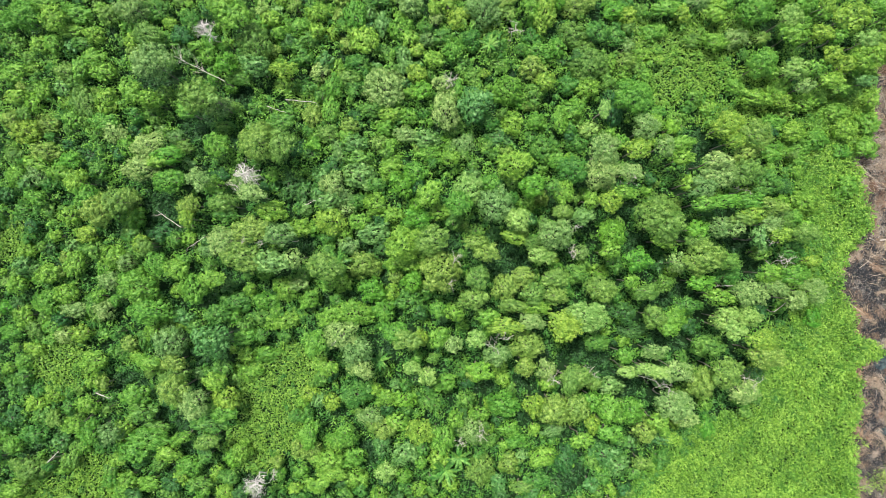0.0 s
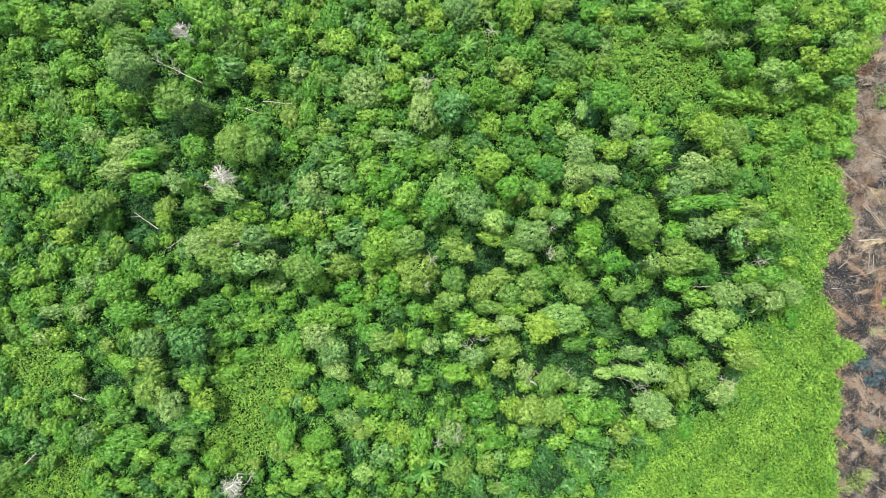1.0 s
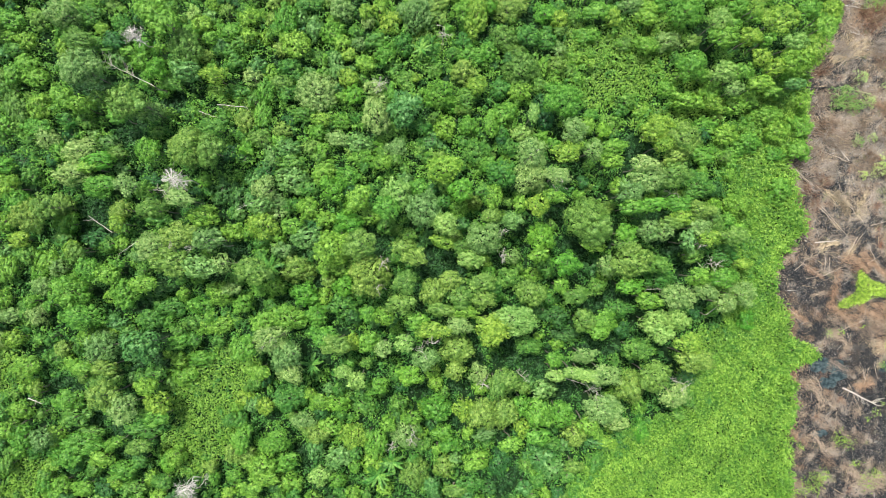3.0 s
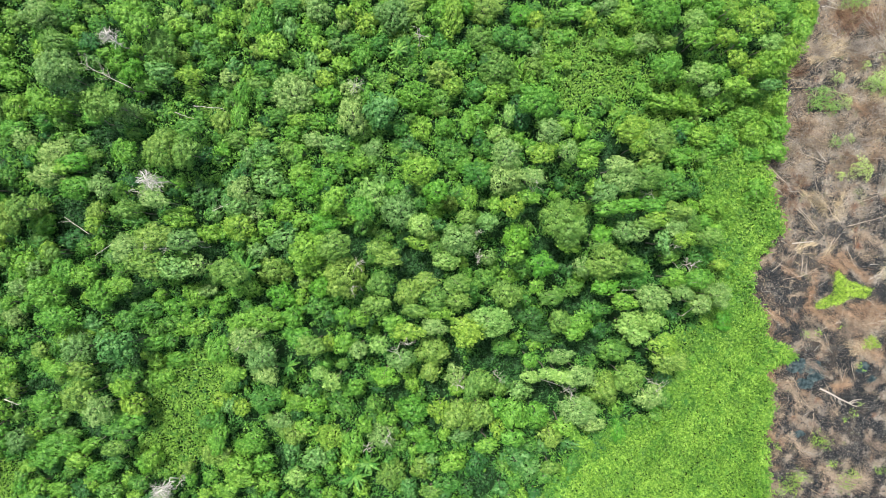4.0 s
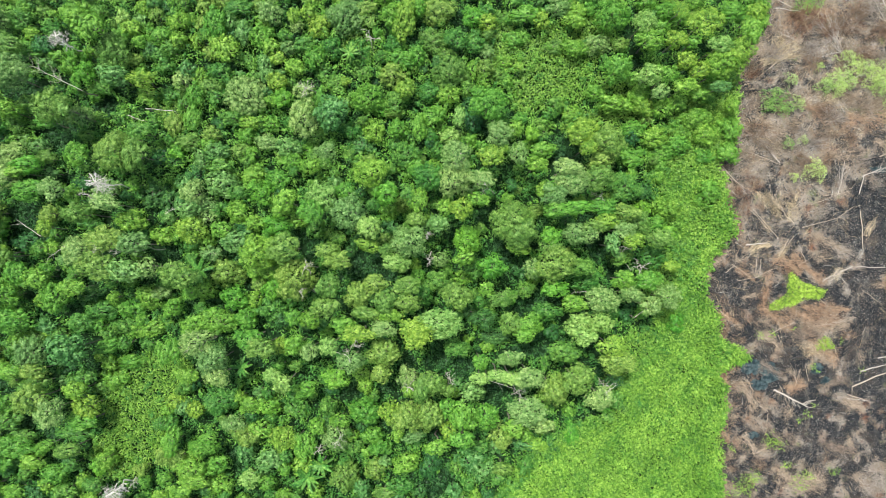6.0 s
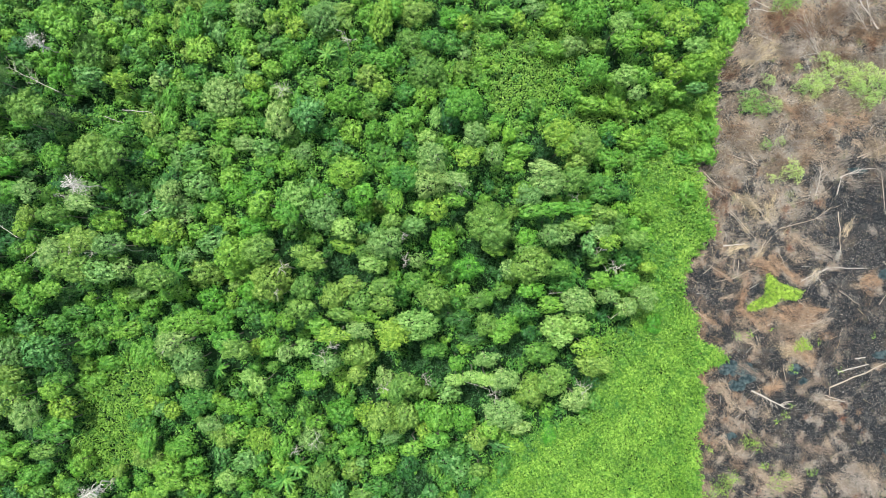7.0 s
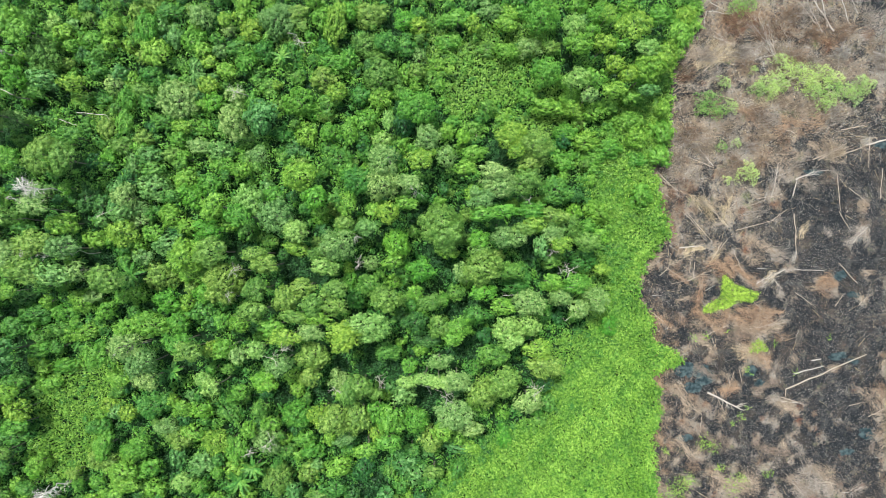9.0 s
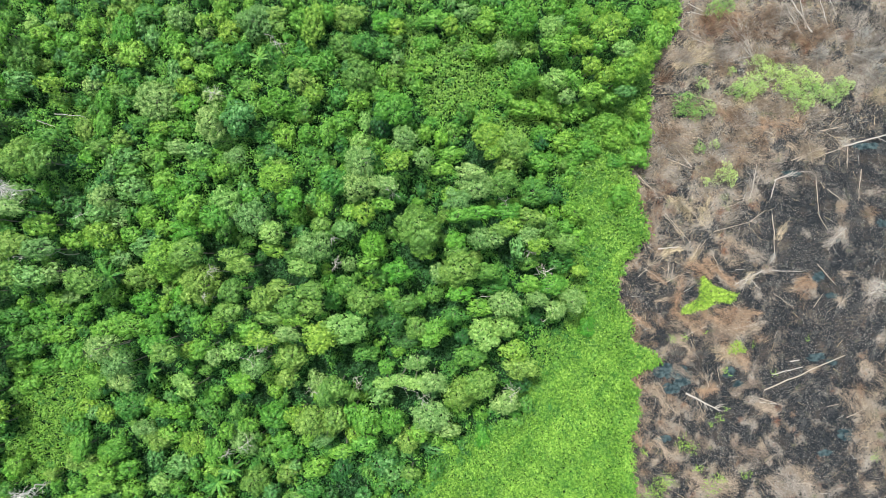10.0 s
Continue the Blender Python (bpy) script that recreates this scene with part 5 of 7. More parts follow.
def undergrowth():
    """Shrubs and saplings in the gaps between the trees: leafy lumps of uneven height, and low plants in the dark
    hollows, whose shade is painted into the leaf colour.
    """
    rng = np.random.default_rng(21)
    crowns = np.array(CROWNS)

    def open_above(x, y, share):
        ok = np.ones(len(x), bool)
        for tx, ty, ra, rb in crowns:
            ok &= ((x - tx) / ra) ** 2 + ((y - ty) / rb) ** 2 > share ** 2
        return ok
    n = 23000
    cx, cy = rng.uniform(-84, 70, n), rng.uniform(-48, 48, n)
    ok = (cx < belt(cy) + 2.5) & (in_clearing(cx, cy) + rng.normal(size=n) * 0.45 < 0.5) & open_above(cx, cy, 0.5)
    cx, cy = cx[ok], cy[ok]
    n = len(cx)
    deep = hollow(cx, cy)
    r = rng.uniform(0.3, 0.8, n)
    h = (0.9 + 0.9 * np.clip(smooth_noise(cx, cy, 0.35, 4) + 0.4, 0, 1.4) + rng.uniform(0, 1.1, n)) * (1 - 0.6 * deep)
    north = np.clip((cy - 8) / 6, 0, 1) * (1 - deep)
    h += 1.1 * north
    per = 26
    i = np.repeat(np.arange(n), per)
    d = unit(rng.normal(size=(n * per, 3)))
    d[:, 2] = np.abs(d[:, 2])
    p = np.stack([cx[i], cy[i], h[i] * 0.5], 1) + d * np.stack([r[i], r[i], h[i] * 0.5], 1) * rng.uniform(0.75, 1.1, n * per)[:, None]
    v, _ = leaf_tips(rng, p, d * 0.8 + np.array([0, 0, 0.5]) + rng.normal(size=(n * per, 3)) * 0.28, 0.27, 0.15)
    # leaf colour turns darker towards a hollow, as painted shade
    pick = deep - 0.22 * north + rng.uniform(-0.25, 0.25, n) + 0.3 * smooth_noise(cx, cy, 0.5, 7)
    m = 150000
    q = np.stack([rng.uniform(-84, 66, m), rng.uniform(-48, 48, m), rng.uniform(0.05, 0.7, m)], 1)
    q = q[(q[:, 0] < belt(q[:, 1]) + 2)]
    q = q[open_above(q[:, 0], q[:, 1], 0.5)]
    v2, _ = leaf_tips(rng, q, rng.normal(size=q.shape) * 0.45 + np.array([0, 0, 1]), 0.34, 0.20)
    # low plants in the hollows take the shade-darkened leaves too
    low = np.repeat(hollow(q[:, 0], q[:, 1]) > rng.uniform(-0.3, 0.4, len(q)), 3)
    layers = [("undergrowth", np.concatenate([v[np.repeat(pick[i] > 0.34, 3)], v2[low]]), SHADED_UNDER, "dark-green shrubs and low plants under trees, shade in leaf colour"),
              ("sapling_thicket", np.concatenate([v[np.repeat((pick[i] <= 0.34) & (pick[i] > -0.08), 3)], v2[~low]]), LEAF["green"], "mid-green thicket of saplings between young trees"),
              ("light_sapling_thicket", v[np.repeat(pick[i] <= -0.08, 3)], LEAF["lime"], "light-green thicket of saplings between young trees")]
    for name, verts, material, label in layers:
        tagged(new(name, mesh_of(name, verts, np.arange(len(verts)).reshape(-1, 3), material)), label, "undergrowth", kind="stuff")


undergrowth()


WHITE_WOOD = bark("sun_bleached_branch", (0.36, 0.34, 0.31), (0.66, 0.64, 0.59))
BARE_WOOD = bark("weathered_branch", (0.24, 0.22, 0.18), (0.50, 0.48, 0.43))


def strands(rng, n, radius, height, width, comb):
    """A tangle of thin dead stalks, thinner towards its uneven rim; comb lays part of them one way."""
    a = rng.uniform(0, 2 * np.pi, n)
    rim = radius * (0.62 + 0.18 * np.sin(2 * a + rng.uniform(0, 6)) + 0.12 * np.sin(5 * a + rng.uniform(0, 6)))
    q = np.sqrt(rng.uniform(0, 1, n)) * rim * rng.uniform(0.7, 1.25, n)
    foot = np.stack([np.cos(a) * q, np.sin(a) * q, rng.uniform(0, 0.1, n)], 1)
    b = np.where(rng.uniform(size=n) < comb, rng.normal(size=n) * 0.4 + 0.5 * np.sin(foot[:, 0] * 2.2) + np.pi * (rng.uniform(size=n) < 0.2), a + rng.normal(size=n) * 1.1)
    le = (radius * rng.uniform(0.12, 0.42, n))[:, None]
    rise = (height * rng.uniform(0.1, 1.0, n) * np.clip(1.2 - q / radius, 0.2, 1))[:, None]
    turn = b + rng.normal(size=n) * 0.5
    d = np.stack([np.cos(b), np.sin(b), np.zeros(n)], 1)
    e = np.stack([np.cos(turn), np.sin(turn), np.zeros(n)], 1)
    s = np.stack([-np.sin(b), np.cos(b), rng.normal(size=n) * 0.4], 1)
    up = np.array([0, 0, 1.0])
    mid = foot + d * le * 0.55 + up * rise
    tip = mid + e * le * 0.55 + up * rise * rng.uniform(-0.8, 0.4, n)[:, None]
    w = (width * rng.uniform(0.4, 1.6, n))[:, None] * 0.5
    v = np.stack([foot - s * w, foot + s * w, mid + s * w * 0.8, mid - s * w * 0.8, tip + s * w * 0.3, tip - s * w * 0.3], 1).reshape(-1, 3)
    k = np.arange(n)[:, None] * 6
    return v, np.concatenate([k + np.array([[0, 1, 2, 3]]), k + np.array([[3, 2, 4, 5]])])


# ---- standing dead trees, bare branches and palms in the forest ----
def branching(rng, foot, top, spread, forks, radius, flat=0.35):
    """A bare stem with forked branches: runs for tubes()."""
    foot, top = np.asarray(foot, float), np.asarray(top, float)
    stem = bent(rng, foot, top, 7, 0.04)
    runs = [(stem, np.linspace(radius, radius * 0.45, 7))]
    for i in range(forks):
        a = rng.uniform(0, 2 * np.pi)
        start = stem[int(rng.integers(4, 7))]
        tip = start + np.array([math.cos(a), math.sin(a), rng.uniform(-flat, flat)]) * spread * rng.uniform(0.55, 1.0)
        limb = bent(rng, start, tip, 5, 0.12)
        runs.append((limb, np.linspace(radius * 0.55, radius * 0.18, 5)))
        for k in (2, 3):
            b = a + rng.uniform(-1.0, 1.0)
            end = limb[k] + np.array([math.cos(b), math.sin(b), rng.uniform(-flat, flat)]) * spread * rng.uniform(0.2, 0.45)
            runs.append((bent(rng, limb[k], end, 4, 0.12), np.linspace(radius * 0.3, radius * 0.14, 4)))
    return runs


def snag(x, y, height, spread, forks=9, radius=0.11, material=None, label="leafless bleached dead tree with forked pale branches", seed=1, twigs=0):
    rng = np.random.default_rng(seed)
    root = new("dead_tree")
    root.location = (x, y, 0)
    runs = branching(rng, (0, 0, -0.1), (rng.normal() * 0.3, rng.normal() * 0.3, height), spread, forks, radius)
    part("trunk", tubes("trunk", runs[:1], material or PALE_WOOD), root)
    for i in range(1, len(runs), 3):
        part("branch", tubes("branch", runs[i:i + 3], material or PALE_WOOD, 4), root)
    if twigs:
        v, f = strands(rng, twigs, spread * 1.25, 0.9, 0.03, 0.5)
        v[:, 2] += height - 0.7
        part("twigs", mesh_of("twigs", v, f, TWIG["silver"]), root, "fine silvery bare twigs")
    return tagged(root, label, "dead tree", "bare dead trees")


for i, (x, y, h, r, forks) in enumerate([
    (-27.9, 10.7, 8.3, 1.9, 14), (-29.7, 9.7, 7.9, 1.3, 6), (-27.7, -35.0, 5.6, 1.9, 13), (-25.4, -33.3, 5.4, 1.0, 5), (-34.6, 31.8, 7.2, 1.5, 12),
    (1.3, 24.9, 7.3, 1.4, 7), (10.4, 32.4, 7.2, 1.2, 6), (-28.5, 1.3, 8.7, 1.1, 5), (-26.5, 1.0, 8.6, 0.9, 5),
    (1.4, -1.7, 9.2, 1.3, 6), (0.9, -5.1, 9.2, 1.1, 5), (8.7, -12.4, 9.0, 1.4, 5), (7.6, -14.2, 8.6, 1.2, 4), (31.5, -19.8, 8.8, 1.5, 7),
    (45.4, -19.3, 7.2, 1.3, 10), (49.6, -1.2, 6.2, 1.6, 7), (23.9, 14.5, 8.7, 0.9, 5), (19.0, 3.1, 7.7, 1.0, 5),
    (5.8, -27.0, 6.6, 1.1, 5), (2.8, -29.0, 5.4, 0.9, 7), (-14.8, -12.8, 8.4, 1.6, 6), (47.7, 1.3, 6.6, 1.2, 6), (19.8, -0.5, 6.2, 1.1, 9),
    (-22.8, 1.3, 7.6, 1.2, 3), (27.4, 10.1, 8.6, 1.4, 5), (44.8, 9.2, 7.2, 1.0, 4), (22.1, -18.2, 5.4, 1.1, 5), (16.5, -18.4, 6.8, 1.2, 6)]):
    white = i in (0, 2, 4)
    snag(x, y, h + 2.0, r * (0.85 if white else 1.1), forks + (4 if white else 2), 0.12 if white else 0.07, WHITE_WOOD if white else BARE_WOOD, seed=100 + i, twigs=300 if white else 0)


def fallen(ax, ay, bx, by, thick, material, label, branches=0, lift=0.12, seed=1, name="fallen_log"):
    """A trunk or pole lying from a to b, with its stubs of branches."""
    rng = np.random.default_rng(seed)
    root = new(name)
    root.location = (ax, ay, 0)
    ends = [(0.0, 0.0), (bx - ax, by - ay)]
    g = [float(relief(np.array([ax + u]), np.array([ay + v]))[0]) for u, v in ends]
    a, b = np.array([*ends[0], g[0] + thick * 0.8]), np.array([*ends[1], g[1] + lift + thick * 0.5])
    length = np.linalg.norm(b - a)
    stem = bent(rng, a, b, 8, 0.010 * min(1, 5 / length))
    stem[1:-1, :2] += rng.normal(size=(6, 2)) * 0.005 * min(length, 5)
    stem[:, 2] += thick * 0.3 * rng.uniform(0, 1, 8)
    part("stem", tubes("stem", [(stem, np.linspace(thick, thick * 0.55, 8) * rng.uniform(0.88, 1.12, 8))], material, 7), root)
    way = (b - a) / length
    for k in range(branches + branches // 2):
        s = stem[int(rng.integers(3, 8))]
        side = np.array([-way[1], way[0], 0]) * rng.choice([-1, 1])
        d = way * rng.uniform(0.4, 1.0) + side * rng.uniform(0.4, 0.9) + np.array([0, 0, rng.uniform(0.0, 0.5)])
        tip = s + d * length * rng.uniform(0.10, 0.34)
        part("branch", tubes("branch", [(bent(rng, s, tip, 5, 0.1), np.linspace(thick * 0.42, thick * 0.15, 5))], material, 4), root)
    return tagged(root, label, "fallen log", "fallen dead wood")


BLEACHED, TANNED, CHARRED = ("bleached white fallen branch on blackened peat", "thin tan fallen pole on burnt ground", "charred dark log on burnt ground")
# fallen dead wood inside the forest
for i, (ax, ay, bx, by, th, br, lift) in enumerate([
    (-32.4, 24.9, -39.8, 28.6, 0.075, 12, 4.0), (-39.4, 3.3, -43.0, 5.8, 0.08, 2, 3.0), (-23.7, 22.5, -19.3, 22.1, 0.09, 1, 2.6), (-26.6, 21.6, -23.7, 20.6, 0.07, 0, 2.4),
    (49.4, -4.2, 51.6, -4.4, 0.10, 4, 6.0), (27.6, -18.1, 31.1, -19.3, 0.07, 4, 6.0), (-52.1, -21.6, -50.2, -22.4, 0.12, 2, 3.0), (-17.8, 7.8, -20.5, 6.6, 0.07, 4, 3.4),
    (-59.7, -32.2, -58.0, -30.5, 0.10, 3, 2.5), (42.9, -5.4, 40.4, -5.5, 0.06, 3, 4.4), (50.1, -9.5, 52.0, -8.1, 0.08, 0, 2.2), (-36.0, 1.8, -38.5, 0.1, 0.06, 3, 2.6)]):
    log = fallen(ax, ay, bx, by, th * 0.7, BARE_WOOD, "pale dead branch caught among green crowns", br, 0.0, 300 + i, "dead_branch")
    lift += 2.0
    log.location.z = lift
    rng = np.random.default_rng(i)
    part("stem", tubes("stem", [(bent(rng, (0, 0, -lift), (0, 0, 0.1), 5, 0.03), np.linspace(0.10, 0.07, 5))], BARK), log)


def frond_mesh(length, seed):
    """One palm frond: an arching midrib with a row of leaflets on each side."""
    rng = np.random.default_rng(seed)
    t = np.linspace(0.06, 1, 15)
    rib = np.stack([t * length, 0 * t, length * (0.38 * t - 0.55 * t ** 2)], 1)
    vs, fs, k = [], [], 0
    for i, p in enumerate(rib[:-1]):
        for side in (-1, 1):
            reach = length * 0.19 * math.sin(math.pi * min(0.92, 0.25 + 0.72 * t[i])) * rng.uniform(0.85, 1.1)
            d = np.array([0.62, side * 0.75, -0.22 + rng.normal() * 0.06])
            w = length * 0.034
            vs += [p - (w, 0, 0), p + (w, 0, 0), p + d * reach * 0.6 + (w * 1.3, 0, 0.02), p + d * reach * 0.6 - (w * 1.3, 0, -0.02), p + d * reach - (0, 0, reach * 0.15)]
            fs += [(k, k + 1, k + 2, k + 3), (k + 3, k + 2, k + 4, k + 4)]
            k += 5
    bm = bmesh.new()
    bv = [bm.verts.new(v) for v in vs]
    for f in fs:
        bm.faces.new([bv[j] for j in dict.fromkeys(f)])
    me = bpy.data.meshes.new("frond")
    bm.to_mesh(me)
    bm.free()
    me.materials.append(LEAF["green"])
    return me


FRONDS = [frond_mesh(1.0, s) for s in (1, 2, 3)]


def palm(x, y, height, reach, count, seed):
    rng = np.random.default_rng(seed)
    root = new("palm")
    root.location = (x, y, 0)
    part("trunk", tubes("trunk", [(bent(rng, (0, 0, -0.1), (0, 0, height), 6, 0.02), np.linspace(0.14, 0.10, 6))], BARK), root)
    for i in range(count):
        f = part("frond", FRONDS[i % 3], root)
        f.location = (0, 0, height)
        f.rotation_euler = (rng.normal() * 0.12, -rng.uniform(-0.1, 0.75), i * 2.39996 + rng.normal() * 0.2)
        f.scale = (reach * rng.uniform(0.8, 1.1),) * 3
    return tagged(root, "green feather palm with spreading fronds among trees", "palm", "palms")


for i, (x, y, h, r, n) in enumerate([(-15.9, -2.1, 5.0, 2.3, 15), (0.3, -33.7, 4.6, 2.6, 15), (2.4, -31.7, 4.8, 2.2, 13), (-9.6, -16.8, 5.2, 2.0, 12), (24.7, -9.0, 2.0, 2.0, 14), (7.1, 31.0, 4.6, 1.8, 12)]):
    palm(x, y, h - 0.8, r, n, 40 + i)


# ---- burnt ground ----
BUSH_STOCK = {}
BUSH_WORDS = {"brown": "brown scorched leafless bush", "tan": "tan dried grass tussock", "grey": "grey-brown leafless dead shrub",
              "silver": "silvery pale leafless dead shrub", "straw": "straw-coloured heap of dry dead stalks", "rust": "rust-red scorched shrub with dead leaves"}


def dead_bush(tone, x, y, radius, seed):
    rng = np.random.default_rng(seed)
    key = (tone, int(rng.integers(0, 4)))
    if key not in BUSH_STOCK:
        r2 = np.random.default_rng(hash_of(tone) + key[1])
        v, f = strands(r2, 250, 1.8, 0.5, 0.021, (0.45, 0.85, 0.6, 0.75)[key[1]])
        stalks = mesh_of("dry_tuft", v, f, TWIG[tone])
        runs = [r for r in branching(r2, (0, 0, -0.1), (0.1, 0.1, 0.4), 1.5, 3, 0.032, 0.3)]
        BUSH_STOCK[key] = stalks, tubes("bare_frame", runs, TWIG["grey" if tone in ("grey", "brown") else "straw"], 3)
    root = new("dead_bush")
    root.location = (x, y, float(relief(np.array([x]), np.array([y]))[0]) - 0.02)
    root.rotation_euler = (0, 0, rng.uniform(0, 6.28))
    s = radius / 1.5
    tall = 1.0 + 1.3 * (y > 6)
    long = rng.uniform(0.85, 1.75)
    for name, me in zip(("dry_tuft", "bare_frame"), BUSH_STOCK[key]):
        ob = part(name, me, root)
        ob.scale = (s * long, s / long ** 0.7, s * tall * rng.uniform(0.7, 1.3))
        tagged(ob, kind="stuff")
    return tagged(root, BUSH_WORDS[tone] + " on burnt ground", "dead bush", "scorched bushes")


BUSHES = {
    "rust": [(78.1, 36.2, 2.50), (80.3, 37.0, 1.96), (92.3, 33.4, 1.43), (69.6, 28.2, 1.25), (76.8, 37.5, 1.61), (70.3, 11.3, 1.61), (69.0, 7.5, 1.43), (66.0, 7.6, 1.25), (75.6, -2.8, 1.07), (72.0, -6.8, 1.25), (82.1, 34.8, 1.61), (99.0, 35.1, 1.43), (67.7, 9.9, 1.07)],
    "brown": [(83.9, 36.6, 2.68), (90.1, 35.2, 2.32), (70.5, 29.1, 1.79), (79.4, 29.9, 2.23), (87.4, 31.6, 2.23), (81.1, 22.8, 1.96), (70.4, 19.3, 2.68), (85.5, 18.3, 1.79), (82.0, 14.8, 1.61), (79.9, 2.3, 1.25), (102.4, 7.0, 1.43), (92.1, -4.5, 2.14), (76.4, -9.3, 1.43), (80.0, -9.5, 1.79), (82.7, -10.2, 1.61), (69.3, -10.1, 1.43), (65.8, -1.2, 0.89), (68.5, -3.0, 0.71)],
    "brown  ": [(63.1, -3.0, 0.54), (64.4, -13.7, 0.80), (65.2, -17.2, 0.80), (66.1, -20.8, 0.80), (65.7, -22.2, 0.80), (64.6, -27.1, 0.71), (65.1, -32.4, 0.80), (66.5, -34.2, 0.89), (65.1, -36.9, 0.80), (68.4, -13.7, 0.80), (70.2, -14.6, 0.71), (68.8, -17.7, 0.80), (71.0, -22.2, 0.89), (73.2, -23.5, 0.80), (69.2, -26.2, 0.89), (68.9, -1.2, 0.80), (74.2, -7.9, 0.80), (76.0, -10.6, 0.89)],
    "tan  ": [(64.0, -3.9, 0.45), (68.9, -4.8, 0.54), (66.6, -9.2, 0.63), (68.0, -11.5, 0.80), (74.7, -11.1, 1.07), (77.8, -10.6, 1.07), (81.3, -11.1, 1.07), (64.8, -12.8, 0.71), (66.2, -15.0, 0.71), (67.5, -17.3, 0.71), (67.0, -25.7, 0.80), (71.9, -24.4, 0.80), (74.1, -21.8, 0.71), (75.9, -18.7, 0.80), (68.3, -32.4, 0.80), (73.2, -34.3, 0.89), (70.0, -37.8, 0.89), (74.0, -36.1, 0.89), (80.7, -37.0, 1.07)],
    "brown ": [(65.7, -11.9, 1.25), (66.6, -18.1, 1.25), (68.8, -20.8, 1.25), (76.4, -20.9, 1.25), (66.5, -23.9, 1.07), (67.4, -29.8, 0.89), (70.9, -33.4, 1.25), (65.6, -36.0, 1.25), (99.5, -28.2, 1.61), (100.5, -21.1, 1.43), (90.2, -25.0, 0.80), (86.6, 37.9, 2.32), (94.6, 35.2, 2.32), (74.9, 22.8, 1.61), (77.5, 14.8, 1.61), (64.8, -16.3, 0.89), (84.9, -12.9, 1.25), (78.7, -12.0, 1.43), (72.9, -9.3, 1.25), (84.8, 35.2, 2.14)],
    "tan": [(99.5, 32.9, 1.25), (84.7, 31.7, 1.79), (87.4, 23.6, 2.23), (90.0, 23.6, 1.79), (71.3, 18.2, 2.50), (69.0, 16.0, 1.79), (82.0, 19.2, 1.79), (92.7, 16.9, 2.23), (81.0, -0.4, 1.61), (98.0, 7.9, 1.25), (102.9, 6.0, 1.07), (90.3, -5.1, 1.07), (98.8, -2.8, 1.07), (97.9, -6.8, 1.07), (72.0, -10.6, 1.43), (64.5, -1.2, 1.07), (81.8, -14.9, 1.61), (73.3, -16.4, 0.80), (85.7, -24.1, 1.25), (70.1, -24.4, 1.43)],
    "tan ": [(75.5, -25.3, 1.25), (71.8, -30.7, 1.07), (66.5, -31.5, 0.89), (79.8, -35.2, 1.79), (85.2, -29.9, 1.07), (77.2, -33.4, 1.25), (92.3, -34.4, 1.61), (101.3, -23.7, 2.23), (102.6, -26.4, 2.23), (103.6, -22.0, 1.61), (102.6, -36.2, 1.43), (93.3, -17.9, 1.07), (64.9, 0.6, 1.07), (77.4, -4.8, 0.89), (67.6, -0.8, 0.89), (85.1, 24.5, 1.61), (73.5, 17.5, 1.79), (76.6, 20.6, 1.61), (102.2, -30.0, 1.79), (87.1, -16.5, 1.07)],
    "grey": [(87.9, 37.9, 2.23), (100.8, 30.7, 2.23), (103.0, 33.3, 2.68), (103.9, 28.0, 2.23), (73.6, 31.8, 2.23), (90.1, 30.7, 1.79), (82.9, 21.4, 2.23), (93.6, 22.2, 2.23), (77.5, 18.4, 1.96), (83.7, 11.2, 1.34), (89.5, 11.1, 1.43), (81.0, 6.7, 1.79), (84.5, 0.5, 1.96), (97.5, 3.5, 1.96), (96.1, 2.2, 1.25), (84.9, -5.8, 1.25), (103.2, -5.9, 2.68), (83.5, -22.7, 1.43), (82.5, -33.4, 1.43), (89.7, -35.3, 2.50)],
    "grey ": [(87.9, -37.0, 1.96), (96.8, -37.1, 1.61), (67.3, -37.8, 1.07), (94.6, 32.0, 1.79), (74.9, 29.1, 1.79), (79.4, 32.6, 1.96), (91.9, 37.9, 1.96), (99.0, 37.8, 1.96), (103.9, 36.9, 2.23), (80.2, 17.4, 1.79), (87.3, 14.7, 1.61), (93.5, 12.9, 1.25), (86.3, -2.2, 1.07), (104.1, -13.1, 1.25), (67.7, 14.0, 1.79), (71.7, 13.0, 1.61), (96.4, 39.2, 1.79), (103.3, 10.1, 1.25), (92.6, 3.8, 1.07), (77.0, 11.2, 1.43)],
    "silver": [(98.6, 18.0, 0.89), (94.6, 32.0, 1.61), (103.0, 32.0, 2.14), (104.3, 28.9, 2.14), (102.6, 29.8, 1.43), (83.6, -3.3, 1.07), (103.7, -5.0, 1.96), (97.9, 3.9, 1.07), (87.3, -0.0, 0.80), (72.6, 8.6, 0.89), (82.5, -16.5, 0.63), (101.7, 35.1, 1.61)],
    "straw": [(73.4, 7.1, 1.43), (72.3, 8.8, 1.07), (76.1, 7.7, 0.80), (94.4, 16.3, 1.16), (88.6, 4.0, 1.25), (80.0, -15.1, 2.14), (72.5, 4.1, 0.80), (70.5, 33.6, 1.43), (74.5, 33.5, 1.79), (82.0, 24.6, 1.43), (103.9, 25.3, 1.79), (79.1, -17.8, 0.89), (74.7, 0.1, 1.07), (83.6, -3.1, 1.25)],
}
seed = 500
for tone, rows in BUSHES.items():
    for x, y, r in rows:
        seed += 1
        dead_bush(tone.strip(), x, y, r, seed)

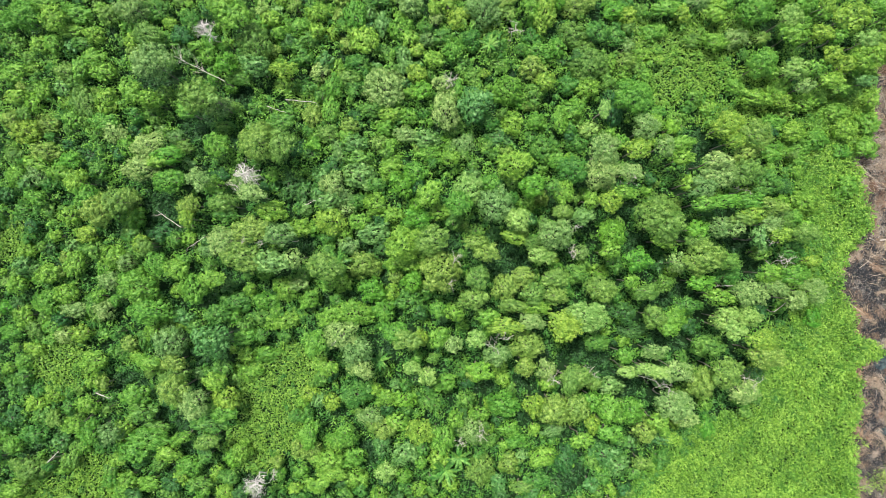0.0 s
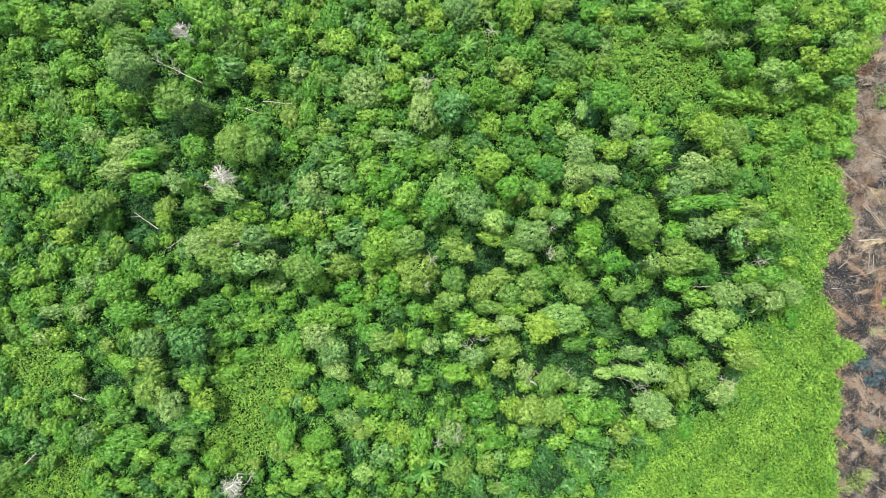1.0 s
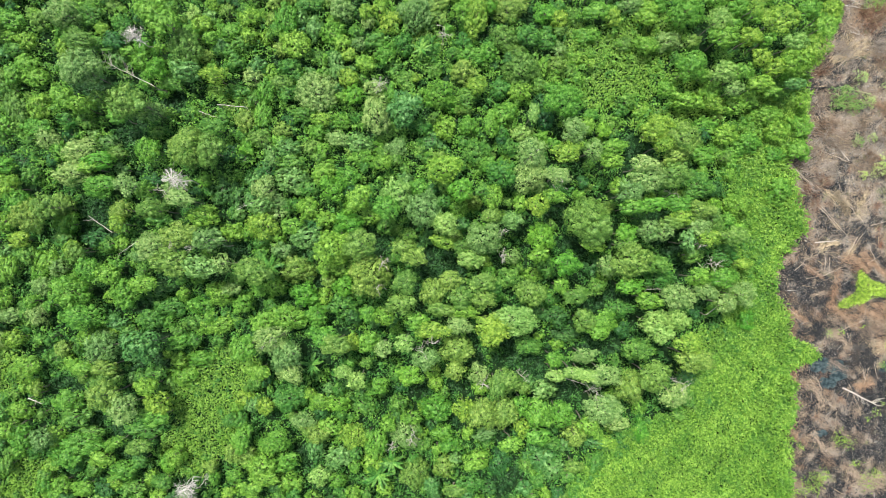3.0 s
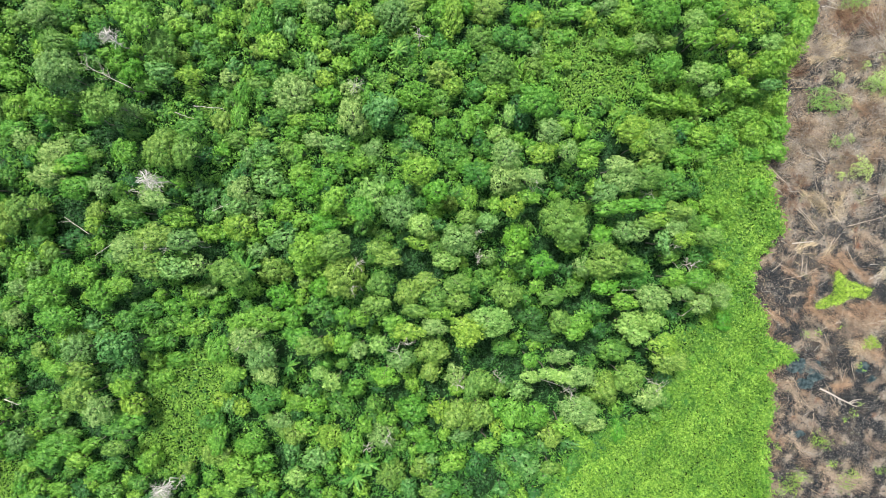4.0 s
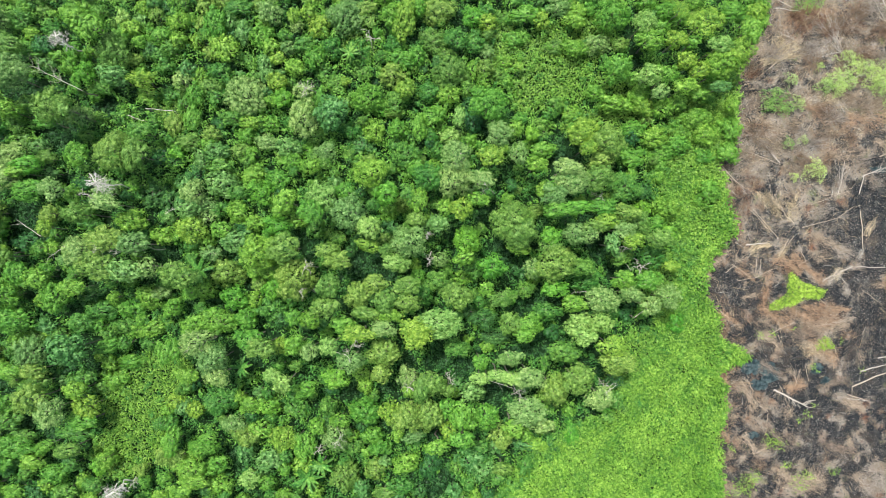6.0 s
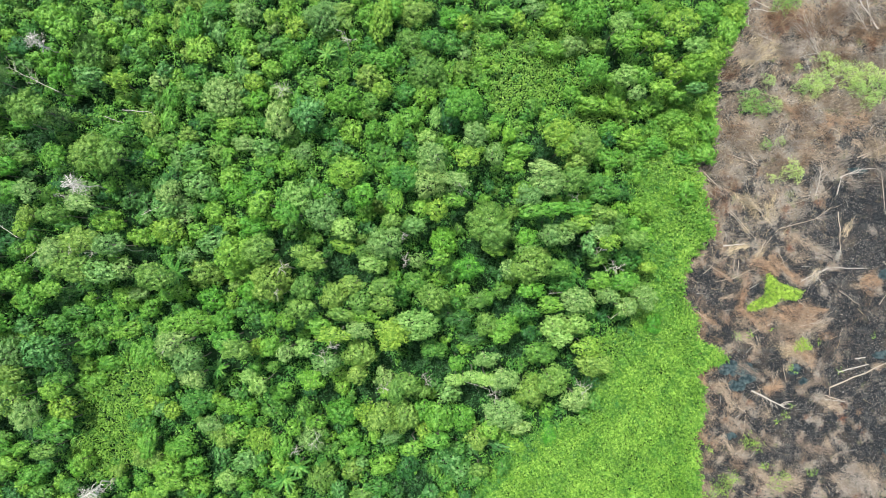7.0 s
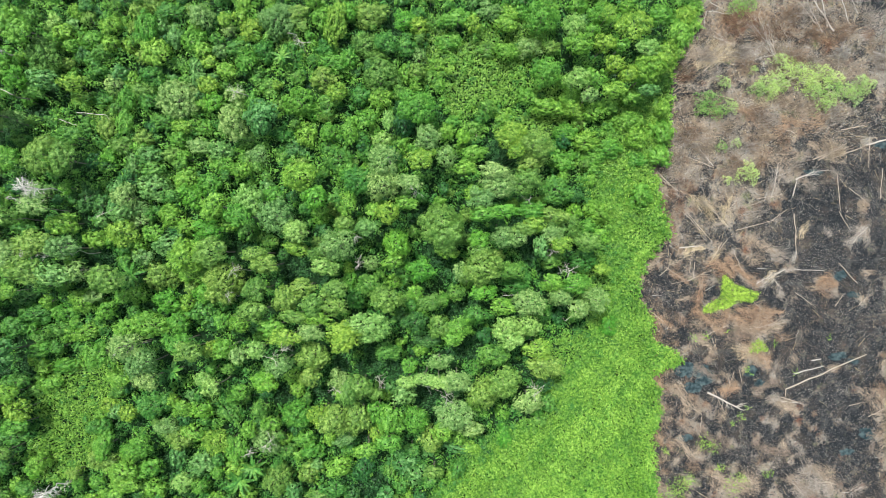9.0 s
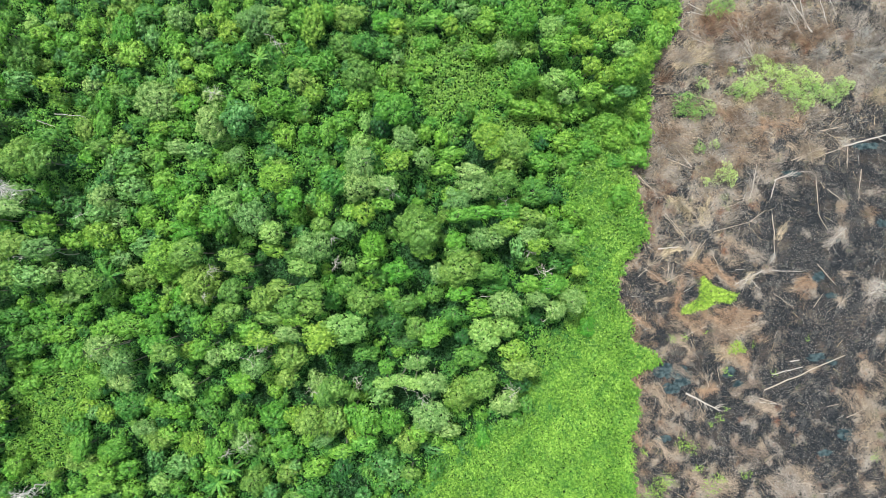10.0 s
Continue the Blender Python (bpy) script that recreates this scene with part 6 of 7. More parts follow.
# fallen wood on the burn: from, to, thickness, branches
WOOD = [(PALE_WOOD, BLEACHED, [(73.3, -21.5, 78.4, -24.2, 2.4, 7), (99.9, 32.3, 103.2, 30.7, 2.8, 0), (98.7, 17.5, 105.6, 19.3, 2.4, 1), (69.0, 1.4, 72.2, 1.7, 1.8, 0), (82.0, 25.5, 87.6, 28.3, 1.6, 5), (87.1, -18.7, 91.6, -17.4, 1.5, 0), (89.8, -16.6, 91.1, -16.3, 1.7, 0), (93.5, 35.4, 90.0, 41.2, 2.0, 3), (92.6, 36.1, 91.5, 41.4, 1.8, 3), (96.2, 36.7, 94.5, 41.3, 1.5, 2), (97.5, 38.4, 96.2, 41.2, 1.2, 1)]),
        (PALE_WOOD, BLEACHED, [(73.8, 38.8, 77.8, 38.2, 1.2, 0), (74.0, 40.3, 76.5, 38.8, 1.0, 0), (83.4, -3.1, 81.1, -4.4, 1.1, 5), (84.0, -2.9, 85.7, -2.1, 1.1, 5), (83.3, -2.8, 84.7, -4.9, 1.0, 4), (87.0, 9.4, 87.6, 12.1, 1.4, 2), (87.6, 12.1, 91.2, 13.6, 1.1, 3), (85.0, -23.0, 87.9, -23.3, 1.0, 1), (86.6, -2.1, 91.8, -2.4, 1.0, 0), (103.9, -4.2, 105.7, -4.6, 1.4, 4)]),
        (TAN_WOOD, TANNED, [(85.7, -21.1, 98.3, -15.6, 2.0, 0), (85.7, -21.1, 85.5, -22.2, 1.0, 0), (85.0, -22.4, 87.4, -23.1, 1.5, 0), (77.5, 21.7, 84.9, 25.3, 1.4, 3), (85.4, 30.1, 81.6, 37.7, 1.5, 8), (84.8, 29.4, 83.4, 36.4, 1.3, 6), (91.9, 35.3, 88.3, 40.0, 1.2, 5), (87.2, 6.7, 87.4, 0.3, 1.4, 1), (78.0, 4.1, 84.0, 5.7, 1.1, 4), (83.8, 5.7, 85.8, 7.3, 0.9, 2), (94.2, 12.9, 94.3, 7.0, 1.2, 1)]),
        (TAN_WOOD, TANNED, [(94.3, 7.0, 95.8, 4.0, 1.0, 1), (101.3, 13.8, 100.7, 8.8, 1.2, 3), (94.3, -1.2, 97.0, -4.5, 1.2, 1), (70.2, 7.1, 74.1, 2.3, 1.0, 1), (77.7, 0.5, 78.9, -2.4, 0.9, 1), (77.2, -2.0, 79.3, -0.6, 0.8, 0), (70.8, -0.8, 70.4, -3.0, 1.0, 0), (71.5, -0.9, 71.1, -3.2, 0.9, 0), (64.2, -8.5, 66.4, -10.3, 1.1, 0), (70.0, 6.8, 72.6, 3.7, 0.8, 0)]),
        (TAN_WOOD, TANNED, [(69.1, 16.2, 74.5, 14.0, 1.2, 2), (71.4, 18.4, 73.6, 14.9, 1.0, 3), (63.8, 14.0, 68.7, 10.4, 0.9, 2), (67.8, 11.3, 65.1, 14.0, 0.8, 2), (90.1, 15.2, 93.7, 16.7, 1.6, 3), (93.3, 15.4, 98.2, 17.2, 1.5, 2), (94.8, 19.9, 98.2, 20.5, 1.4, 1), (99.1, 18.7, 98.8, 13.8, 1.1, 1), (81.9, -9.4, 85.1, -11.2, 0.9, 1), (95.9, 10.7, 99.0, 8.0, 1.0, 1)]),
        (TAN_WOOD, TANNED, [(62.9, -2.1, 61.4, -5.6, 0.8, 1), (63.7, -1.2, 62.7, -4.3, 0.8, 1), (66.8, -1.6, 69.9, -3.9, 0.8, 2), (67.7, -4.3, 70.8, -3.7, 0.8, 1), (80.2, -6.7, 81.9, -8.5, 0.8, 1), (87.3, -5.8, 90.4, -8.1, 0.8, 2), (93.6, -8.1, 94.9, -5.9, 0.9, 1), (81.9, -11.2, 85.1, -10.7, 0.7, 1), (84.8, 14.8, 83.9, 10.3, 1.0, 3), (75.0, 25.6, 81.3, 23.7, 0.9, 4)]),
        (TAN_WOOD, TANNED, [(75.8, 2.3, 74.1, -0.5, 0.9, 1), (76.7, 2.8, 74.4, 0.1, 0.8, 0), (81.2, 9.0, 85.6, 9.8, 0.9, 3), (79.4, 7.7, 83.9, 9.4, 0.8, 2), (95.7, -23.8, 97.5, -23.3, 1.0, 2), (77.6, -18.3, 76.5, -21.0, 0.8, 1), (78.3, -17.8, 78.7, -20.1, 0.8, 1), (74.1, -12.9, 74.4, -14.2, 0.8, 3), (74.3, -20.9, 76.0, -25.0, 0.7, 1), (72.4, -25.4, 72.0, -27.2, 0.7, 0)]),
        (CHAR_WOOD, CHARRED, [(67.4, 26.0, 74.6, 25.6, 1.8, 2), (67.9, 25.4, 71.4, 26.0, 1.2, 1), (67.9, -34.2, 72.4, -34.5, 1.6, 1), (89.9, -21.9, 92.6, -21.1, 1.2, 1), (100.7, -16.7, 104.3, -15.3, 1.4, 1), (80.1, -21.0, 81.9, -18.8, 1.0, 1), (97.1, -9.5, 100.7, -10.8, 1.2, 0), (99.1, 11.1, 103.5, 12.1, 1.2, 1), (91.8, -13.0, 92.3, -14.8, 1.0, 0), (88.2, -10.8, 90.0, -12.1, 1.0, 0)])]
for material, label, rows in WOOD:
    for ax, ay, bx, by, th, br in rows:
        seed += 1
        fallen(ax, ay, bx, by, th * (0.06 if material == PALE_WOOD else 0.05), material, label, int(br), 0.35, seed, "fallen_branch" if th < 1.3 else "fallen_log")


def fan(ax, ay, bx, by, count, spread, thick, material, label, seed):
    """A fallen dead tree: a stem from its foot a, with branches that fan out towards b."""
    rng = np.random.default_rng(seed)
    root = new("fallen_dead_tree")
    root.location = (ax, ay, float(relief(np.array([ax]), np.array([ay]))[0]))
    end = np.array([bx - ax, by - ay, 0.0])
    length = np.linalg.norm(end)
    main = math.atan2(end[1], end[0])
    stem = bent(rng, (0, 0, thick), end * 0.75 + np.array([0, 0, 0.5]), 7, 0.02)
    part("trunk", tubes("trunk", [(stem, np.linspace(thick, thick * 0.4, 7))], material, 5), root)
    for k in range(count):
        s = stem[int(rng.integers(1, 7))]
        a = main + rng.normal() * spread
        reach = length * rng.uniform(0.25, 0.6)
        tip = s + np.array([math.cos(a), math.sin(a), rng.uniform(-0.1, 0.35)]) * reach
        limb = bent(rng, s, tip, 5, 0.05)
        runs = [(limb, np.linspace(thick * 0.38, thick * 0.14, 5))]
        for j in (2, 3):
            b = a + rng.normal() * 0.6
            runs.append((bent(rng, limb[j], limb[j] + np.array([math.cos(b), math.sin(b), rng.uniform(-0.1, 0.3)]) * reach * 0.4, 3, 0.06), np.linspace(thick * 0.2, thick * 0.1, 3)))
        part("branch", tubes("branch", runs, material, 4), root)
    return tagged(root, label, "dead tree", "fallen dead trees")


FANS = [(PALE_WOOD, [(74.5, 14.3, 69.2, 21.0, 1.3, 16), (85.1, 29.4, 81.4, 38.2, 1.5, 22), (77.8, 33.4, 73.3, 35.2, 0.9, 12), (87.6, 12.2, 92.4, 13.8, 1.1, 8), (83.6, 9.2, 84.6, 15.0, 1.1, 10), (99.0, 4.5, 95.4, 1.5, 1.1, 14), (83.8, -3.3, 85.6, -1.9, 1.0, 7)]),
        (PALE_WOOD, [(83.8, -3.1, 81.8, -4.7, 1.0, 6), (104.3, -4.6, 102.1, -6.4, 1.2, 14), (103.9, -5.5, 107.0, -6.9, 1.2, 12), (103.2, 29.8, 105.5, 33.4, 1.2, 16), (104.1, 27.1, 101.9, 29.8, 1.0, 12), (91.9, 35.1, 89.0, 40.2, 1.3, 10), (95.6, 34.4, 94.7, 32.6, 1.0, 8)]),
        (TAN_WOOD, [(76.7, 4.8, 71.8, 9.5, 1.2, 20), (75.8, 6.3, 78.5, 9.4, 1.0, 12), (87.5, 19.4, 81.3, 22.0, 1.0, 16), (85.3, 20.6, 80.4, 22.4, 0.9, 12), (91.0, 15.1, 95.1, 17.6, 1.4, 12), (84.8, 25.1, 88.9, 22.8, 1.0, 12), (65.1, 14.0, 68.7, 10.0, 0.9, 10)]),
        (TAN_WOOD, [(72.8, 29.2, 77.3, 33.4, 0.9, 14), (72.4, 30.8, 76.0, 33.8, 0.8, 12), (69.2, 27.9, 72.4, 31.0, 0.8, 10), (65.9, -3.0, 69.0, 0.1, 0.8, 10), (70.3, -3.9, 73.5, -2.1, 0.8, 8), (79.7, -11.6, 85.5, -10.3, 0.9, 12), (72.5, -12.9, 77.5, -10.2, 0.9, 10), (97.2, -8.1, 99.0, -5.9, 0.8, 8)]),
        (TAN_WOOD, [(80.1, -16.5, 78.8, -14.0, 0.8, 10), (76.9, -20.5, 76.1, -17.8, 0.8, 9), (70.2, -21.8, 68.5, -19.1, 0.8, 9), (72.4, -25.0, 69.8, -23.2, 0.7, 9), (80.9, -36.2, 78.6, -34.0, 0.8, 9), (93.4, -36.3, 89.8, -34.9, 0.9, 14), (88.5, -38.1, 86.2, -35.4, 0.9, 12), (98.8, -25.6, 102.4, -23.4, 0.9, 12)])]
for material, rows in FANS:
    for ax, ay, bx, by, th, count in rows:
        seed += 1
        fan(ax, ay, bx, by, int(count), 0.55, th * 0.06, material, "fallen dead tree with thin bare branches on burnt ground", seed)


def fresh_shrub(x, y, radius, height, seed, material=None, label="fresh light-green shrub sprouting on burnt ground"):
    """A low leafy shrub with open tufts on thin stems."""
    rng = np.random.default_rng(seed)
    root = new("green_shrub")
    root.location = (x, y, 0)
    n = int(125 * radius ** 2) + 12
    a, q = rng.uniform(0, 6.28, n), np.sqrt(rng.uniform(0, 1, n)) * radius
    q = q * (1 + 0.3 * np.sin(3 * a + seed) + 0.2 * np.sin(5 * a + 2 * seed))
    p = np.stack([np.cos(a) * q, np.sin(a) * q, height * (1 - 0.5 * np.clip(q / radius, 0, 1.3) ** 2) * rng.uniform(0.5, 1.0, n)], 1)
    v, f = rosettes(rng, p, np.array([0, 0, 1.0]) + rng.normal(size=(n, 3)) * 0.45, 0.135, 0.05, 6)
    part("foliage", mesh_of("foliage", v, f, material or SPRING), root)
    runs = [(bent(rng, (0, 0, -0.1), p[j] * 0.95, 5, 0.06), np.linspace(0.05, 0.02, 5)) for j in range(0, n, max(1, n // 8))]
    part("stem", tubes("stem", runs, TAN_WOOD, 4), root)
    return tagged(root, label, "shrub", "fresh growth on the burn")


for x, y, r in [(79.5, 13.0, 1.79), (82.5, 26.8, 1.96), (84.6, 30.6, 1.34), (88.3, 27.9, 1.79), (91.0, 28.1, 2.32), (92.9, 26.1, 1.79), (91.4, 23.8, 1.25), (96.1, 25.2, 1.61), (97.2, 27.1, 1.34), (99.5, 27.1, 0.80), (80.7, 29.5, 0.71), (75.8, 27.3, 1.07), (76.8, 23.5, 1.25), (78.0, 17.9, 0.80), (81.1, 26.3, 1.25), (89.9, 25.8, 1.25), (76.6, 12.1, 0.71), (86.7, 30.6, 0.98), (87.6, 29.2, 1.16), (85.8, 29.0, 1.16), (84.3, 27.7, 1.16), (83.4, 25.9, 1.25), (85.2, 26.8, 1.07), (89.6, 26.5, 1.43), (92.3, 24.5, 1.25), (93.6, 27.6, 1.25), (95.0, 25.8, 1.25), (98.5, 26.4, 0.98)]:
    seed += 1
    fresh_shrub(x, y, r, 2.4 if r > 1 else 1.0, seed)
for x, y, r in [(73.6, 24.4, 1.96), (75.1, 22.8, 1.25), (72.2, 23.3, 1.07), (75.6, 17.3, 0.89), (78.1, 39.2, 1.43), (79.9, 40.2, 1.61)]:
    seed += 1
    fresh_shrub(x, y, r, 1.6, seed, LEAF["bright"], "mid-green leafy shrub that survived beside the burn")


def grass_mat(ax, ay, bx, by, half, count, tone, seed):
    """Long dead grass laid flat one way by the heat, from a to b."""
    rng = np.random.default_rng(seed)
    length = math.hypot(bx - ax, by - ay)
    d, s = np.array([bx - ax, by - ay]) / length, np.array([ay - by, bx - ax]) / length
    n = int(count)
    u, w = rng.uniform(-0.1, 0.9, n), np.clip(rng.normal(size=n) * 0.5, -1.1, 1.1)
    w *= 0.7 + 0.3 * np.sin(u * 7 + seed)
    bow = 0.35 * half * np.sin(u * 2.4 + seed)
    xy = d * (u * length)[:, None] + s * (w * half + bow)[:, None]
    turn = rng.normal(size=n) * 0.26 + 0.5 * np.sin(w * 2 + u * 4 + seed) + np.where(rng.uniform(size=n) < 0.12, rng.normal(size=n), 0)
    le = rng.uniform(0.35, 1.15, n)
    way = np.outer(np.cos(turn), d) + np.outer(np.sin(turn), s)
    more = turn + rng.normal(size=n) * 0.3
    end = np.outer(np.cos(more), d) + np.outer(np.sin(more), s)
    across = np.stack([-way[:, 1], way[:, 0]], 1) * (rng.uniform(0.006, 0.018, n))[:, None]
    z0 = relief(ax + xy[:, 0], ay + xy[:, 1]) + rng.uniform(0.02, 0.16, n)
    joint = lambda q, off, h: np.concatenate([q + off, h[:, None]], 1)
    mid, tip = xy + way * (le * 0.55)[:, None], xy + way * (le * 0.55)[:, None] + end * (le * 0.45)[:, None]
    rise = rng.uniform(0.02, 0.28, n)
    v = np.stack([joint(xy, -across, z0), joint(xy, across, z0), joint(mid, across, z0 + rise), joint(mid, -across, z0 + rise),
                  joint(tip, across * 0.4, z0 + rise * 0.5), joint(tip, -across * 0.4, z0 + rise * 0.5)], 1).reshape(-1, 3)
    k = np.arange(n)[:, None] * 6
    me = mesh_of("dead_grass", v, np.concatenate([k + np.array([[0, 1, 2, 3]]), k + np.array([[3, 2, 4, 5]])]), TWIG[tone])
    ob = new("dead_grass", me)
    ob.location = (ax, ay, 0)
    words = {"scorched": "orange-brown scorched grass laid flat on peat", "tan": "tan dry grass laid flat on burnt peat", "straw": "straw-coloured long dry grass laid flat on peat", "umber": "dull brown dead grass laid flat on peat", "grey": "grey-brown dry stalks laid flat on burnt peat"}
    return tagged(ob, words[tone], "dead grass", "matted dead grass")


MATS = {
    "scorched": [(72.7, -3.0, 71.2, -8.4, 0.9, 220), (73.5, -1.2, 77.7, -3.1, 1.2, 350), (76.2, -1.3, 82.2, -4.4, 1.3, 420), (71.2, -8.6, 76.6, -11.1, 1.4, 420), (76.6, -9.0, 83.7, -10.5, 1.8, 600), (78.4, -8.0, 85.5, -9.4, 1.1, 350), (67.7, -2.3, 70.2, -4.6, 0.7, 110), (64.2, -9.7, 67.6, -11.1, 1.0, 200), (78.8, -15.4, 83.7, -16.5, 1.8, 450), (75.6, -21.8, 77.6, -20.1, 1.2, 260)],
    "scorched ": [(64.9, -16.4, 64.2, -12.8, 0.9, 220), (65.3, -20.9, 64.4, -17.3, 0.9, 220), (65.7, -29.8, 64.8, -25.4, 0.9, 220), (75.1, 35.4, 80.5, 38.9, 1.8, 420), (78.2, 37.2, 84.0, 38.0, 2.0, 420), (90.7, 34.4, 94.7, 33.5, 1.4, 260), (77.7, 24.2, 83.9, 21.5, 1.8, 380), (85.7, 22.4, 92.9, 21.4, 2.2, 460), (80.3, 17.9, 86.6, 20.1, 1.8, 380), (90.9, -4.1, 93.6, -5.2, 1.5, 260)],
    "tan": [(64.3, -1.9, 66.3, 0.4, 0.6, 110), (63.0, -3.0, 62.3, -6.1, 0.4, 70), (68.5, -7.0, 70.8, -6.2, 0.4, 70), (73.0, -8.0, 75.7, -8.4, 0.7, 110), (79.2, -10.7, 85.1, -12.1, 1.4, 360), (78.8, -14.0, 81.0, -17.4, 1.2, 260), (71.6, -12.9, 74.3, -15.1, 1.0, 200), (67.5, -20.9, 70.7, -23.6, 1.2, 260), (68.4, -29.0, 72.0, -31.7, 1.2, 260), (74.6, -34.4, 80.0, -37.1, 1.6, 360), (98.9, -21.1, 104.2, -27.4, 2.4, 260)],
    "tan ": [(101.6, -16.7, 104.9, -22.1, 2.2, 160), (100.6, -28.3, 104.9, -33.7, 2.4, 220), (69.7, 31.0, 74.6, 32.3, 1.6, 320), (70.5, 21.6, 75.9, 19.3, 1.8, 360), (81.2, 16.6, 88.4, 15.2, 1.8, 360), (90.2, 18.3, 95.5, 16.0, 1.6, 320), (80.2, 3.2, 83.8, 0.0, 1.3, 260), (84.5, -23.3, 87.4, -25.1, 1.1, 220), (75.5, -37.1, 81.8, -35.3, 1.6, 320), (88.9, -33.6, 94.3, -36.3, 1.8, 160)],
    "straw": [(71.9, 30.1, 76.0, 33.2, 1.4, 240), (73.7, 30.8, 77.9, 33.6, 1.3, 220), (71.3, 9.9, 74.4, 6.8, 1.1, 130), (75.8, 5.4, 77.8, 9.5, 1.0, 110), (69.9, 0.1, 72.6, 1.4, 0.8, 140)],
    "grey": [(82.2, 35.8, 81.3, 30.9, 1.8, 320), (68.7, 17.1, 73.6, 19.8, 1.8, 320), (88.0, 29.9, 84.0, 34.4, 1.6, 300), (97.4, 35.2, 102.8, 37.9, 2.4, 420), (100.5, 27.2, 105.0, 31.6, 2.4, 460), (87.1, -35.4, 93.4, -38.1, 2.0, 380)],
    "umber": [(72.8, 35.4, 76.9, 34.1, 1.6, 320), (69.2, 22.0, 71.4, 25.6, 1.6, 320), (92.0, 31.7, 98.3, 30.3, 2.2, 420), (89.8, 36.6, 97.4, 36.1, 2.2, 420), (75.8, 13.9, 81.2, 12.1, 1.8, 320), (76.5, -12.9, 81.0, -13.4, 1.4, 260), (71.1, -18.2, 75.2, -19.3, 1.3, 260), (81.0, -21.9, 83.7, -19.2, 1.3, 240), (72.0, -27.2, 77.3, -29.9, 1.6, 300), (80.9, -29.0, 86.3, -31.8, 1.8, 320)],
}
for tone, rows in MATS.items():
    for ax, ay, bx, by, half, count in rows:
        seed += 1
        grass_mat(ax, ay, bx, by, half, count * 1.5, tone.strip(), seed)

# ferns resprouting on the burn
def inside(px, py, corners):
    """Which of the points lie in the polygon."""
    hit = np.zeros(len(px), bool)
    for (ax, ay), (bx, by) in zip(corners, corners[1:] + corners[:1]):
        hit ^= ((ay > py) != (by > py)) & (px < (bx - ax) * (py - ay) / (by - ay + 1e-9) + ax)
    return hit


WEDGE = [(76.0, -2.9), (77.5, -4.4), (81.5, -6.0), (80.6, -7.1), (78.1, -7.0), (76.8, -7.9), (73.6, -8.9), (72.6, -8.8), (72.7, -7.9), (75.4, -6.6), (75.7, -4.4)]
wx, wy = rng.uniform(72, 82, 9000), rng.uniform(-9.5, -2.5, 9000)
ok = inside(wx + rng.normal(size=9000) * 0.12, wy + rng.normal(size=9000) * 0.12, WEDGE)
pts = [np.stack([wx[ok], wy[ok]], 1)]
for x, y, r in [(81.3, -14.2, 1.05), (82.2, -14.6, 0.6), (80.3, -14.8, 0.5)]:
    n = int(r * r * 170)
    a, q = rng.uniform(0, 6.28, n), np.sqrt(rng.uniform(0, 1, n)) * r
    pts.append(np.stack([x + np.cos(a) * q, y + np.sin(a) * q], 1))
xy = np.concatenate(pts)
fronds("resprouting_ferns", xy, 0.1 + rng.uniform(0, 0.3, len(xy)), FERN, "bright green fern patches resprouting on burnt peat", 13, 0.32, 0.095)


pts = []
for x, y, r in [(72.7, -29.6, 1.25), (74.1, -30.2, 1.07), (68.7, -36.5, 1.79), (70.0, -35.1, 1.25), (77.3, -36.1, 1.61), (78.5, -35.0, 1.07), (67.3, -37.3, 1.25), (75.4, -33.4, 0.89), (66.5, -30.6, 0.71), (82.5, -34.3, 0.89), (63.1, -8.8, 0.45), (71.1, -12.8, 0.71), (73.1, -12.7, 0.71), (79.5, -17.8, 0.63), (84.0, -13.8, 0.45), (78.6, -25.4, 0.71), (79.5, -24.0, 0.54), (76.4, -12.0, 0.45), (80.4, -18.7, 0.45), (77.2, -26.3, 0.54), (87.1, -18.3, 0.45), (72.8, -28.0, 0.36), (92.5, -13.0, 0.45), (103.1, -31.8, 0.80)]:
    n = int(r * r * 48)
    a, q = rng.uniform(0, 6.28, n), np.sqrt(rng.uniform(0, 1, n)) * r * rng.uniform(0.6, 1.3, n)
    pts.append(np.stack([x + np.cos(a) * q, y + np.sin(a) * q], 1))
xy = np.concatenate(pts)
fronds("thin_ferns", xy, 0.05 + rng.uniform(0, 0.25, len(xy)), FERN, "thin green fern shoots coming up through burnt peat", 14, 0.30, 0.10)


def litter(name, n, tone, length, width, mask, label, seed):
    """Short dead stalks lying about the burnt ground."""
    rng = np.random.default_rng(seed)
    x, y = rng.uniform(61, 112, n), rng.uniform(-46, 46, n)
    ok = (x > edge(y) - 0.3) & (mask(x, y) > rng.uniform(0, 1, n)) & (pond_depth(x, y) < 0.3)
    x, y = x[ok], y[ok]
    n = len(x)
    a = smooth_noise(x, y, 0.25, seed) * 4 + rng.normal(size=n) * 0.7
    d = np.stack([np.cos(a), np.sin(a), rng.uniform(-0.05, 0.35, n)], 1) * (length * rng.uniform(0.4, 1.5, n))[:, None]
    s = np.stack([-np.sin(a), np.cos(a), rng.normal(size=n) * 0.3], 1) * (width * rng.uniform(0.5, 1.5, n))[:, None] * 0.5
    p = np.stack([x, y, relief(x, y) + rng.uniform(0.01, 0.12, n)], 1)
    v = np.stack([p - s, p + s, p + d + s * 0.4, p + d - s * 0.4], 1).reshape(-1, 3)
    return tagged(new(name, mesh_of(name, v, np.arange(4 * n).reshape(-1, 4), TWIG[tone])), label, "litter", kind="stuff")


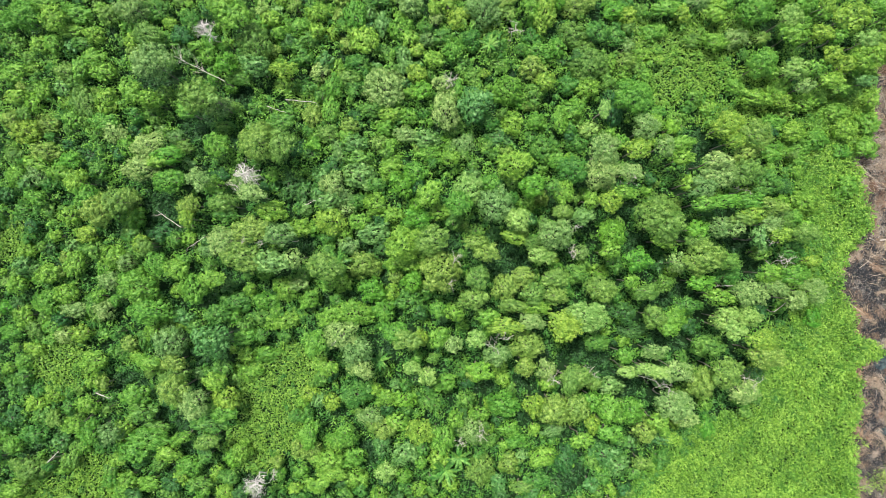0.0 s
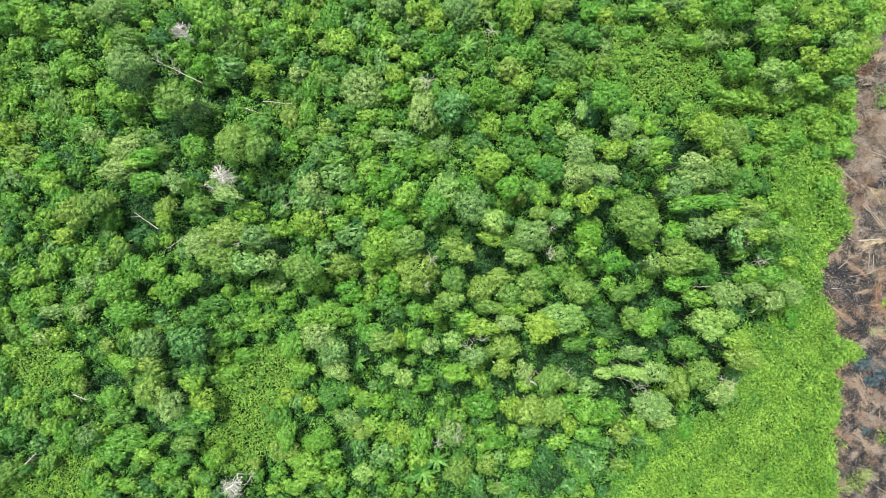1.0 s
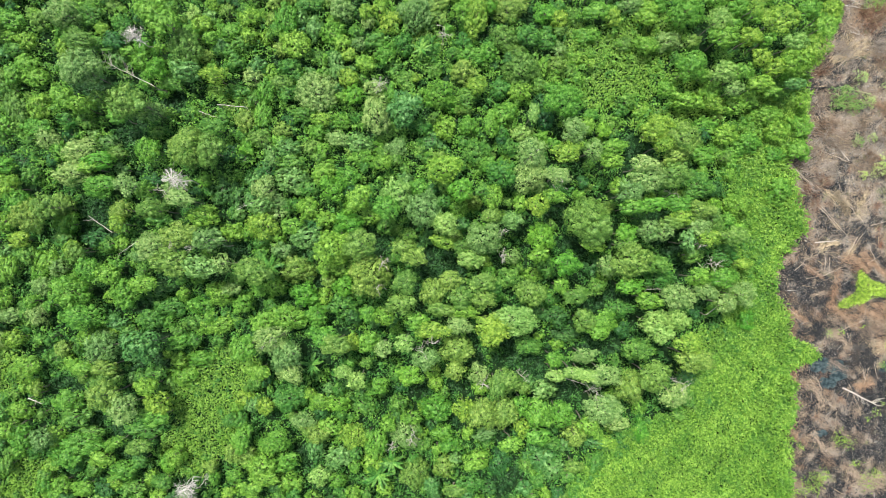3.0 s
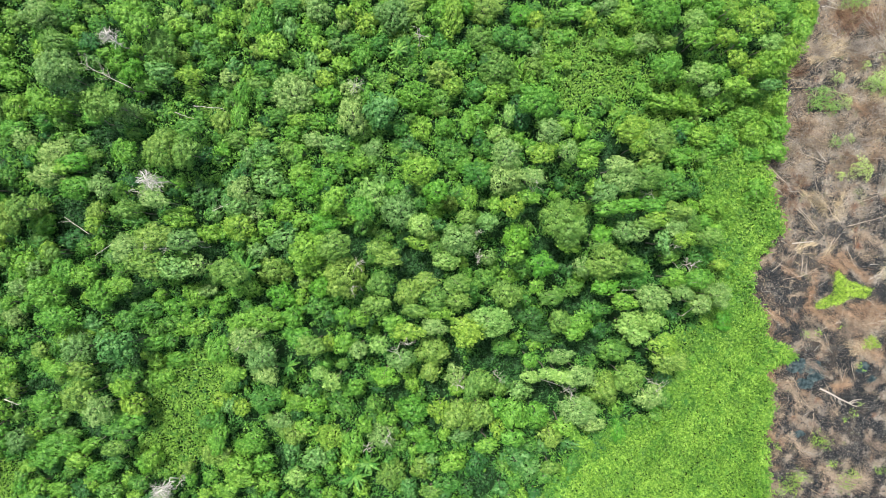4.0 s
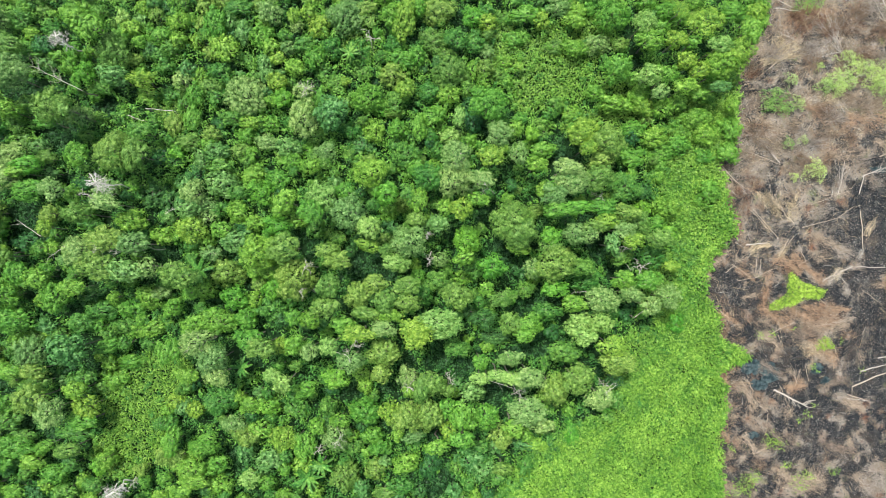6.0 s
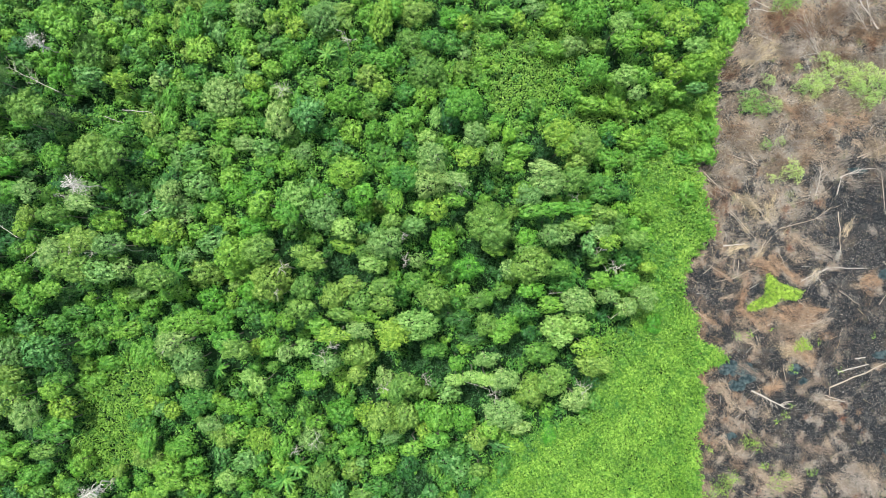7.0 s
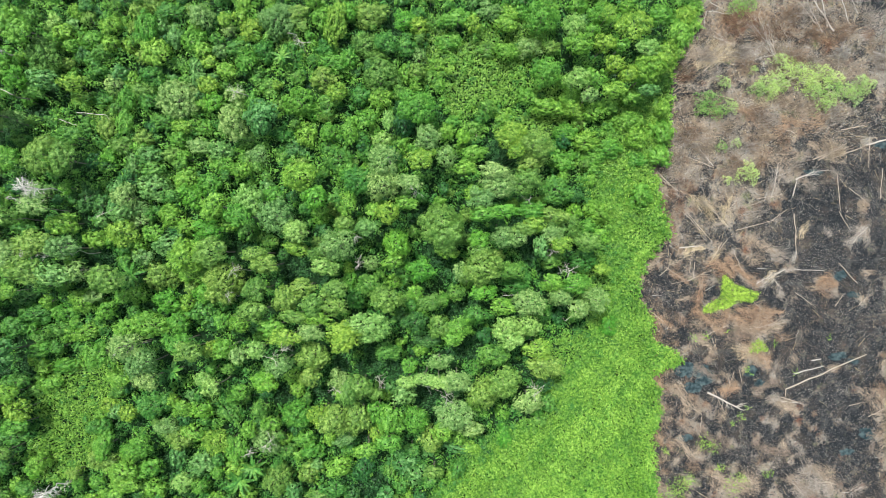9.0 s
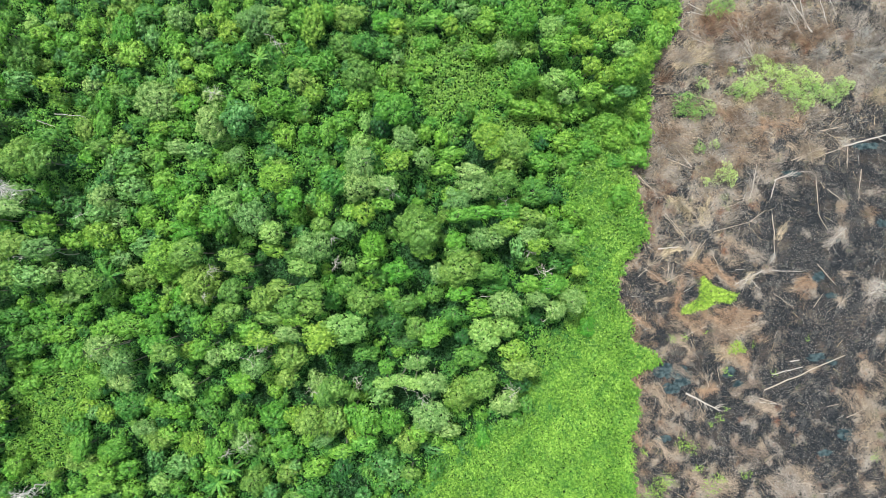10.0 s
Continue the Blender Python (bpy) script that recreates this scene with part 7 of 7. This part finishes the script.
def burnt_bare(x, y):
    """1 but for hollows in the northern brush that burned through to black peat."""
    z = np.ones_like(x)
    for cx, cy, rx, ry, much in [(73.0, 30.0, 5.0, 3.5, 0.6), (100.5, 38.0, 4.5, 4.5, 0.9), (71.0, 22.8, 3.2, 1.8, 0.85), (83.0, 13.0, 4.0, 2.2, 0.7), (89.5, 18.5, 5.0, 2.4, 0.55), (92.0, 33.5, 3.0, 2.0, 0.6), (72.5, 9.5, 2.5, 1.4, 0.9), (79.0, 20.0, 3.0, 1.5, 0.5), (97.5, 24.0, 2.5, 2.0, 0.8)]:
        z *= 1 - much * np.exp(-((x - cx) / rx) ** 2 - ((y - cy) / ry) ** 2)
    return z


def brown_mask(x, y):
    """How thickly dead stalks lie: thick along the green belt and over the northern brush, thin on the open peat."""
    near = np.clip(1.1 - (x - edge(y)) / 13, 0, 1) + 0.75 * np.exp(-((x - 86) / 9) ** 2 - ((y + 12) / 6) ** 2)
    near = near * (1 - 0.75 * np.exp(-((x - 66) / 7) ** 2 - ((y + 5.5) / 3.8) ** 2))
    north = np.clip((y - 8) / 10, 0, 1) * np.clip((106 - x) / 10, 0, 1)
    south = np.clip((-30 - y) / 6, 0, 1) * 0.55
    east = 0.7 * np.exp(-((x - 104) / 4) ** 2 - ((y + 28) / 8) ** 2)
    bare = 1 - 0.85 * np.exp(-((x - 97.5) / 3.6) ** 2 - ((y + 28) / 6) ** 2)
    return bare * burnt_bare(x, y) * np.clip((np.maximum(np.maximum(near, north), np.maximum(south, east)) * 1.1 + 0.08) * np.clip(0.45 + 1.2 * smooth_noise(x, y, 0.55, 6), 0.04, 1), 0, 1)


def brush_mask(x, y):
    return burnt_bare(x, y) * np.clip((y - 8 - 5 * (x > 84)) / 8, 0, 1) * np.clip((104 - x + 0.3 * (y - 15)) / 8, 0, 1) + 0.5 * np.exp(-((x - 75) / 9) ** 2 - ((y - 5) / 7) ** 2)


def duff_at(x, y):
    """How much brown duff covers the burnt ground: under the dead bushes and mats, along the ferns, and over the northern brush."""
    z = 0.85 * np.exp(-np.clip(x - edge(y), 0, None) / 1.3)
    z = np.maximum(z, 0.86 * np.clip((y - np.interp(x, [60, 80, 86, 90, 95, 100, 112], [1, 2, 6, 13, 18, 22, 23])) / 5, 0, 1))
    for cx, cy, rx, ry, much in [(102.8, -27.5, 3.4, 7.0, 0.85), (90.0, -37.6, 8.0, 3.2, 0.62), (72.0, -37.5, 8.0, 3.5, 0.6), (80.0, -11.3, 6.5, 1.9, 0.95), (81.0, -16.2, 2.8, 2.4, 0.9), (74.3, -7.8, 3.0, 2.0, 0.85), (72.0, -3.0, 4.0, 2.0, 0.6), (70.0, 1.0, 4.0, 3.0, 0.7), (79.0, 1.0, 5.0, 4.0, 0.7), (69.5, -25.0, 4.5, 4.5, 0.6), (86.0, -27.0, 7.0, 6.0, 0.35)]:
        z = np.maximum(z, much * np.exp(-(((x - cx) / rx) ** 2 + ((y - cy) / ry) ** 2) ** 2))
    for rows in BUSHES.values():
        for bx, by, r in rows:
            near = (np.abs(x - bx) < 2 * r) & (np.abs(y - by) < 2 * r)
            z[near] = np.maximum(z[near], 0.8 * np.exp(-((x[near] - bx) ** 2 + (y[near] - by) ** 2) / (0.75 * r) ** 2))
    for rows in MATS.values():
        for ax, ay, bx, by, half, count in rows:
            u = np.clip(((x - ax) * (bx - ax) + (y - ay) * (by - ay)) / ((bx - ax) ** 2 + (by - ay) ** 2), 0, 1)
            away = (x - ax - u * (bx - ax)) ** 2 + (y - ay - u * (by - ay)) ** 2
            z = np.maximum(z, 0.72 * np.exp(-away / (0.7 * half) ** 2))
    for hx, hy, hr in [(64.5, -6.0, 2.2), (70.5, -6.6, 2.6), (73.0, -2.2, 1.6), (67.5, -2.0, 1.5), (73.4, 8.2, 1.6), (71.8, 26.0, 2.0), (70.0, 22.4, 2.2), (83.0, 3.0, 2.0), (86.5, 9.5, 2.2)]:
        z *= 1 - 0.9 * np.exp(-((x - hx) ** 2 + (y - hy) ** 2) / hr ** 2)
    return z * burnt_bare(x, y) * (1 - np.minimum(1, 1.5 * pond_depth(x, y)))


duff_map = ground_me.attributes.new("duff", "FLOAT", "POINT")
duff_map.data.foreach_set("value", duff_at(X, Y).astype(np.float32).ravel())
litter("brown_litter", 120000, "umber", 0.3, 0.028, brown_mask, "brown dead stalks and scorched litter on peat", 31)
rim = lambda x, y: (1 - 0.8 * np.exp(-((y + 4.5) / 3.2) ** 2)) * np.exp(-np.abs(x - edge(y) - 0.6) / 1.6) * np.clip(0.55 + smooth_noise(x, y, 0.9, 3), 0.03, 1)
litter("rim_litter", 170000, "brown", 0.36, 0.03, rim, "brown scorched stalks along the edge of the green ferns", 37)
litter("rim_straw", 60000, "tan", 0.36, 0.028, rim, "tan scorched stalks along the edge of the green ferns", 38)
litter("tan_litter", 60000, "tan", 0.3, 0.026, lambda x, y: brown_mask(x + 3, y - 2) * 0.8, "tan dry stalks strewn over burnt peat", 32)
litter("grey_litter", 22000, "grey", 0.25, 0.028, lambda x, y: 0.3 + 0 * x, "grey ashy twigs strewn over burnt peat", 33)
litter("grey_brush", 34000, "silver", 0.7, 0.022, brush_mask, "tangled grey dead twigs of scorched brush", 34)
litter("brown_brush", 34000, "umber", 0.6, 0.022, brush_mask, "tangled brown dead twigs of scorched brush", 35)
litter("pale_sticks", 2000, "straw", 1.2, 0.05, lambda x, y: 0.75 * brown_mask(x, y), "long pale dry sticks strewn over the burnt ground", 39)
litter("grey_sticks", 2000, "silver", 1.2, 0.05, lambda x, y: 0.5 * brown_mask(x, y) + 0.12, "thin grey weathered sticks strewn over the burnt ground", 40)
litter("straw_brush", 20000, "straw", 0.9, 0.028, brush_mask, "pale dry stalks among the scorched brush", 36)


def lumps(name, n, size, material, mask, label, seed):
    """Small angular lumps half sunk in the ground."""
    rng = np.random.default_rng(seed)
    x, y = rng.uniform(61, 112, n), rng.uniform(-46, 46, n)
    ok = (x > edge(y) + 0.2) & (mask(x, y) > rng.uniform(0, 1, n)) & (pond_depth(x, y) < 0.5)
    x, y = x[ok], y[ok]
    n = len(x)
    base = np.array([[1, 0, 0], [-0.5, 0.85, 0], [-0.5, -0.85, 0], [0.1, 0, 0.75]])
    a = rng.uniform(0, 6.28, n)
    r = size * rng.uniform(0.4, 1.6, n)
    stretch = rng.uniform(0.4, 1.0, n)
    bx, by = base[None, :, 0], base[None, :, 1] * stretch[:, None]
    v = np.stack([(np.cos(a)[:, None] * bx - np.sin(a)[:, None] * by) * r[:, None] + x[:, None],
                  (np.sin(a)[:, None] * bx + np.cos(a)[:, None] * by) * r[:, None] + y[:, None],
                  base[None, :, 2] * r[:, None] + relief(x, y)[:, None]], -1).reshape(-1, 3)
    k = np.arange(n)[:, None] * 4
    f = np.concatenate([k + np.array([t]) for t in ((0, 1, 3), (1, 2, 3), (2, 0, 3))])
    return tagged(new(name, mesh_of(name, v, f, material)), label, "debris", kind="stuff")


open_peat = lambda x, y: (1 - 0.9 * np.minimum(1, 1.3 * duff_at(x, y))) * (1 - 0.7 * np.exp(-((x - 97.5) / 3.6) ** 2 - ((y + 28) / 6) ** 2)) * np.clip(1.0 - brown_mask(x, y), 0.1, 1) * np.clip(0.6 + smooth_noise(x, y, 0.3, 9), 0.1, 1)
lumps("charcoal_lumps", 24000, 0.15, CHAR_WOOD, lambda x, y: 0.9 + 0 * x, "black charcoal lumps scattered over peat", 41)
lumps("pale_chips", 100000, 0.055, CHIP_WOOD, open_peat, "small pale wood chips and ash on black peat", 42)
lumps("tan_chips", 6000, 0.08, TAN_WOOD, open_peat, "small tan wood chips strewn over black peat", 43)
